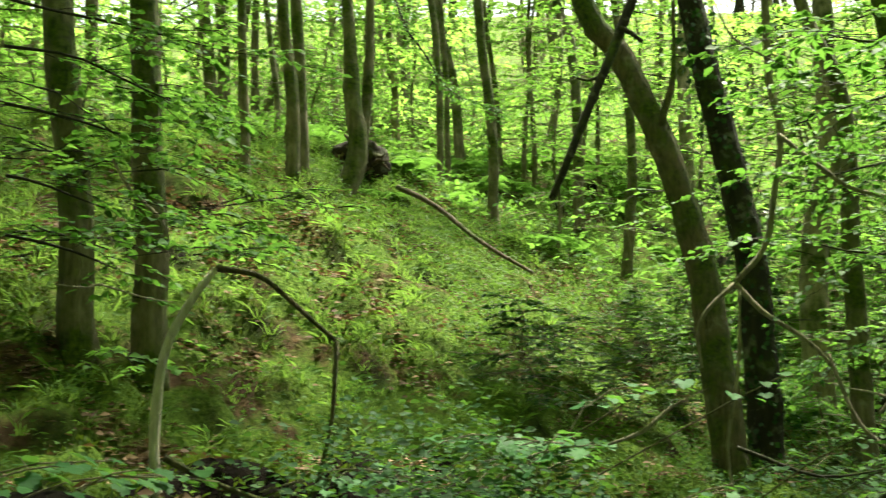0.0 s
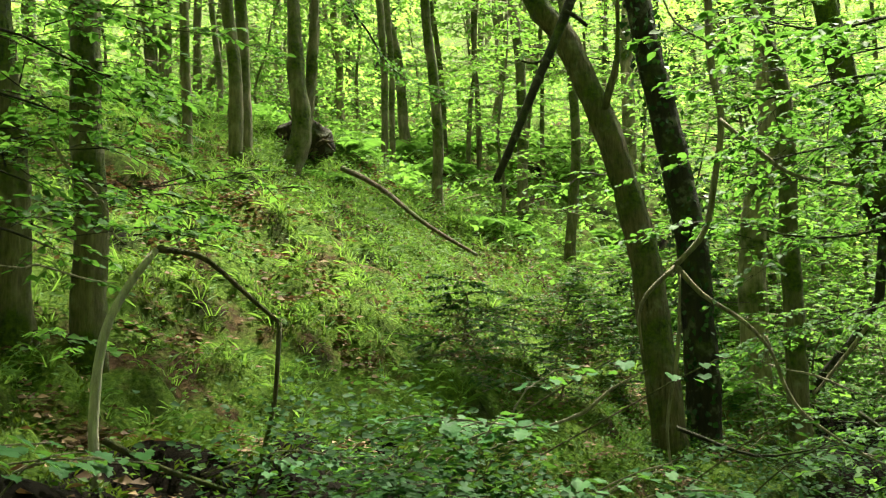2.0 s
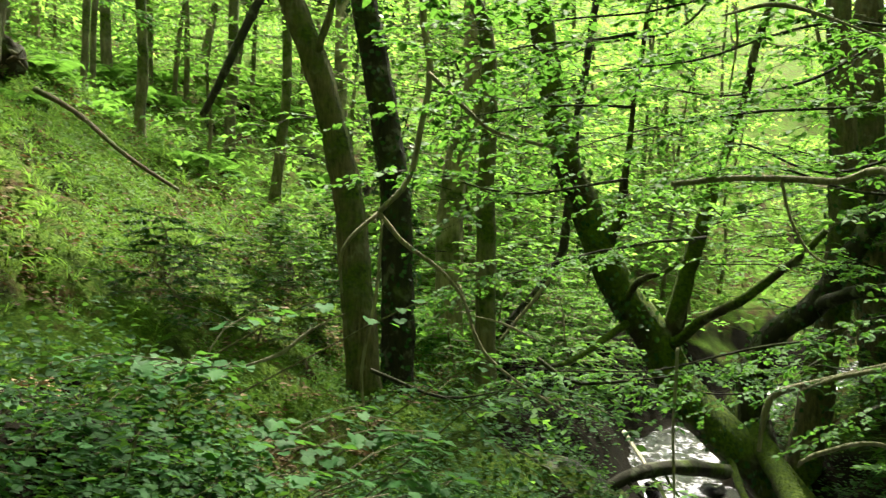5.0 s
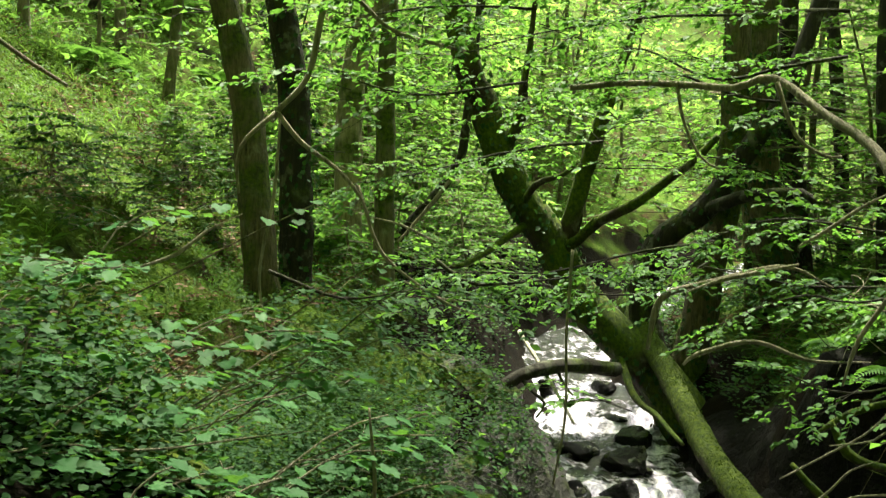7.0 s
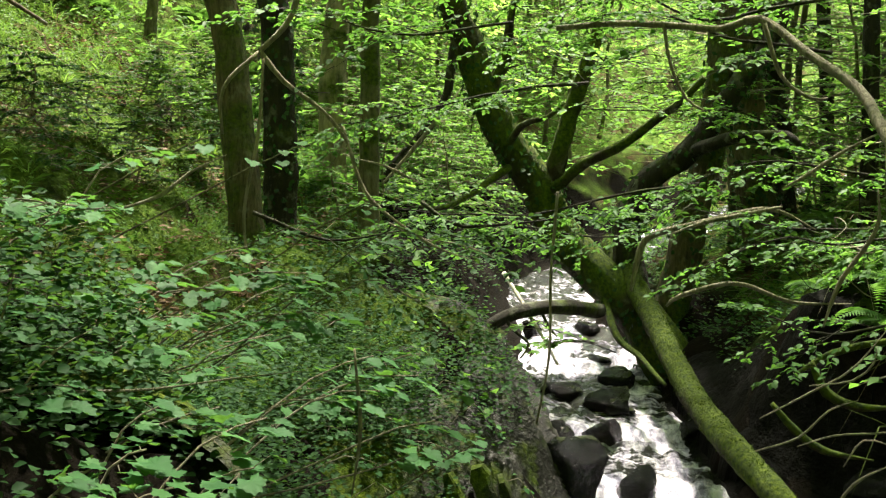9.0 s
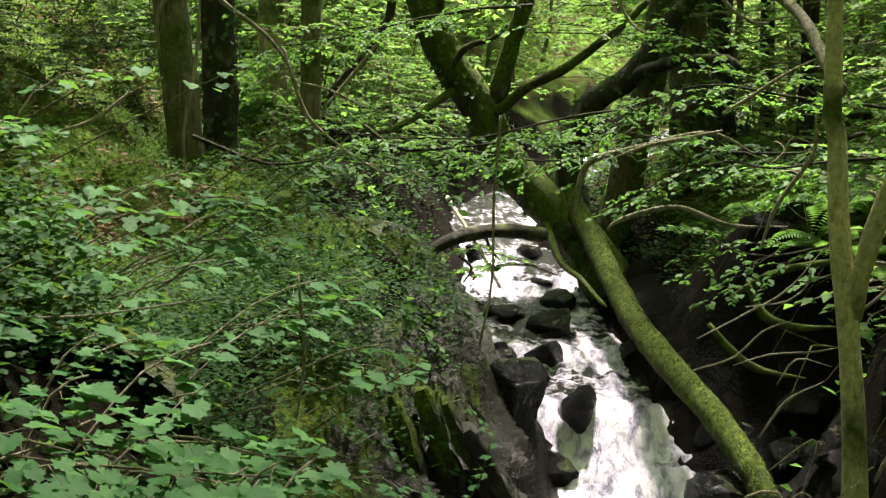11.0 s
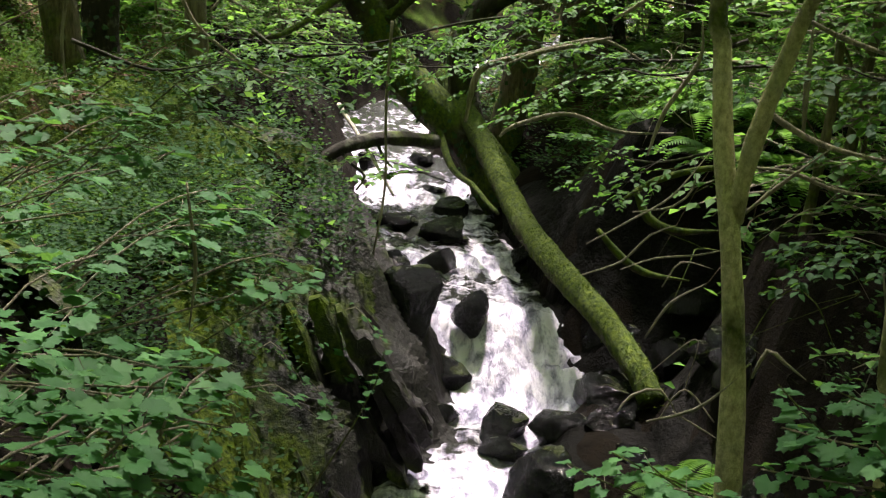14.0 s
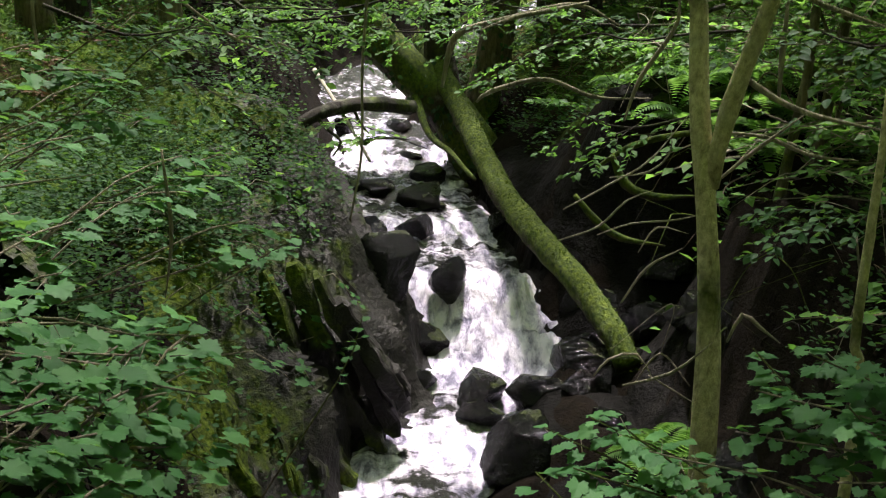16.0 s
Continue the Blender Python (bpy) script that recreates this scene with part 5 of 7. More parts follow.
boulder(5.55, 10.64, 1.73, (0.32, 0.32, 0.46), "mossy tan rock of the far bank", ROCK_BANK, 0.00, (0.00, 0.00))
boulder(4.95, 10.05, 1.45, (0.27, 0.27, 0.43), "mossy tan rock of the far bank", ROCK_BANK, 0.00, (0.00, 0.00))
boulder(11.05, 12.92, 2.10, (0.27, 0.27, 0.21), "rounded mossy stone beside the upper stream", ROCK_MOSS, 0.00, (0.00, 0.00))
boulder(10.49, 12.74, 1.94, (0.22, 0.22, 0.16), "rounded mossy stone beside the upper stream", ROCK_MOSS, 0.00, (0.00, 0.00))
boulder(11.95, 13.46, 2.16, (0.24, 0.24, 0.20), "rounded mossy stone beside the upper stream", ROCK_MOSS, 0.00, (0.00, 0.00))
boulder(12.83, 15.34, 2.18, (0.21, 0.21, 0.15), "rounded mossy stone beside the upper stream", ROCK_MOSS, 0.00, (0.00, 0.00))
boulder(11.22, 14.07, 1.96, (0.19, 0.19, 0.15), "rounded mossy stone beside the upper stream", ROCK_MOSS, 0.00, (0.00, 0.00))
boulder(14.34, 16.68, 2.56, (0.35, 0.35, 0.21), "rounded mossy stone beside the upper stream", ROCK_MOSS, 0.00, (0.00, 0.00))
boulder(10.38, 10.83, 2.39, (0.28, 0.28, 0.19), "rounded mossy stone beside the upper stream", ROCK_MOSS, 0.00, (0.00, 0.00))

def slate_slab(parent, a, b, width, thick, seed):
    """One long plate of slate lying down the bank from a to b, its edges broken."""
    a, b = Vector(a), Vector(b)
    d = (b - a).normalized()
    sx, sy = world_xy(0, 1)
    out = Vector((sx, sy, 0.75))                 # away from the bank
    out = (out - d * out.dot(d)).normalized()
    side = d.cross(out)
    verts, faces, band = [], [], []
    n, off = 22, Vector((seed * 3.1, seed * 1.7, 0))
    ring = [(-0.5, -0.5), (-0.5, 0.36), (-0.42, 0.5), (-0.15, 0.5), (0.15, 0.5), (0.42, 0.44), (0.5, 0.3), (0.5, -0.5)]
    for i in range(n):
        u = i / (n - 1)
        p = a.lerp(b, u) + side * 0.07 * noise.noise(off + Vector((u * 3, 0, 0)))
        w = width * (0.35 + 0.65 * math.sin(math.pi * min(1, 0.15 + u * 0.8)) ** 0.6) * (1 + 0.35 * noise.noise(off + Vector((u * 5, 4, 0))))
        h = thick * (1 + 0.7 * noise.noise(off + Vector((u * 7, 9, 0)))) * (0.5 if i in (0, n - 1) else 1)
        for x, y in ring:
            q = p + side * x * w + out * (y * h + 0.35 * x * w * 0.45)
            q += 0.022 * noise.noise_vector(q * 6.0 + off)
            verts.append(q)
            band.append(seed * 2.3 + x * 1.3 + 0.2 * u)
        if i:
            k, m = (i - 1) * 8, i * 8
            faces += [(k + j, m + j, m + (j + 1) % 8, k + (j + 1) % 8) for j in range(8)]
    faces += [tuple(range(8)), tuple(range((n - 1) * 8 + 7, (n - 1) * 8 - 1, -1))]
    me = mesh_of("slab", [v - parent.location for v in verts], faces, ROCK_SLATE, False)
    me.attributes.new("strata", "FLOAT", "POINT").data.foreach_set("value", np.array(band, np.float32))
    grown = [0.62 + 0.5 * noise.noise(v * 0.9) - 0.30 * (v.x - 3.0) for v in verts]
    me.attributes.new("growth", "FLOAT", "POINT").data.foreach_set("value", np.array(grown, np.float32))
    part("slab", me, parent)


SLABS = [((2.73, 6.24, 1.67), (2.81, 5.37, 0.75)),
         ((3.00, 6.51, 1.71), (3.11, 5.58, 0.62)),
         ((3.19, 6.57, 1.83), (3.48, 5.89, 0.51)),
         ((3.35, 6.49, 1.88), (3.81, 6.14, 0.54)),
         ((3.50, 6.41, 1.80), (4.02, 6.09, 0.61)),
         ((3.64, 6.33, 1.63), (4.08, 6.05, 0.83)),
         ((2.77, 5.86, 1.33), (2.87, 5.40, 0.73)),
         ((3.22, 6.17, 1.21), (3.47, 5.79, 0.48)),
         ((3.60, 6.35, 1.17), (3.95, 6.13, 0.47)),
         ((3.79, 6.24, 1.34), (4.08, 6.05, 0.92)),
         ((2.42, 5.91, 1.67), (2.43, 5.12, 0.96)),
         ((3.44, 6.44, 1.50), (3.70, 6.21, 0.76)),
         ((3.12, 6.32, 1.43), (3.23, 5.86, 0.84))]
outcrop = tagged(new("slate_outcrop"), "mossy dark slate beds slanting down to the white water", "rock")
outcrop.location = (3.2, 6.0, 0.4)
for k, (a, b) in enumerate(SLABS):
    slate_slab(outcrop, a, b, 0.20 + 0.05 * (k % 3), 0.10 + 0.03 * (k % 2), k + 1)


# broad-leaved shrubs of the banks
leafy_shrub("spreading shrub with broad grey-green heart-shaped leaves", [([(-0.57, 4.12, 3.27), (-0.10, 4.16, 3.53), (0.28, 4.19, 3.56)], 0.005),
            ([(-0.88, 4.89, 3.43), (-0.47, 4.67, 3.63), (-0.14, 4.50, 3.62)], 0.005),
            ([(-0.28, 4.08, 3.18), (-0.13, 4.15, 3.48), (-0.01, 4.20, 3.57)], 0.005),
            ([(-0.09, 4.25, 3.16), (0.04, 4.11, 3.42), (0.15, 4.00, 3.49)], 0.005)], 0.086, 11, "lime_shrub")
leafy_shrub("spreading shrub with broad grey-green heart-shaped leaves", [([(0.91, 5.03, 3.04), (1.19, 4.78, 3.24), (1.43, 4.58, 3.25)], 0.005)], 0.086, 11, "lime_shrub")
leafy_shrub("spreading shrub with broad grey-green heart-shaped leaves", [([(-0.09, 4.90, 3.28), (0.27, 4.66, 3.50), (0.57, 4.46, 3.47)], 0.005),
            ([(-0.41, 4.87, 3.36), (0.00, 4.66, 3.74), (0.34, 4.49, 3.77)], 0.005),
            ([(0.18, 4.62, 3.16), (0.29, 4.54, 3.58), (0.38, 4.48, 3.70)], 0.005),
            ([(-0.28, 4.35, 3.23), (0.08, 4.48, 3.54), (0.38, 4.58, 3.57)], 0.005)], 0.086, 11, "lime_shrub")
leafy_shrub("spreading shrub with broad grey-green heart-shaped leaves", [([(1.43, 5.03, 2.75), (1.59, 4.84, 3.16), (1.72, 4.69, 3.25)], 0.005)], 0.086, 11, "lime_shrub")
leafy_shrub("spreading shrub with broad grey-green heart-shaped leaves", [([(0.63, 4.91, 3.09), (0.89, 4.67, 3.38), (1.10, 4.47, 3.40)], 0.005)], 0.086, 11, "lime_shrub")
leafy_shrub("spreading shrub with broad grey-green heart-shaped leaves", [([(1.03, 5.21, 3.04), (1.25, 4.98, 3.37), (1.42, 4.79, 3.45)], 0.005)], 0.086, 11, "lime_shrub")
leafy_shrub("spreading shrub with broad grey-green heart-shaped leaves", [([(-0.14, 5.27, 3.36), (0.31, 5.10, 3.70), (0.68, 4.95, 3.70)], 0.005),
            ([(-0.08, 5.28, 3.35), (0.36, 5.10, 3.69), (0.73, 4.95, 3.71)], 0.005)], 0.086, 11, "lime_shrub")
leafy_shrub("spreading shrub with broad grey-green heart-shaped leaves", [([(0.28, 3.06, 2.85), (0.65, 2.83, 3.03), (0.95, 2.63, 2.99)], 0.005),
            ([(0.39, 3.09, 2.83), (0.78, 2.87, 2.95), (1.10, 2.68, 2.96)], 0.005)], 0.086, 11, "lime_shrub")
leafy_shrub("spreading shrub with broad grey-green heart-shaped leaves", [([(0.42, 4.31, 3.04), (0.61, 4.10, 3.24), (0.77, 3.93, 3.24)], 0.005),
            ([(0.70, 4.03, 2.92), (0.81, 3.96, 3.14), (0.90, 3.90, 3.20)], 0.005),
            ([(0.28, 3.45, 2.92), (0.62, 3.58, 3.07), (0.89, 3.69, 3.10)], 0.005),
            ([(0.48, 4.53, 3.06), (0.70, 4.29, 3.31), (0.88, 4.11, 3.35)], 0.005)], 0.086, 11, "lime_shrub")
leafy_shrub("spreading shrub with broad grey-green heart-shaped leaves", [([(1.18, 5.16, 3.00), (1.43, 4.92, 3.22), (1.63, 4.73, 3.23)], 0.005)], 0.086, 11, "lime_shrub")
leafy_shrub("spreading shrub with broad grey-green heart-shaped leaves", [([(0.67, 5.28, 3.15), (0.85, 5.07, 3.38), (1.01, 4.90, 3.41)], 0.005),
            ([(0.58, 5.05, 3.13), (0.74, 4.87, 3.42), (0.87, 4.72, 3.50)], 0.005)], 0.086, 11, "lime_shrub")
leafy_shrub("spreading shrub with broad grey-green heart-shaped leaves", [([(0.69, 5.44, 3.17), (1.18, 5.35, 3.43), (1.58, 5.27, 3.41)], 0.005)], 0.086, 11, "lime_shrub")
leafy_shrub("spreading shrub with broad grey-green heart-shaped leaves", [([(0.48, 2.45, 2.69), (0.70, 2.57, 2.92), (0.87, 2.66, 2.98)], 0.005)], 0.086, 11, "lime_shrub")
leafy_shrub("spreading shrub with broad grey-green heart-shaped leaves", [([(0.64, 4.08, 2.94), (0.98, 4.21, 3.19), (1.25, 4.32, 3.24)], 0.005),
            ([(0.41, 4.25, 3.03), (0.79, 4.37, 3.29), (1.11, 4.47, 3.31)], 0.005)], 0.086, 11, "lime_shrub")
leafy_shrub("spreading shrub with broad grey-green heart-shaped leaves", [([(-0.10, 4.59, 3.23), (0.26, 4.36, 3.42), (0.56, 4.16, 3.41)], 0.005),
            ([(-0.20, 3.74, 3.10), (0.15, 3.87, 3.44), (0.44, 3.98, 3.47)], 0.005)], 0.086, 11, "lime_shrub")
leafy_shrub("spreading shrub with broad grey-green heart-shaped leaves", [([(1.63, 4.19, 2.36), (1.74, 4.15, 2.70), (1.83, 4.11, 2.78)], 0.005)], 0.086, 11, "lime_shrub")
leafy_shrub("spreading shrub with broad grey-green heart-shaped leaves", [([(0.10, 2.86, 2.86), (0.25, 2.92, 3.07), (0.37, 2.98, 3.13)], 0.005)], 0.086, 11, "lime_shrub")
leafy_shrub("spreading shrub with broad grey-green heart-shaped leaves", [([(-0.24, 4.14, 3.18), (0.18, 3.93, 3.29), (0.53, 3.76, 3.28)], 0.005),
            ([(-0.24, 3.25, 3.02), (0.14, 3.37, 3.25), (0.44, 3.47, 3.23)], 0.005),
            ([(0.39, 3.36, 2.88), (0.52, 3.41, 3.11), (0.64, 3.44, 3.17)], 0.005)], 0.086, 11, "lime_shrub")
leafy_shrub("spreading shrub with broad grey-green heart-shaped leaves", [([(0.81, 3.94, 2.87), (1.29, 3.95, 3.03), (1.68, 3.96, 3.05)], 0.005),
            ([(0.95, 4.38, 2.91), (1.24, 4.13, 3.00), (1.48, 3.93, 2.98)], 0.005)], 0.086, 11, "lime_shrub")
leafy_shrub("spreading shrub with broad grey-green heart-shaped leaves", [([(0.31, 3.04, 2.84), (0.43, 3.05, 3.10), (0.53, 3.05, 3.15)], 0.005),
            ([(0.08, 2.68, 2.84), (0.38, 2.82, 3.04), (0.63, 2.93, 3.08)], 0.005)], 0.086, 11, "lime_shrub")
leafy_shrub("spreading shrub with broad grey-green heart-shaped leaves", [([(1.36, 4.84, 2.88), (1.47, 4.79, 3.32), (1.56, 4.75, 3.44)], 0.005),
            ([(0.75, 5.11, 3.10), (1.19, 4.91, 3.40), (1.54, 4.76, 3.44)], 0.005)], 0.086, 11, "lime_shrub")
leafy_shrub("spreading shrub with broad grey-green heart-shaped leaves", [([(-0.74, 3.58, 3.21), (-0.35, 3.70, 3.48), (-0.04, 3.80, 3.50)], 0.005),
            ([(-0.92, 3.92, 3.32), (-0.47, 3.74, 3.46), (-0.10, 3.60, 3.44)], 0.005),
            ([(-0.55, 3.65, 3.18), (-0.11, 3.73, 3.42), (0.25, 3.79, 3.40)], 0.005)], 0.086, 11, "lime_shrub")
leafy_shrub("spreading shrub with broad grey-green heart-shaped leaves", [([(0.91, 4.52, 2.95), (1.27, 4.64, 3.35), (1.56, 4.75, 3.40)], 0.005)], 0.086, 11, "lime_shrub")
leafy_shrub("spreading shrub with broad grey-green heart-shaped leaves", [([(0.28, 4.48, 3.11), (0.39, 4.48, 3.65), (0.49, 4.47, 3.80)], 0.005),
            ([(-0.05, 4.90, 3.27), (0.31, 4.66, 3.67), (0.60, 4.46, 3.74)], 0.005)], 0.086, 11, "lime_shrub")
leafy_shrub("spreading shrub with broad grey-green heart-shaped leaves", [([(-0.21, 3.02, 2.97), (0.12, 2.77, 3.13), (0.40, 2.57, 3.10)], 0.005),
            ([(-0.40, 2.71, 2.97), (0.09, 2.62, 3.11), (0.50, 2.55, 3.05)], 0.005),
            ([(0.02, 2.35, 2.79), (0.18, 2.42, 3.03), (0.31, 2.48, 3.07)], 0.005),
            ([(0.31, 2.42, 2.73), (0.46, 2.48, 2.96), (0.59, 2.53, 3.00)], 0.005)], 0.086, 11, "lime_shrub")
leafy_shrub("spreading shrub with broad grey-green heart-shaped leaves", [([(-0.19, 5.41, 3.40), (0.18, 5.17, 3.70), (0.48, 4.98, 3.73)], 0.005)], 0.086, 11, "lime_shrub")
leafy_shrub("spreading shrub with broad grey-green heart-shaped leaves", [([(1.49, 4.28, 2.75), (1.87, 4.40, 2.78), (2.18, 4.50, 2.74)], 0.005),
            ([(2.01, 5.32, 1.47), (2.31, 5.07, 2.35), (2.56, 4.87, 2.56)], 0.006),
            ([(1.52, 4.50, 2.73), (1.85, 4.64, 3.02), (2.11, 4.75, 3.04)], 0.005)], 0.086, 11, "lime_shrub")
leafy_shrub("spreading shrub with broad grey-green heart-shaped leaves", [([(0.45, 4.37, 3.04), (0.57, 4.25, 3.37), (0.67, 4.15, 3.46)], 0.005)], 0.086, 11, "lime_shrub")
leafy_shrub("spreading shrub with broad grey-green heart-shaped leaves", [([(0.99, 4.01, 2.83), (1.45, 4.06, 3.07), (1.83, 4.11, 3.08)], 0.005)], 0.086, 11, "lime_shrub")
leafy_shrub("spreading shrub with broad grey-green heart-shaped leaves", [([(0.43, 3.12, 2.82), (0.72, 3.25, 3.09), (0.96, 3.37, 3.13)], 0.005),
            ([(0.63, 3.29, 2.80), (0.75, 3.18, 3.00), (0.85, 3.09, 3.05)], 0.005)], 0.086, 11, "lime_shrub")
leafy_shrub("spreading shrub with broad grey-green heart-shaped leaves", [([(0.97, 3.96, 2.83), (1.34, 4.09, 3.09), (1.65, 4.19, 3.15)], 0.005)], 0.086, 11, "lime_shrub")
leafy_shrub("near spreading shrub with small toothed grey-green leaves", [([(2.63, 4.92, 0.31), (2.75, 4.80, 1.69), (2.85, 4.70, 2.13)], 0.007)], 0.060, 15, "lime_shrub")
leafy_shrub("near spreading shrub with small toothed grey-green leaves", [([(0.68, 2.53, 2.65), (0.79, 2.48, 2.97), (0.88, 2.44, 3.06)], 0.005),
            ([(0.66, 2.25, 2.60), (0.83, 2.34, 2.99), (0.97, 2.41, 3.07)], 0.005),
            ([(-0.01, 2.70, 2.86), (0.47, 2.57, 3.04), (0.86, 2.45, 3.02)], 0.005)], 0.060, 15, "lime_shrub")
leafy_shrub("near spreading shrub with small toothed grey-green leaves", [([(-0.03, 2.24, 2.78), (0.45, 2.24, 2.97), (0.85, 2.24, 2.99)], 0.005),
            ([(0.54, 2.29, 2.64), (0.65, 2.23, 2.96), (0.74, 2.18, 3.04)], 0.005),
            ([(0.27, 2.05, 2.67), (0.52, 2.18, 2.97), (0.73, 2.29, 3.03)], 0.005),
            ([(0.63, 2.29, 2.62), (0.74, 2.27, 2.89), (0.84, 2.25, 2.97)], 0.005)], 0.060, 15, "lime_shrub")
leafy_shrub("near spreading shrub with small toothed grey-green leaves", [([(-0.25, 2.64, 2.91), (0.24, 2.63, 3.05), (0.65, 2.62, 3.04)], 0.005),
            ([(0.34, 2.55, 2.74), (0.48, 2.59, 3.03), (0.60, 2.63, 3.10)], 0.005)], 0.060, 15, "lime_shrub")
leafy_shrub("near spreading shrub with small toothed grey-green leaves", [([(0.32, 2.81, 2.79), (0.71, 2.58, 2.94), (1.02, 2.39, 2.90)], 0.005)], 0.060, 15, "lime_shrub")
leafy_shrub("near spreading shrub with small toothed grey-green leaves", [([(1.31, 3.81, 2.71), (1.71, 3.92, 2.37), (2.04, 4.01, 2.22)], 0.005)], 0.060, 15, "lime_shrub")
leafy_shrub("near spreading shrub with small toothed grey-green leaves", [([(0.24, 2.62, 2.78), (0.53, 2.37, 2.87), (0.77, 2.17, 2.87)], 0.005),
            ([(0.24, 1.85, 2.64), (0.49, 1.98, 2.88), (0.69, 2.09, 2.90)], 0.005),
            ([(-0.07, 2.30, 2.81), (0.42, 2.22, 2.95), (0.82, 2.15, 2.90)], 0.005)], 0.060, 15, "lime_shrub")
leafy_shrub("near spreading shrub with small toothed grey-green leaves", [([(-0.12, 2.75, 2.90), (0.37, 2.72, 3.07), (0.78, 2.69, 3.04)], 0.005)], 0.060, 15, "lime_shrub")
leafy_shrub("near spreading shrub with small toothed grey-green leaves", [([(0.17, 1.96, 2.68), (0.36, 2.06, 2.96), (0.51, 2.14, 3.02)], 0.005),
            ([(-0.25, 2.12, 2.82), (0.24, 2.11, 2.97), (0.64, 2.11, 2.98)], 0.005),
            ([(0.33, 2.02, 2.65), (0.47, 2.07, 2.86), (0.59, 2.12, 2.91)], 0.005),
            ([(0.22, 2.33, 2.74), (0.36, 2.18, 2.92), (0.47, 2.05, 2.95)], 0.005),
            ([(-0.01, 1.88, 2.71), (0.30, 2.02, 3.03), (0.55, 2.13, 3.07)], 0.005),
            ([(-0.17, 2.56, 2.88), (0.21, 2.33, 3.02), (0.52, 2.14, 2.97)], 0.005)], 0.060, 15, "lime_shrub")
leafy_shrub("near spreading shrub with small toothed grey-green leaves", [([(0.35, 2.21, 2.68), (0.50, 2.27, 2.99), (0.62, 2.32, 3.07)], 0.005),
            ([(0.12, 2.82, 2.85), (0.48, 2.58, 3.04), (0.76, 2.38, 3.04)], 0.005),
            ([(0.09, 2.10, 2.73), (0.34, 2.23, 3.00), (0.54, 2.34, 3.06)], 0.005),
            ([(0.13, 2.86, 2.85), (0.43, 2.61, 3.05), (0.68, 2.41, 3.05)], 0.005)], 0.060, 15, "lime_shrub")
leafy_shrub("near spreading shrub with small toothed grey-green leaves", [([(0.08, 2.58, 2.81), (0.52, 2.39, 2.85), (0.88, 2.23, 2.77)], 0.005),
            ([(0.62, 2.14, 2.60), (0.80, 2.24, 2.81), (0.95, 2.31, 2.86)], 0.005)], 0.060, 15, "lime_shrub")
leafy_shrub("low spreading shrub with a few broad grey-green leaves", [([(-1.06, 4.91, 3.43), (-0.60, 4.74, 3.57), (-0.23, 4.59, 3.57)], 0.005),
            ([(-0.51, 4.35, 3.29), (-0.23, 4.49, 3.53), (0.00, 4.60, 3.56)], 0.005)], 0.085, 7, "lime_shrub")
leafy_shrub("low spreading shrub with a few broad grey-green leaves", [([(-1.96, 3.64, 3.43), (-1.49, 3.69, 3.70), (-1.12, 3.74, 3.74)], 0.005),
            ([(-1.82, 3.36, 3.43), (-1.48, 3.49, 3.68), (-1.20, 3.60, 3.74)], 0.005),
            ([(-1.40, 3.69, 3.41), (-1.22, 3.78, 3.65), (-1.07, 3.85, 3.70)], 0.005),
            ([(-1.73, 4.18, 3.43), (-1.24, 4.15, 3.64), (-0.84, 4.12, 3.63)], 0.005),
            ([(-1.81, 3.89, 3.43), (-1.32, 3.89, 3.65), (-0.93, 3.89, 3.67)], 0.005)], 0.085, 7, "lime_shrub")
leafy_shrub("low spreading shrub with a few broad grey-green leaves", [([(-0.51, 5.37, 3.43), (-0.09, 5.16, 3.72), (0.26, 4.99, 3.75)], 0.005)], 0.085, 7, "lime_shrub")
leafy_shrub("low spreading shrub with a few broad grey-green leaves", [([(0.10, 5.41, 3.32), (0.41, 5.16, 3.65), (0.67, 4.96, 3.73)], 0.005)], 0.085, 7, "lime_shrub")
leafy_shrub("low spreading shrub with a few broad grey-green leaves", [([(0.03, 5.40, 3.34), (0.26, 5.17, 3.63), (0.44, 4.98, 3.68)], 0.005)], 0.085, 7, "lime_shrub")
leafy_shrub("low shrub with round green leaves below the sapling", [([(3.46, 1.54, 0.82), (3.13, 1.90, 2.37), (2.86, 2.19, 2.78)], 0.007),
            ([(3.70, 1.04, 1.89), (3.16, 1.59, 2.60), (2.72, 2.04, 2.72)], 0.006),
            ([(3.80, 1.62, 1.43), (3.25, 1.79, 2.43), (2.80, 1.92, 2.69)], 0.006),
            ([(3.75, 1.10, 1.90), (3.17, 1.64, 2.48), (2.69, 2.08, 2.57)], 0.006)], 0.075, 26, "lime_shrub")
leafy_shrub("low shrub with round green leaves below the sapling", [([(3.44, 1.29, 1.09), (3.08, 1.55, 2.37), (2.79, 1.76, 2.75)], 0.007),
            ([(3.30, 0.96, 1.48), (2.93, 1.44, 2.35), (2.63, 1.82, 2.50)], 0.006),
            ([(3.99, 0.96, 1.99), (3.29, 1.37, 2.51), (2.71, 1.71, 2.55)], 0.006),
            ([(3.44, 1.02, 1.60), (3.11, 1.38, 2.51), (2.84, 1.67, 2.70)], 0.006)], 0.075, 26, "lime_shrub")
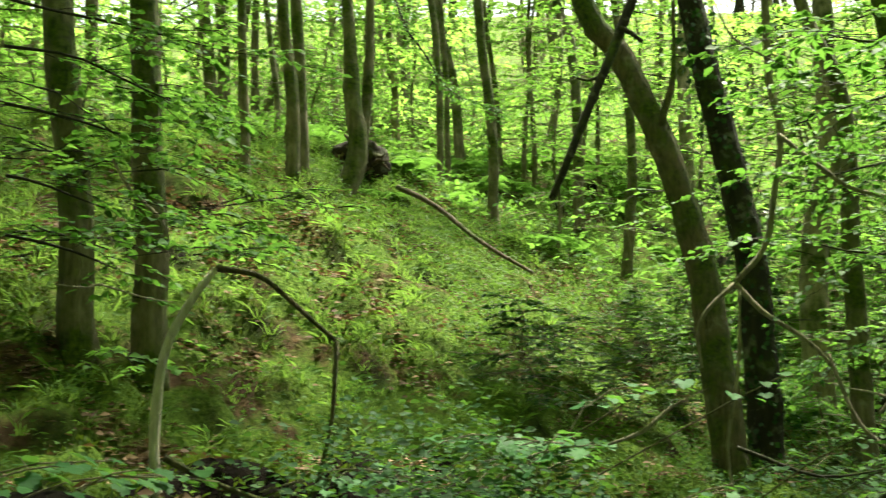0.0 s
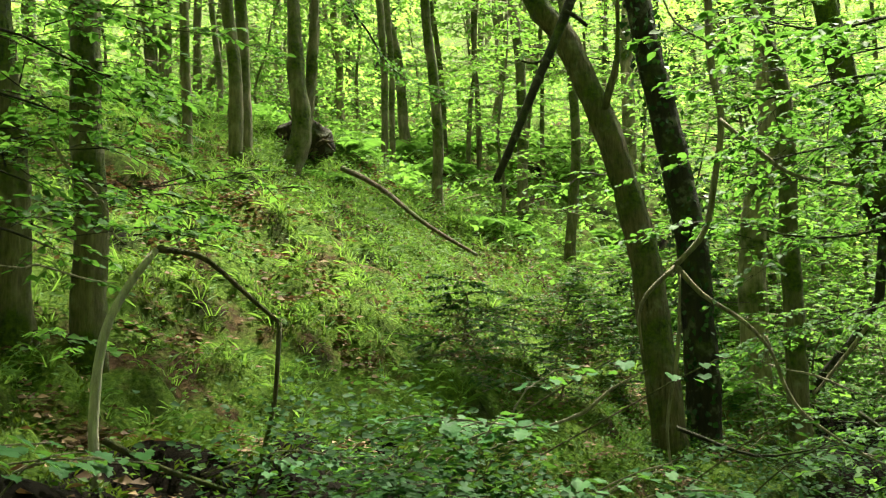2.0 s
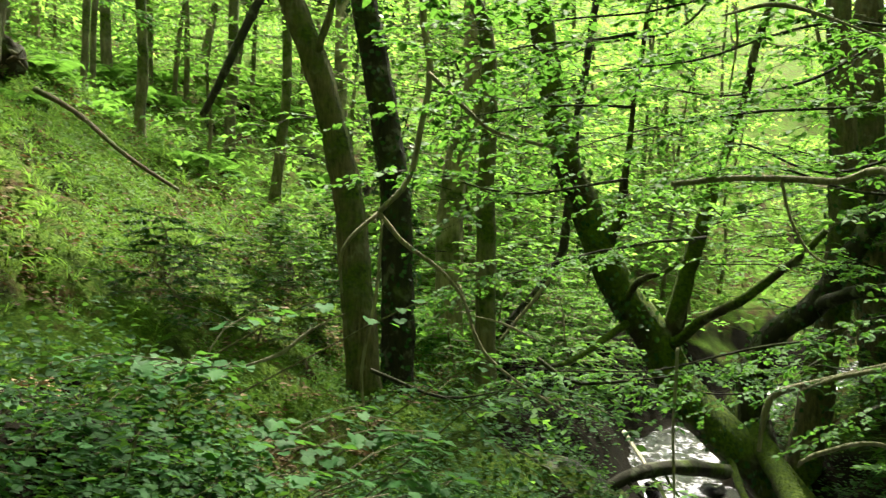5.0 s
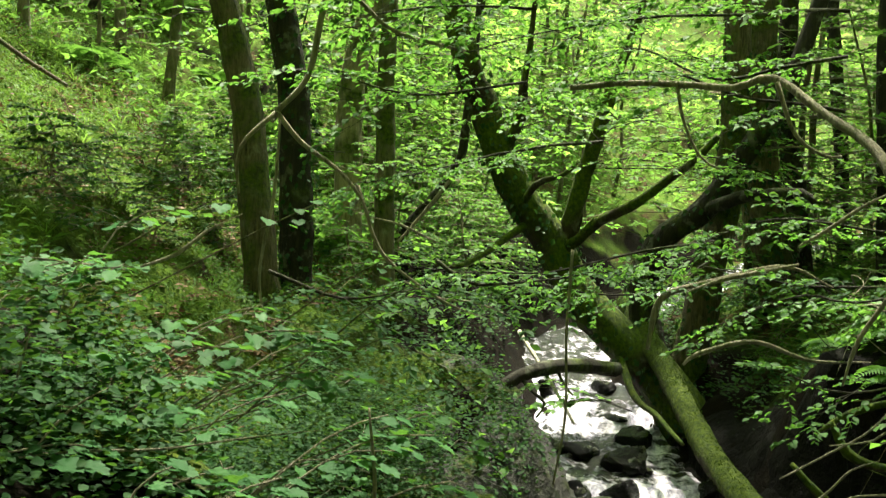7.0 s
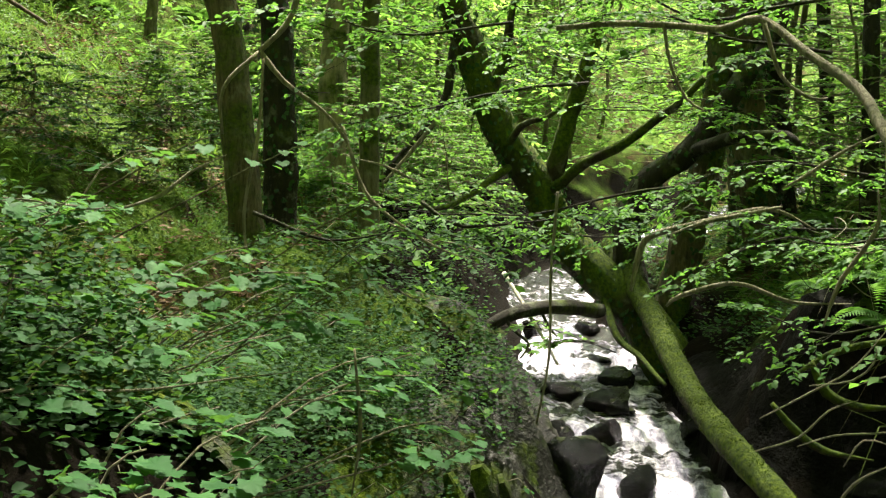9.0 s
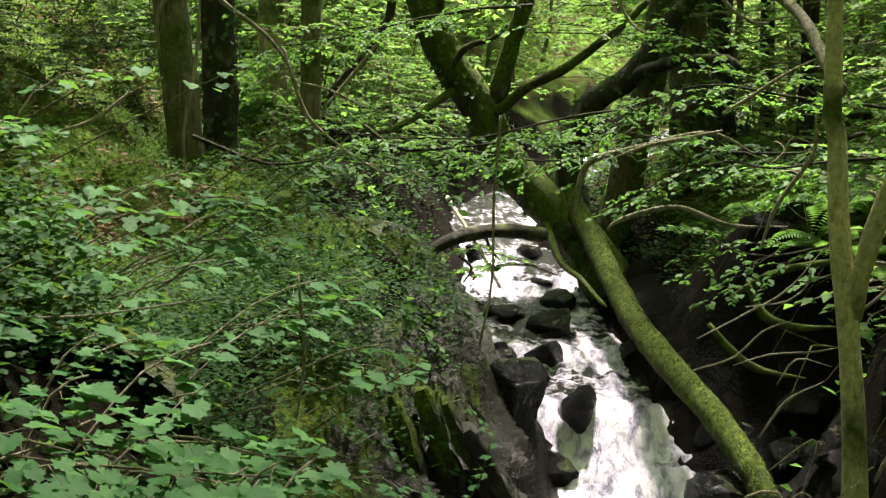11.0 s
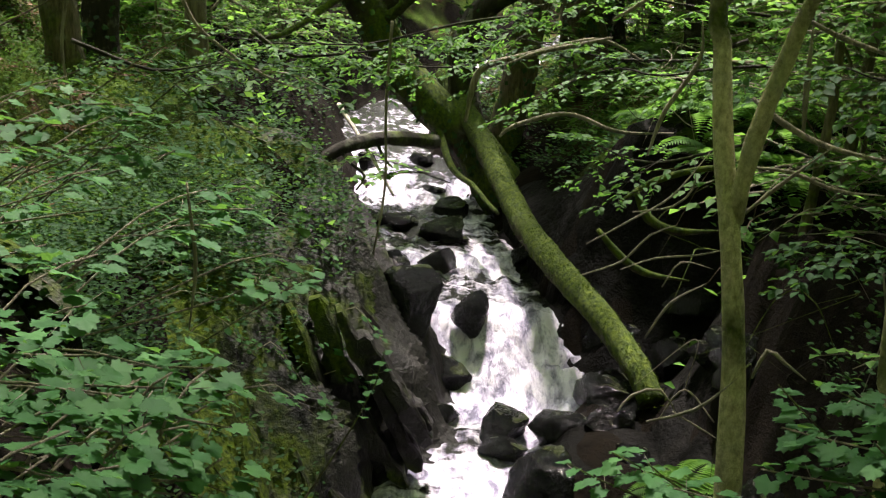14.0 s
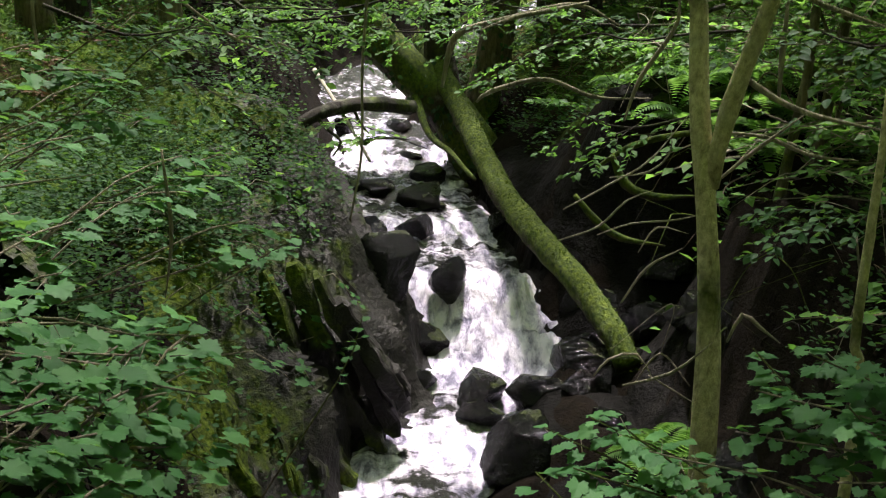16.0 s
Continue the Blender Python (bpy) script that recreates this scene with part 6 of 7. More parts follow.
leafy_shrub("low shrub with round green leaves below the sapling", [([(3.47, 1.71, 0.68), (2.88, 2.24, 2.05), (2.40, 2.69, 2.39)], 0.007),
            ([(3.51, 1.58, 0.87), (2.96, 2.13, 2.15), (2.51, 2.58, 2.45)], 0.007),
            ([(3.54, 2.12, 0.54), (2.98, 2.29, 2.05), (2.53, 2.42, 2.47)], 0.007),
            ([(2.92, 1.68, 0.44), (2.55, 2.16, 1.89), (2.25, 2.55, 2.31)], 0.007),
            ([(3.64, 1.74, 0.93), (2.92, 2.14, 2.05), (2.34, 2.46, 2.34)], 0.007),
            ([(3.74, 1.41, 1.56), (3.07, 1.89, 2.28), (2.52, 2.28, 2.44)], 0.007)], 0.075, 26, "lime_shrub")
leafy_shrub("low shrub with round green leaves below the sapling", [([(3.62, 1.20, 1.57), (3.25, 1.67, 2.60), (2.95, 2.06, 2.81)], 0.006),
            ([(3.94, 1.67, 1.65), (3.43, 1.83, 2.53), (3.01, 1.97, 2.79)], 0.006),
            ([(3.75, 1.48, 1.49), (3.33, 1.67, 2.58), (2.98, 1.83, 2.84)], 0.006)], 0.075, 26, "lime_shrub")

leafy_shrub("thin lime shoot holding a few broad leaves above the bank", [([(-0.04, 4.93, 3.25), (0.16, 4.78, 3.64), (0.41, 4.58, 3.76)], 0.006)], 0.08, 7, "lime_shrub")
leafy_shrub("thin lime shoot holding a few broad leaves above the bank", [([(0.18, 5.01, 3.21), (0.38, 4.86, 3.58), (0.63, 4.66, 3.70)], 0.006)], 0.08, 6, "lime_shrub")
leafy_shrub("thin lime shoot holding a few broad leaves above the bank", [([(0.45, 5.27, 3.19), (0.65, 5.12, 3.87), (0.90, 4.92, 3.99)], 0.006)], 0.085, 7, "lime_shrub")
leafy_shrub("thin lime shoot holding a few broad leaves above the bank", [([(0.68, 5.22, 3.12), (0.88, 5.07, 3.92), (1.13, 4.87, 4.04)], 0.006)], 0.09, 5, "lime_shrub")
leafy_shrub("thin lime shoot holding a few broad leaves above the bank", [([(1.15, 5.30, 3.01), (1.35, 5.15, 3.91), (1.60, 4.95, 4.03)], 0.006)], 0.085, 7, "lime_shrub")
leafy_shrub("thin lime shoot holding a few broad leaves above the bank", [([(1.55, 5.37, 2.35), (1.75, 5.22, 3.62), (2.00, 5.02, 3.74)], 0.006)], 0.08, 6, "lime_shrub")
leafy_shrub("thin lime shoot holding a few broad leaves above the bank", [([(0.88, 5.38, 3.09), (1.08, 5.23, 3.42), (1.33, 5.03, 3.54)], 0.006)], 0.08, 9, "lime_shrub")
leafy_shrub("thin lime shoot holding a few broad leaves above the bank", [([(1.64, 5.55, 2.12), (1.84, 5.40, 3.23), (2.09, 5.20, 3.35)], 0.006)], 0.08, 8, "lime_shrub")
leafy_shrub("thin lime shoot holding a few broad leaves above the bank", [([(1.83, 5.68, 1.93), (2.03, 5.53, 3.46), (2.28, 5.33, 3.58)], 0.006)], 0.07, 8, "lime_shrub")
leafy_shrub("thin lime shoot holding a few broad leaves above the bank", [([(1.39, 6.06, 2.57), (1.59, 5.91, 3.49), (1.84, 5.71, 3.61)], 0.006)], 0.07, 7, "lime_shrub")

leafy_shrub("bramble spray with small toothed leaves over the slate", [([(2.94, 7.50, 2.29), (3.17, 7.44, 2.38), (3.39, 7.38, 2.30)], 0.004)], 0.05, 15, "bramble_spray")
leafy_shrub("bramble spray with small toothed leaves over the slate", [([(3.28, 7.47, 2.20), (3.51, 7.41, 2.29), (3.73, 7.35, 2.17)], 0.004)], 0.05, 15, "bramble_spray")
leafy_shrub("bramble spray with small toothed leaves over the slate", [([(3.42, 7.22, 2.07), (3.65, 7.16, 2.16), (3.87, 7.10, 1.92)], 0.004)], 0.05, 15, "bramble_spray")
leafy_shrub("bramble spray with small toothed leaves over the slate", [([(2.71, 6.68, 1.97), (2.94, 6.62, 2.06), (3.16, 6.56, 2.00)], 0.004)], 0.05, 15, "bramble_spray")
leafy_shrub("bramble spray with small toothed leaves over the slate", [([(3.60, 6.81, 1.60), (3.83, 6.75, 1.69), (4.05, 6.69, 1.40)], 0.004)], 0.05, 15, "bramble_spray")
leafy_shrub("bramble spray with small toothed leaves over the slate", [([(3.07, 6.50, 1.56), (3.30, 6.44, 1.65), (3.52, 6.38, 1.51)], 0.004)], 0.05, 15, "bramble_spray")
leafy_shrub("bramble spray with small toothed leaves over the slate", [([(2.60, 6.13, 1.67), (2.83, 6.07, 1.76), (3.05, 6.01, 1.44)], 0.004)], 0.05, 15, "bramble_spray")
leafy_shrub("bramble spray with small toothed leaves over the slate", [([(3.20, 6.35, 1.31), (3.43, 6.29, 1.40), (3.65, 6.23, 1.26)], 0.004)], 0.05, 15, "bramble_spray")
leafy_shrub("bramble spray with small toothed leaves over the slate", [([(2.83, 6.08, 1.41), (3.06, 6.02, 1.50), (3.28, 5.96, 1.14)], 0.004)], 0.05, 15, "bramble_spray")
leafy_shrub("bramble spray with small toothed leaves over the slate", [([(2.06, 6.28, 2.03), (2.29, 6.22, 2.12), (2.51, 6.16, 2.06)], 0.004)], 0.05, 15, "bramble_spray")
leafy_shrub("bramble spray with small toothed leaves over the slate", [([(2.20, 6.09, 1.92), (2.43, 6.03, 2.01), (2.65, 5.97, 1.79)], 0.004)], 0.05, 15, "bramble_spray")
leafy_shrub("bramble spray with small toothed leaves over the slate", [([(2.41, 6.78, 2.10), (2.64, 6.72, 2.22), (2.86, 6.66, 2.17)], 0.004)], 0.05, 15, "bramble_spray")
leafy_shrub("bramble spray with small toothed leaves over the slate", [([(2.01, 6.59, 2.16), (2.24, 6.53, 2.25), (2.46, 6.47, 2.18)], 0.004)], 0.05, 15, "bramble_spray")
leafy_shrub("bramble spray with small toothed leaves over the slate", [([(1.97, 6.98, 2.26), (2.20, 6.92, 2.40), (2.42, 6.86, 2.35)], 0.004)], 0.05, 15, "bramble_spray")

# leafy boughs
leafy_bough([(4.53, 4.66, 5.60), (3.85, 5.24, 5.66), (3.32, 5.59, 5.51), (2.58, 5.97, 5.32)], 0.012, "overhanging bough with layered bright green leaves", LEAF_BOUGH, 0.16, 0.90, 0.075, BARK_DARK)
leafy_bough([(5.23, 5.38, 5.41), (4.45, 6.04, 5.42), (3.84, 6.44, 5.27), (3.16, 6.80, 5.13)], 0.014, "overhanging bough with layered bright green leaves", LEAF_BOUGH, 0.16, 0.90, 0.075, BARK_DARK)
leafy_bough([(4.18, 4.30, 5.76), (3.43, 4.92, 5.78), (2.79, 5.31, 5.68), (2.23, 5.57, 5.55)], 0.011, "overhanging bough with layered bright green leaves", LEAF_BOUGH, 0.16, 0.90, 0.075, BARK_DARK)
leafy_bough([(4.88, 5.02, 4.71), (4.42, 5.43, 4.82), (4.02, 5.73, 4.93), (3.68, 5.96, 4.86)], 0.013, "overhanging bough with layered bright green leaves", LEAF_BOUGH, 0.16, 0.90, 0.075, BARK_DARK)
leafy_bough([(5.92, 6.10, 6.29), (5.20, 6.72, 5.85), (4.70, 7.08, 5.70), (4.16, 7.41, 5.80)], 0.016, "overhanging bough with layered bright green leaves", LEAF_BOUGH, 0.16, 0.90, 0.075, BARK_DARK)
leafy_bough([(6.97, 7.17, 5.49), (6.13, 7.90, 5.33), (5.54, 8.33, 5.54), (4.91, 8.71, 5.18)], 0.018, "overhanging bough with layered bright green leaves", LEAF_BOUGH, 0.16, 0.90, 0.075, BARK_DARK)
leafy_bough([(5.24, 7.92, 7.03), (4.85, 8.17, 6.46), (4.21, 8.52, 6.31), (3.53, 8.82, 6.06)], 0.018, "overhanging bough with layered bright green leaves", LEAF_BOUGH, 0.16, 0.90, 0.075, BARK_DARK)
leafy_bough([(5.88, 9.30, 4.79), (5.16, 9.71, 4.67), (4.40, 10.08, 4.48), (3.61, 10.39, 4.28)], 0.020, "overhanging bough with layered bright green leaves", LEAF_BOUGH, 0.16, 0.90, 0.075, BARK_DARK)
leafy_bough([(5.87, 7.47, 3.86), (5.30, 7.89, 3.73), (4.47, 8.39, 3.49), (3.66, 8.77, 3.53)], 0.015, "overhanging bough with layered bright green leaves", LEAF_BOUGH, 0.17, 0.80, 0.075, BARK_DARK)
leafy_bough([(6.13, 5.14, 3.95), (5.38, 5.92, 4.06), (4.94, 6.29, 3.88)], 0.013, "overhanging bough with layered bright green leaves", LEAF_BOUGH, 0.17, 0.80, 0.075, BARK_DARK)
leafy_bough([(6.49, 8.25, 3.68), (6.21, 8.47, 3.45), (5.64, 8.85, 3.31), (5.08, 9.19, 3.39)], 0.016, "overhanging bough with layered bright green leaves", LEAF_BOUGH, 0.17, 0.80, 0.075, BARK_DARK)
leafy_bough([(6.53, 5.44, 3.59), (6.03, 6.00, 3.46), (5.74, 6.27, 3.52), (5.44, 6.53, 3.32)], 0.013, "overhanging bough with layered bright green leaves", LEAF_BOUGH, 0.17, 0.80, 0.075, BARK_DARK)
leafy_bough([(5.78, 4.78, 3.14), (5.34, 5.26, 2.97), (5.03, 5.56, 3.04)], 0.012, "overhanging bough with layered bright green leaves", LEAF_BOUGH, 0.17, 0.80, 0.075, BARK_DARK)
leafy_bough([(2.87, 5.27, 5.56), (2.33, 5.53, 5.44), (1.92, 5.68, 5.35)], 0.010, "overhanging bough with layered bright green leaves", LEAF_BOUGH, 0.17, 0.80, 0.075, BARK_DARK)
leafy_bough([(3.09, 5.72, 5.24), (2.51, 5.99, 5.26), (2.13, 6.14, 5.19)], 0.010, "overhanging bough with layered bright green leaves", LEAF_BOUGH, 0.17, 0.80, 0.075, BARK_DARK)
leafy_bough([(3.31, 6.17, 4.87), (2.60, 6.50, 4.81), (2.06, 6.69, 4.90)], 0.011, "overhanging bough with layered bright green leaves", LEAF_BOUGH, 0.17, 0.80, 0.075, BARK_DARK)
leafy_bough([(2.31, 4.44, 5.54), (2.00, 4.58, 5.50), (1.64, 4.72, 5.60)], 0.008, "overhanging bough with layered bright green leaves", LEAF_BOUGH, 0.17, 0.80, 0.075, BARK_DARK)
leafy_bough([(-2.12, 5.07, 5.61), (-1.77, 5.21, 5.57), (-1.36, 5.33, 5.44)], 0.009, "overhanging bough with layered bright green leaves", LEAF_BOUGH, 0.17, 0.80, 0.075, BARK_DARK)
leafy_bough([(-2.30, 5.54, 5.45), (-1.92, 5.69, 5.38), (-1.61, 5.78, 5.26)], 0.010, "overhanging bough with layered bright green leaves", LEAF_BOUGH, 0.17, 0.80, 0.075, BARK_DARK)
leafy_bough([(-2.09, 5.09, 4.98), (-1.89, 5.17, 4.95), (-1.62, 5.26, 4.91)], 0.009, "overhanging bough with layered bright green leaves", LEAF_BOUGH, 0.17, 0.80, 0.075, BARK_DARK)
leafy_bough([(-2.52, 5.99, 6.19), (-1.98, 6.19, 6.10), (-1.36, 6.36, 5.99)], 0.011, "overhanging bough with layered bright green leaves", LEAF_BOUGH, 0.17, 0.80, 0.075, BARK_DARK)
leafy_bough([(-1.89, 4.63, 4.63), (-1.62, 4.73, 4.59), (-1.42, 4.79, 4.55)], 0.008, "overhanging bough with layered bright green leaves", LEAF_BOUGH, 0.17, 0.80, 0.075, BARK_DARK)
leafy_bough([(-0.90, 15.97, 10.20), (-0.54, 15.99, 9.32), (0.15, 16.00, 8.36), (0.66, 15.99, 8.19)], 0.027, "overhanging bough with layered bright green leaves", LEAF_BOUGH, 0.17, 0.80, 0.075, BARK_DARK)
leafy_bough([(5.68, 3.16, 2.80), (5.41, 3.60, 2.70), (5.29, 3.77, 2.64)], 0.016, "overhanging bough with layered dark green leaves", LEAF_BRAMBLE, 0.20, 0.80, 0.085, BARK_DARK)
leafy_bough([(7.56, 6.55, 3.72), (7.24, 6.89, 3.55), (6.71, 7.42, 3.55), (6.12, 7.91, 3.61)], 0.023, "overhanging bough with layered dark green leaves", LEAF_BRAMBLE, 0.20, 0.80, 0.085, BARK_DARK)
leafy_bough([(3.83, 8.69, 3.60), (4.18, 8.53, 3.38), (4.68, 8.26, 3.46), (5.10, 8.02, 3.58)], 0.022, "overhanging bough with layered dark green leaves", LEAF_BRAMBLE, 0.20, 0.80, 0.085, BARK_DARK)
leafy_bough([(1.81, 6.76, 3.60), (2.28, 6.62, 3.44), (2.76, 6.43, 3.50)], 0.016, "overhanging bough with layered dark green leaves", LEAF_BRAMBLE, 0.20, 0.80, 0.085, BARK_DARK)
leafy_bough([(5.17, 3.04, 3.79), (4.99, 3.34, 3.68), (4.86, 3.52, 3.72)], 0.014, "overhanging bough with layered dark green leaves", LEAF_BRAMBLE, 0.20, 0.80, 0.085, BARK_DARK)
root_plate(-1.28, 16.45, 7.42, 0.50, "dark upturned root plate of a toppled tree")
FERN_SPOTS = [(5.05, 4.54), (-0.15, 22.50), (0.33, 22.60), (0.66, 21.54), (-0.57, 22.74), (0.16, 17.25), (1.42, 21.05), (2.01, 22.56), (-0.58, 17.49), (-0.93, 15.77), (0.73, 23.89), (7.48, 6.09), (7.50, 6.39), (7.77, 6.05), (7.86, 5.76), (7.51, 6.61), (7.36, 5.84), (7.85, 5.44), (7.59, 7.11), (7.86, 7.84), (7.85, 6.27), (7.24, 6.46), (7.55, 4.90)]


# ---- foliage ----
def spread(kind, places, label, category, group):
    """Put a built plant and its copies at (x, y, turn, size)."""
    tagged(kind, label, category, group)
    for k, (x, y, turn, size) in enumerate(places):
        if k:
            set_at(kind, x, y, turn, size)
        else:
            first = (x, y, turn, size)
    if places:
        x, y, turn, size = first
        kind.location, kind.rotation_euler, kind.scale = (x, y, land(x, y)), (0, 0, turn), (size, size, size)


def off_stream(s, w):
    return abs(w - float(np.interp(s, MID_S, MID_W))) - float(np.interp(s, HALF_S, HALF_W))


def scatter(rng, count, s_range, w_range, keep, size=(0.8, 1.25)):
    out = []
    while len(out) < count:
        s, w = rng.uniform(*s_range), rng.uniform(*w_range)
        if keep(s, w):
            x, y = world_xy(s, w)
            out.append((x, y, rng.uniform(0, 6.28), rng.uniform(*size)))
    return out


def open_slope(s, w):
    """The bare mossy slope that lies open beneath the trees."""
    return -11.5 < w < -2.0 and s < 13.5


rng = np.random.default_rng(11)
# slim understorey trees with visible twigs, behind the open slope and round the bend
kinds = [sapling_kind(100 + k, 4.0 + 0.7 * k, 1.9, 26, 0.10) for k in range(4)]
spots = scatter(rng, 26, (6, 26), (-20, -3), lambda s, w: not open_slope(s, w) and off_stream(s, w) > 1.5 and s - w > 19)
spots += scatter(rng, 30, (13, 27), (-6, 7), lambda s, w: off_stream(s, w) > 0.9)
spots += scatter(rng, 12, (8, 17), (2.6, 6.5), lambda s, w: True)
for k, kind in enumerate(kinds):
    spread(kind, spots[k::4], "slim understorey tree with flat layers of bright green leaves", "tree", "understorey trees")
bush = sapling_kind(140, 1.7, 1.0, 22, 0.075, 0.1, 0.2, LEAF_MID, 4, 9, name="bush")
spots = scatter(rng, 22, (12.5, 20), (-5.5, -1), lambda s, w: 0.3 < off_stream(s, w) < 3.2, (0.6, 1.1))
spots += scatter(rng, 9, (11, 17), (1, 6), lambda s, w: 0.6 < off_stream(s, w) < 4.0, (0.5, 1.0))
# the first six, mostly out of view, are added to shade the hollow
spots += [(*world_xy(s, w), 1.3 * s, k) for s, w, k in ((5.2, 3.3, 1.3), (6.6, 3.2, 1.2), (4.2, 2.8, 1.0), (7.6, 3.5, 1.4), (8.8, 3.2, 1.1), (6.0, 4.4, 1.5), (9.6, 3.6, 0.9), (10.6, 3.2, 0.8), (11.4, 4.2, 1.0), (8.2, 4.8, 1.2), (10.0, 5.2, 1.1))]
spread(bush, spots, "low leafy bush on the stream bank", "bush", "bushes")
bramble = sapling_kind(141, 0.9, 0.65, 26, 0.06, 0.05, 0.3, LEAF_BRAMBLE, 4, 10, name="bramble_bush")
spots = [(x, y, 1.7 * k, 0.75 + 0.12 * (k % 4)) for k, (x, y) in enumerate([(1.3, 10.79), (2.19, 13.48), (2.65, 13.34), (3.5, 14.81), (1.65, 10.53), (2.72, 12.4), (3.57, 13.9), (0.83, 9.97)])]
spread(bramble, spots, "dark low bramble mound at the foot of the slope", "bush", "bramble mounds")
# leafy young trees farther off
kinds = [sapling_kind(120 + k, 5.5 + 1.2 * k, 2.4, 34, 0.13, 0.08, 0.1, LEAF_HIGH, 5, 11, twigs=False, name="young_tree") for k in range(4)]
spots = scatter(rng, 62, (4, 50), (-40, -6), lambda s, w: s * s + w * w > 20 ** 2 and off_stream(s, w) > 3)
spots += scatter(rng, 50, (17, 50), (-6, 32), lambda s, w: off_stream(s, w) > 1.5)
for k, kind in enumerate(kinds):
    spread(kind, spots[k::4], "leafy young tree in bright green leaf", "tree", "young trees")

# tall trees of the wood beyond
tall = []
for k in range(4):
    lean = rng.normal(0, 0.5, 2)
    tall.append(woodland_tree([(0, 0, 0), (lean[0] * 0.3, lean[1] * 0.3, 2.5), (lean[0], lean[1], 6)], 0.17 + 0.03 * k, 0.13, "tall woodland tree in full green leaf",
                              [BARK, BARK_PALE, BARK, BARK_DARK][k], 13 + k, 1.5, 8, (), 0, 0.4, 0.0, 0.17))
def sunny(s, w):
    """The glade behind the bend, which the sun reaches."""
    x, y = world_xy(s, w)
    return -0.2 < x / max(y, 0.1) < 0.42 and math.hypot(x, y) < 38


spots = scatter(rng, 46, (12, 80), (-64, 48), lambda s, w: s * s + w * w > 28 ** 2 and off_stream(s, w) > 2 and not sunny(s, w))
far_rng = np.random.default_rng(77)
spots += scatter(far_rng, 18, (22, 55), (-40, 4), lambda s, w: s * s + w * w > 39 ** 2 and -0.25 < world_xy(s, w)[0] / world_xy(s, w)[1] < 0.45)
spots += scatter(rng, 14, (17, 34), (0, 16), lambda s, w: off_stream(s, w) > 2)
# unseen trees behind and beside the standpoint, added to block light from there
spots += scatter(rng, 18, (-26, 4), (-24, 24), lambda s, w: s * s + w * w > 12 ** 2)
for k, kind in enumerate(tall):
    spread(kind, spots[k::4], "tall woodland tree in full green leaf", "tree", "woodland trees")

# unseen broad-crowned trees, added so their boughs shade the standpoint and banks
broad = woodland_tree([(0, 0, 0), (0.1, 0.1, 3), (0.3, 0.2, 6)], 0.26, 0.2, "unseen broad-crowned tree added to shade the stream banks", BARK, 13, 2.6, 10, (), 0, 0.5, 0.1, 0.28, "shade_tree")
spots = [(*world_xy(s, w), turn, 1.0) for s, w, turn in ((-3.2, -2.5, 0), (-3.0, 3.5, 1), (1.0, -6.5, 3.3), (10.5, 9.8, 5.2), (4.5, -11.0, 0.6), (14.5, 11.5, 2.8), (-7.5, 0.5, 4.5), (3.4, 4.0, 3.9), (-1.6, -1.3, 2.0), (-1.4, 1.6, 4.0), (0.5, 7.0, 0.2), (3.6, -6.9, 2.6))]
spread(broad, spots, "unseen broad-crowned tree added to shade the stream banks", "tree", "woodland trees")

# ferns
fern_kinds = [fern_kind(200 + k, 9, 0.75) for k in range(3)]
spots = scatter(rng, 60, (11, 24), (-16, -4), lambda s, w: not open_slope(s, w) and s - w > 18)
spots += scatter(rng, 46, (10.0, 17), (2.0, 7), lambda s, w: off_stream(s, w) > 0.9, (0.6, 1.1))
spots += [(x, y, rng.uniform(0, 6.28), rng.uniform(0.7, 1.1)) for x, y in FERN_SPOTS]
for k, kind in enumerate(fern_kinds):
    spread(kind, spots[k::3], "arching green woodland fern", "fern", "ferns")


def cover(name, label, category, count, s_range, w_range, keep, mat, length, width, up, shape=(LEAF_KITE, LEAF_KITE_F), lift=(0.0, 0.0), seed=0, clump=0.0):
    """Small plants or fallen leaves over the ground, too many to count."""
    r = np.random.default_rng(seed)
    P, D, N, L = [], [], [], []
    while len(P) < count:
        s, w = r.uniform(*s_range), r.uniform(*w_range)
        x, y = world_xy(s, w)
        if not keep(s, w) or (clump and noise.noise(Vector((x * 0.9, y * 0.9, seed))) < r.uniform(-clump, clump)):
            continue
        k = 1 if not clump else 3
        for _ in range(k):
            xx, yy = x + r.normal(0, 0.07), y + r.normal(0, 0.07)
            P.append((xx, yy, land(xx, yy) + r.uniform(*lift)))
            th = r.uniform(0, 6.28)
            D.append((math.cos(th), math.sin(th), up * r.uniform(0.3, 1.6)))
            N.append((r.normal(0, 0.45), r.normal(0, 0.45), 1))
            L.append(r.uniform(*length))
    L = np.array(L)
    tagged(new(name, leaves(name, np.array(P), np.array(D), np.array(N), L, L * width, mat, *shape)), label, category, kind="stuff")


LEAF_BLADE = np.array([(0, 0.5, 0), (0, -0.5, 0), (0.5, 0.4, 0.0), (0.5, -0.4, 0.0), (0.82, 0.2, -0.16), (1.0, 0, -0.40)])
LEAF_BLADE_F = [(0, 1, 3), (0, 3, 2), (2, 3, 4), (4, 3, 5)]


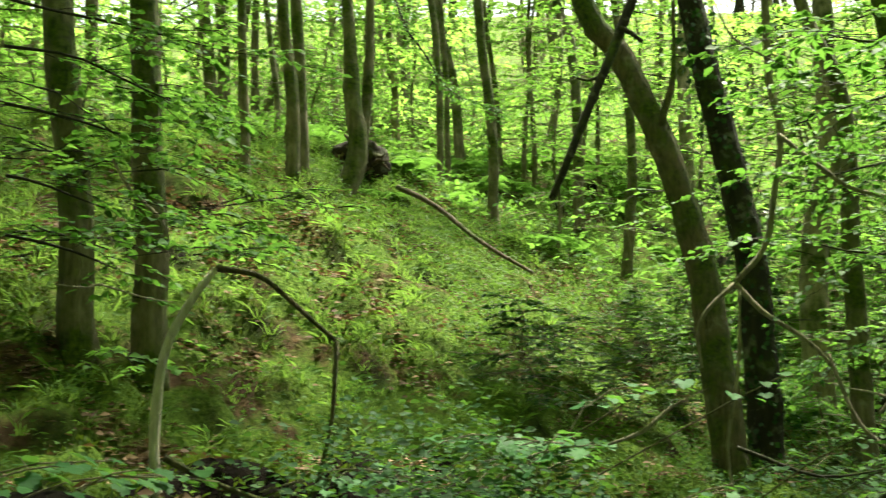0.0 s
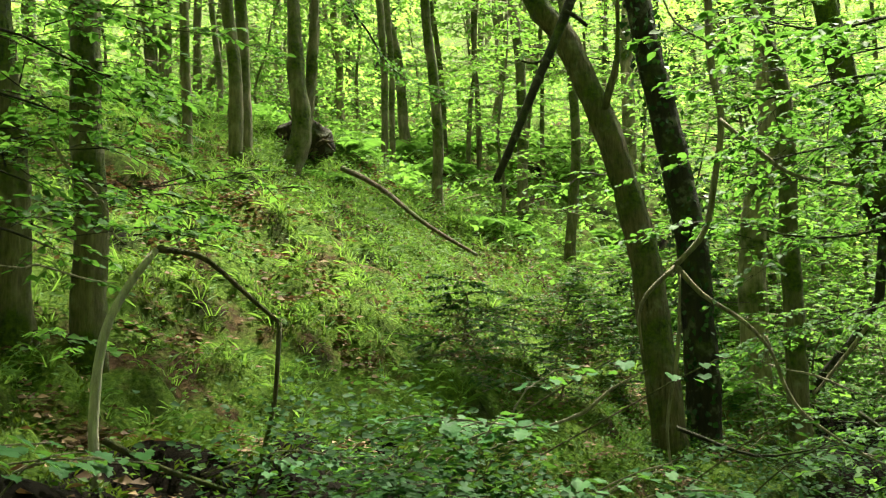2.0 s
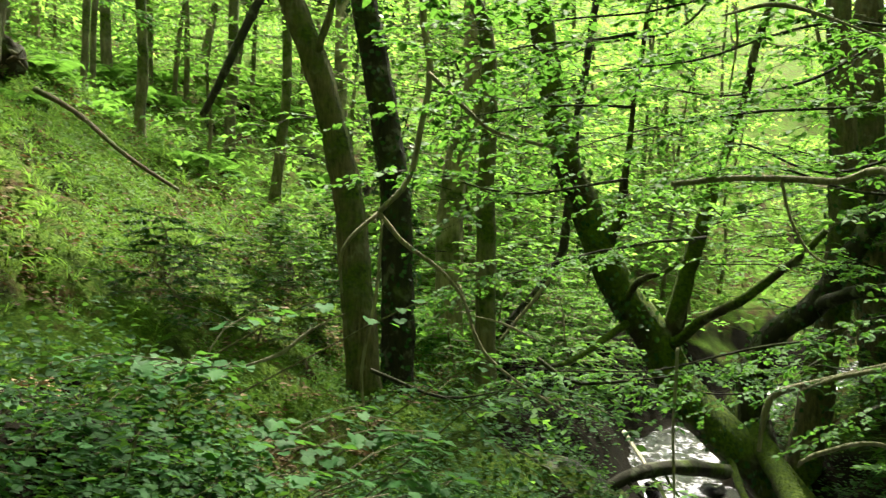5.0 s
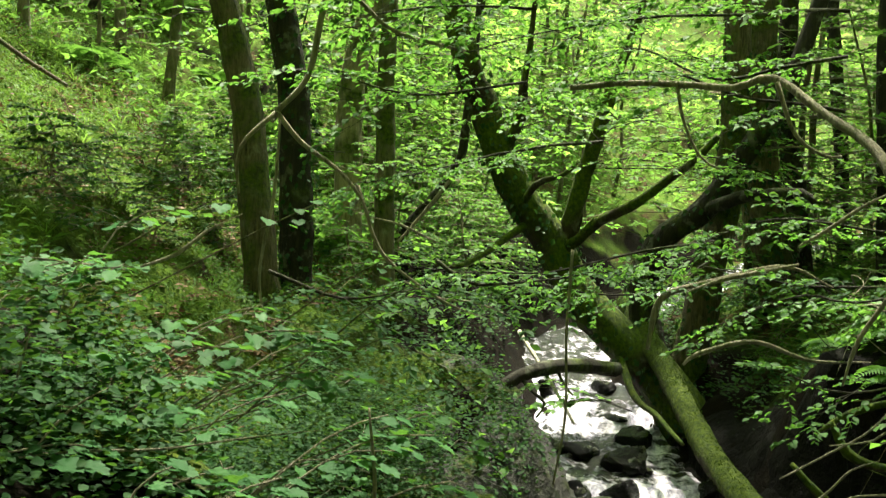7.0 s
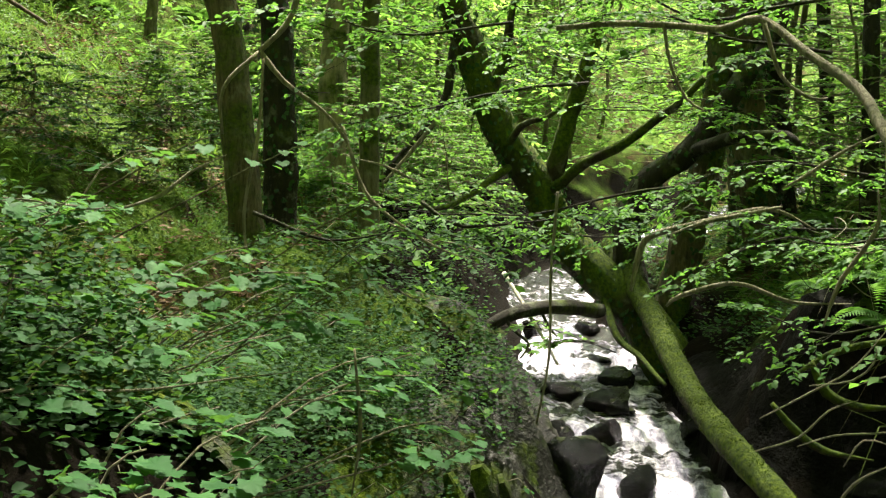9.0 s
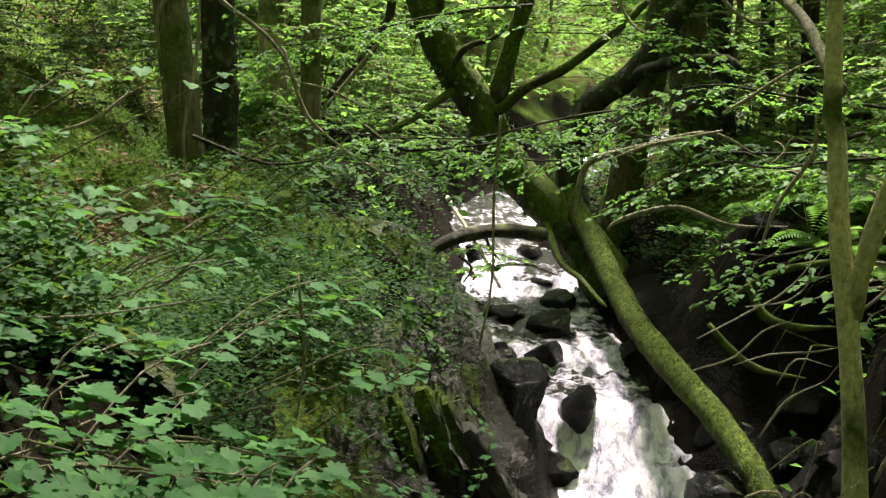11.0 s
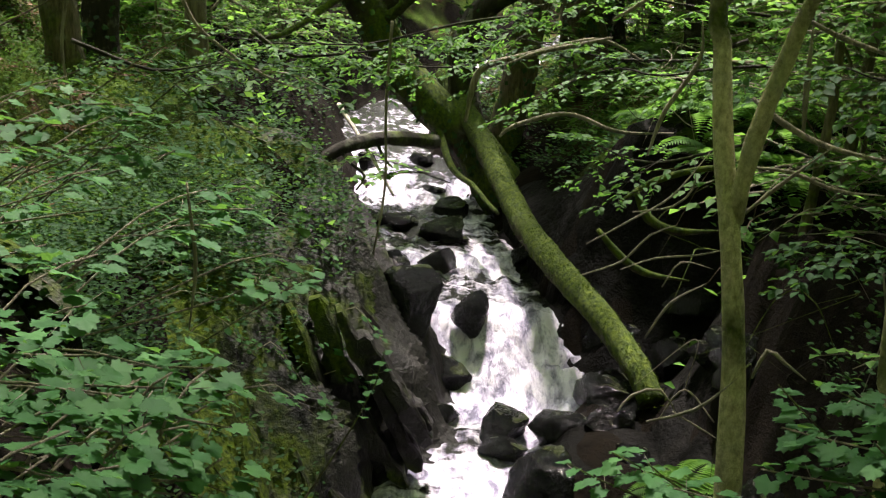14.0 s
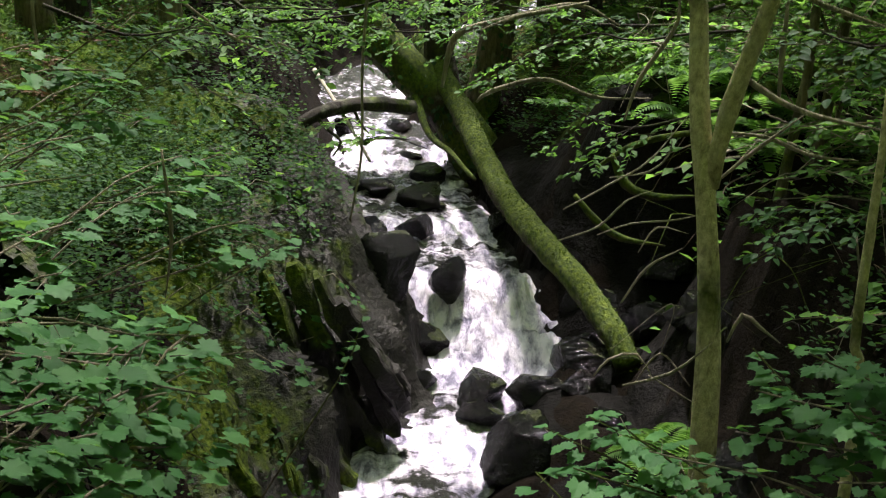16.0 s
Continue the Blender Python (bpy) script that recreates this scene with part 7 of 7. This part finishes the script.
def tussocks(count, s_range, w_range, keep, seed):
    """Soft drooping tufts of grass; too many blades to count."""
    r = np.random.default_rng(seed)
    P, D, N, L = [], [], [], []
    n = 0
    while n < count:
        s, w = r.uniform(*s_range), r.uniform(*w_range)
        x, y = world_xy(s, w)
        if not keep(s, w) or noise.noise(Vector((x * 0.8, y * 0.8, seed))) < r.uniform(-0.7, 0.25):
            continue
        n += 1
        big = r.uniform(0.6, 1.2)
        z = land(x, y)
        lean = r.normal(0, 0.25, 2)
        for _ in range(13):
            th, q = r.uniform(0, 6.28), r.uniform(0, 0.07) * big
            P.append((x + q * math.cos(th), y + q * math.sin(th), z - 0.02))
            D.append((math.cos(th) * 0.7 + lean[0], math.sin(th) * 0.7 + lean[1], r.uniform(0.35, 1.3)))
            N.append((r.normal(0, 0.3), r.normal(0, 0.3), 1))
            L.append(big * r.uniform(0.10, 0.25))
    L = np.array(L)
    tagged(new("grass", leaves("grass", np.array(P), np.array(D), np.array(N), L, np.full(len(L), 0.011), GRASS, LEAF_BLADE, LEAF_BLADE_F)),
           "soft drooping tufts of grass over the mossy slope", "grass", kind="stuff")


tussocks(2900, (2, 20), (-15, -4.4), lambda s, w: w < -4.4 - 2.6 * rng.random() ** 2 and hummock(*world_xy(s, w)) > 0.04 * rng.random() and (s * s + w * w > 52 or rng.random() < 0.03), 1)
cover("fallen_leaves", "brown fallen leaves over moss", "leaf litter", 20000, (2.5, 17), (-12, -3.2), lambda s, w: off_stream(s, w) > 0.8 and hummock(*world_xy(s, w)) < 0.25 * rng.random() ** 2 and (s * s + w * w > 40 or rng.random() < 0.3),
      LITTER, (0.05, 0.10), 0.6, 0.1, lift=(0.015, 0.06), seed=2, clump=0.3)
cover("ground_ivy", "low dark-green leaves over the banks", "undergrowth", 20000, (1.5, 20), (-7.0, 5), lambda s, w: (s > 5.5 or w > -1.8) and ((1.4 if s < 9.5 else 0.35) if w < 0 or s > 11 else 9.0) < off_stream(s, w) < (2.2 if s < 7 else 3.2),
      LEAF_BRAMBLE, (0.035, 0.07), 0.75, 0.25, (LEAF_SIX, LEAF_SIX_F), lift=(0.02, 0.22), seed=3)
cover("moss", "short moss over the slope", "moss", 30000, (2.5, 15), (-12, -3), lambda s, w: off_stream(s, w) > 1.5 and hummock(*world_xy(s, w)) > 0.08 * rng.random(),
      MOSS_TUFT, (0.03, 0.07), 0.3, 0.9, lift=(-0.01, 0.01), seed=10, clump=0.4)
cover("shoulder_herbs", "fresh green herbs thick on the shoulder of the slope", "undergrowth", 24000, (8.5, 16), (-10.5, -3.6), lambda s, w: s + 0.55 * w > 5.6 + 1.5 * noise.noise(Vector((s, w, 0))),
      LEAF_HERB, (0.03, 0.06), 0.5, 0.6, lift=(0.02, 0.22), seed=22, clump=0.5)
cover("slope_herbs", "small fresh green herbs dotted over the slope", "undergrowth", 15000, (2, 18), (-13, -3), lambda s, w: off_stream(s, w) > 1.5,
      LEAF_HERB, (0.03, 0.06), 0.6, 0.35, lift=(0.02, 0.16), seed=9, clump=0.45)
cover("bank_plants", "dense low leaves over the near bank", "undergrowth", 8000, (0.8, 6.2), (-2.2, -0.1), lambda s, w: True,
      LEAF_BRAMBLE, (0.022, 0.05), 0.75, 0.25, (LEAF_OVAL, LEAF_OVAL_F), lift=(0.02, 0.30), seed=8, clump=0.45)
cover("bank_undergrowth", "tangle of small dull-green leaves below the lime shrubs", "undergrowth", 15000, (2.6, 9.0), (-3.3, -0.5), lambda s, w: 0.7 < off_stream(s, w) < 2.8,
      LEAF_BRAMBLE, (0.022, 0.05), 0.75, 0.3, (LEAF_OVAL, LEAF_OVAL_F), lift=(0.02, 0.48), seed=21, clump=0.5)
cover("bank_thicket", "thicket of small leaves filling the gaps below the shrubs", "undergrowth", 7000, (2.6, 8.0), (-2.5, -0.8), lambda s, w: 0.9 < off_stream(s, w) < 2.4,
      LEAF_BRAMBLE, (0.025, 0.055), 0.6, 0.2, (LEAF_OVAL, LEAF_OVAL_F), lift=(0.10, 0.70), seed=31, clump=0.3)
cover("bank_herbs", "small dark green leaves and moss over the far bank", "undergrowth", 20000, (3.5, 13), (2.3, 7.0), lambda s, w: off_stream(s, w) > 1.2,
      LEAF_BRAMBLE, (0.03, 0.065), 0.7, 0.4, (LEAF_SIX, LEAF_SIX_F), lift=(0.02, 0.32), seed=23, clump=0.4)
cover("rock_plants", "small leaves clinging to the rock bank", "undergrowth", 2000, (4.4, 10.5), (-2.6, 0.4), lambda s, w: w < 0.3 and 0.45 < off_stream(s, w) < 1.5,
      LEAF_BRAMBLE, (0.03, 0.055), 0.75, 0.2, (LEAF_OVAL, LEAF_OVAL_F), lift=(0.16, 0.42), seed=12, clump=0.35)
cover("herbs", "bright green low herbs under the trees", "undergrowth", 34000, (8, 36), (-26, 10), lambda s, w: not open_slope(s, w) and off_stream(s, w) > 0.8,
      LEAF_MID, (0.08, 0.16), 0.6, 0.4, lift=(0.02, 0.4), seed=4)

# black stones added over the hollow beside the water, in place of its shade
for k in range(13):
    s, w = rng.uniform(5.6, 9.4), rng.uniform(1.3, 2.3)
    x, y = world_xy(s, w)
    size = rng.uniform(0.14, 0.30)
    boulder(x, y, ground(x, y) + size * 0.25, (size * 1.2, size, size * 0.75), "black stone added to darken the shaded hollow beside the stream", ROCK_WET, rng.uniform(0, 3))

# tangle of dead and mossy twigs over the dark hollow of the far bank
for k in range(40):
    s, w = rng.uniform(5.4, 11.0), rng.uniform(1.9, 3.2)
    x, y = world_xy(s, w)
    a = Vector((x, y, land(x, y) + rng.uniform(0.0, 0.5)))
    reach, rise, slip = rng.uniform(-0.4, 0.9), rng.uniform(-0.1, 0.6), rng.uniform(-0.9, 0.9)
    ends = []
    for u in (0.0, 0.35, 0.7, 1.0):
        bx, by = world_xy(slip * u, -reach * u)
        ends.append(tuple(a + Vector((bx, by, rise * math.sin(2.4 * u) - 0.35 * u * u)) + Vector(rng.normal(0, 0.11, 3)) * (u > 0)))
    side = Vector(ends[1])
    fork = [tuple(side), tuple(side + Vector(rng.normal(0, 0.18, 3)) + Vector((0, 0, 0.12))), tuple(side + Vector(rng.normal(0, 0.3, 3)))]
    thick = rng.uniform(0.004, 0.011)
    branch([(ends, thick, 0.003), (fork, thick * 0.6, 0.002)], "bare crooked twig in the dark tangle of the bank", [TWIG, BARK_MOSS, BARK_DARK, DEADWOOD][k % 4], "bare_twig", "branch", 5)
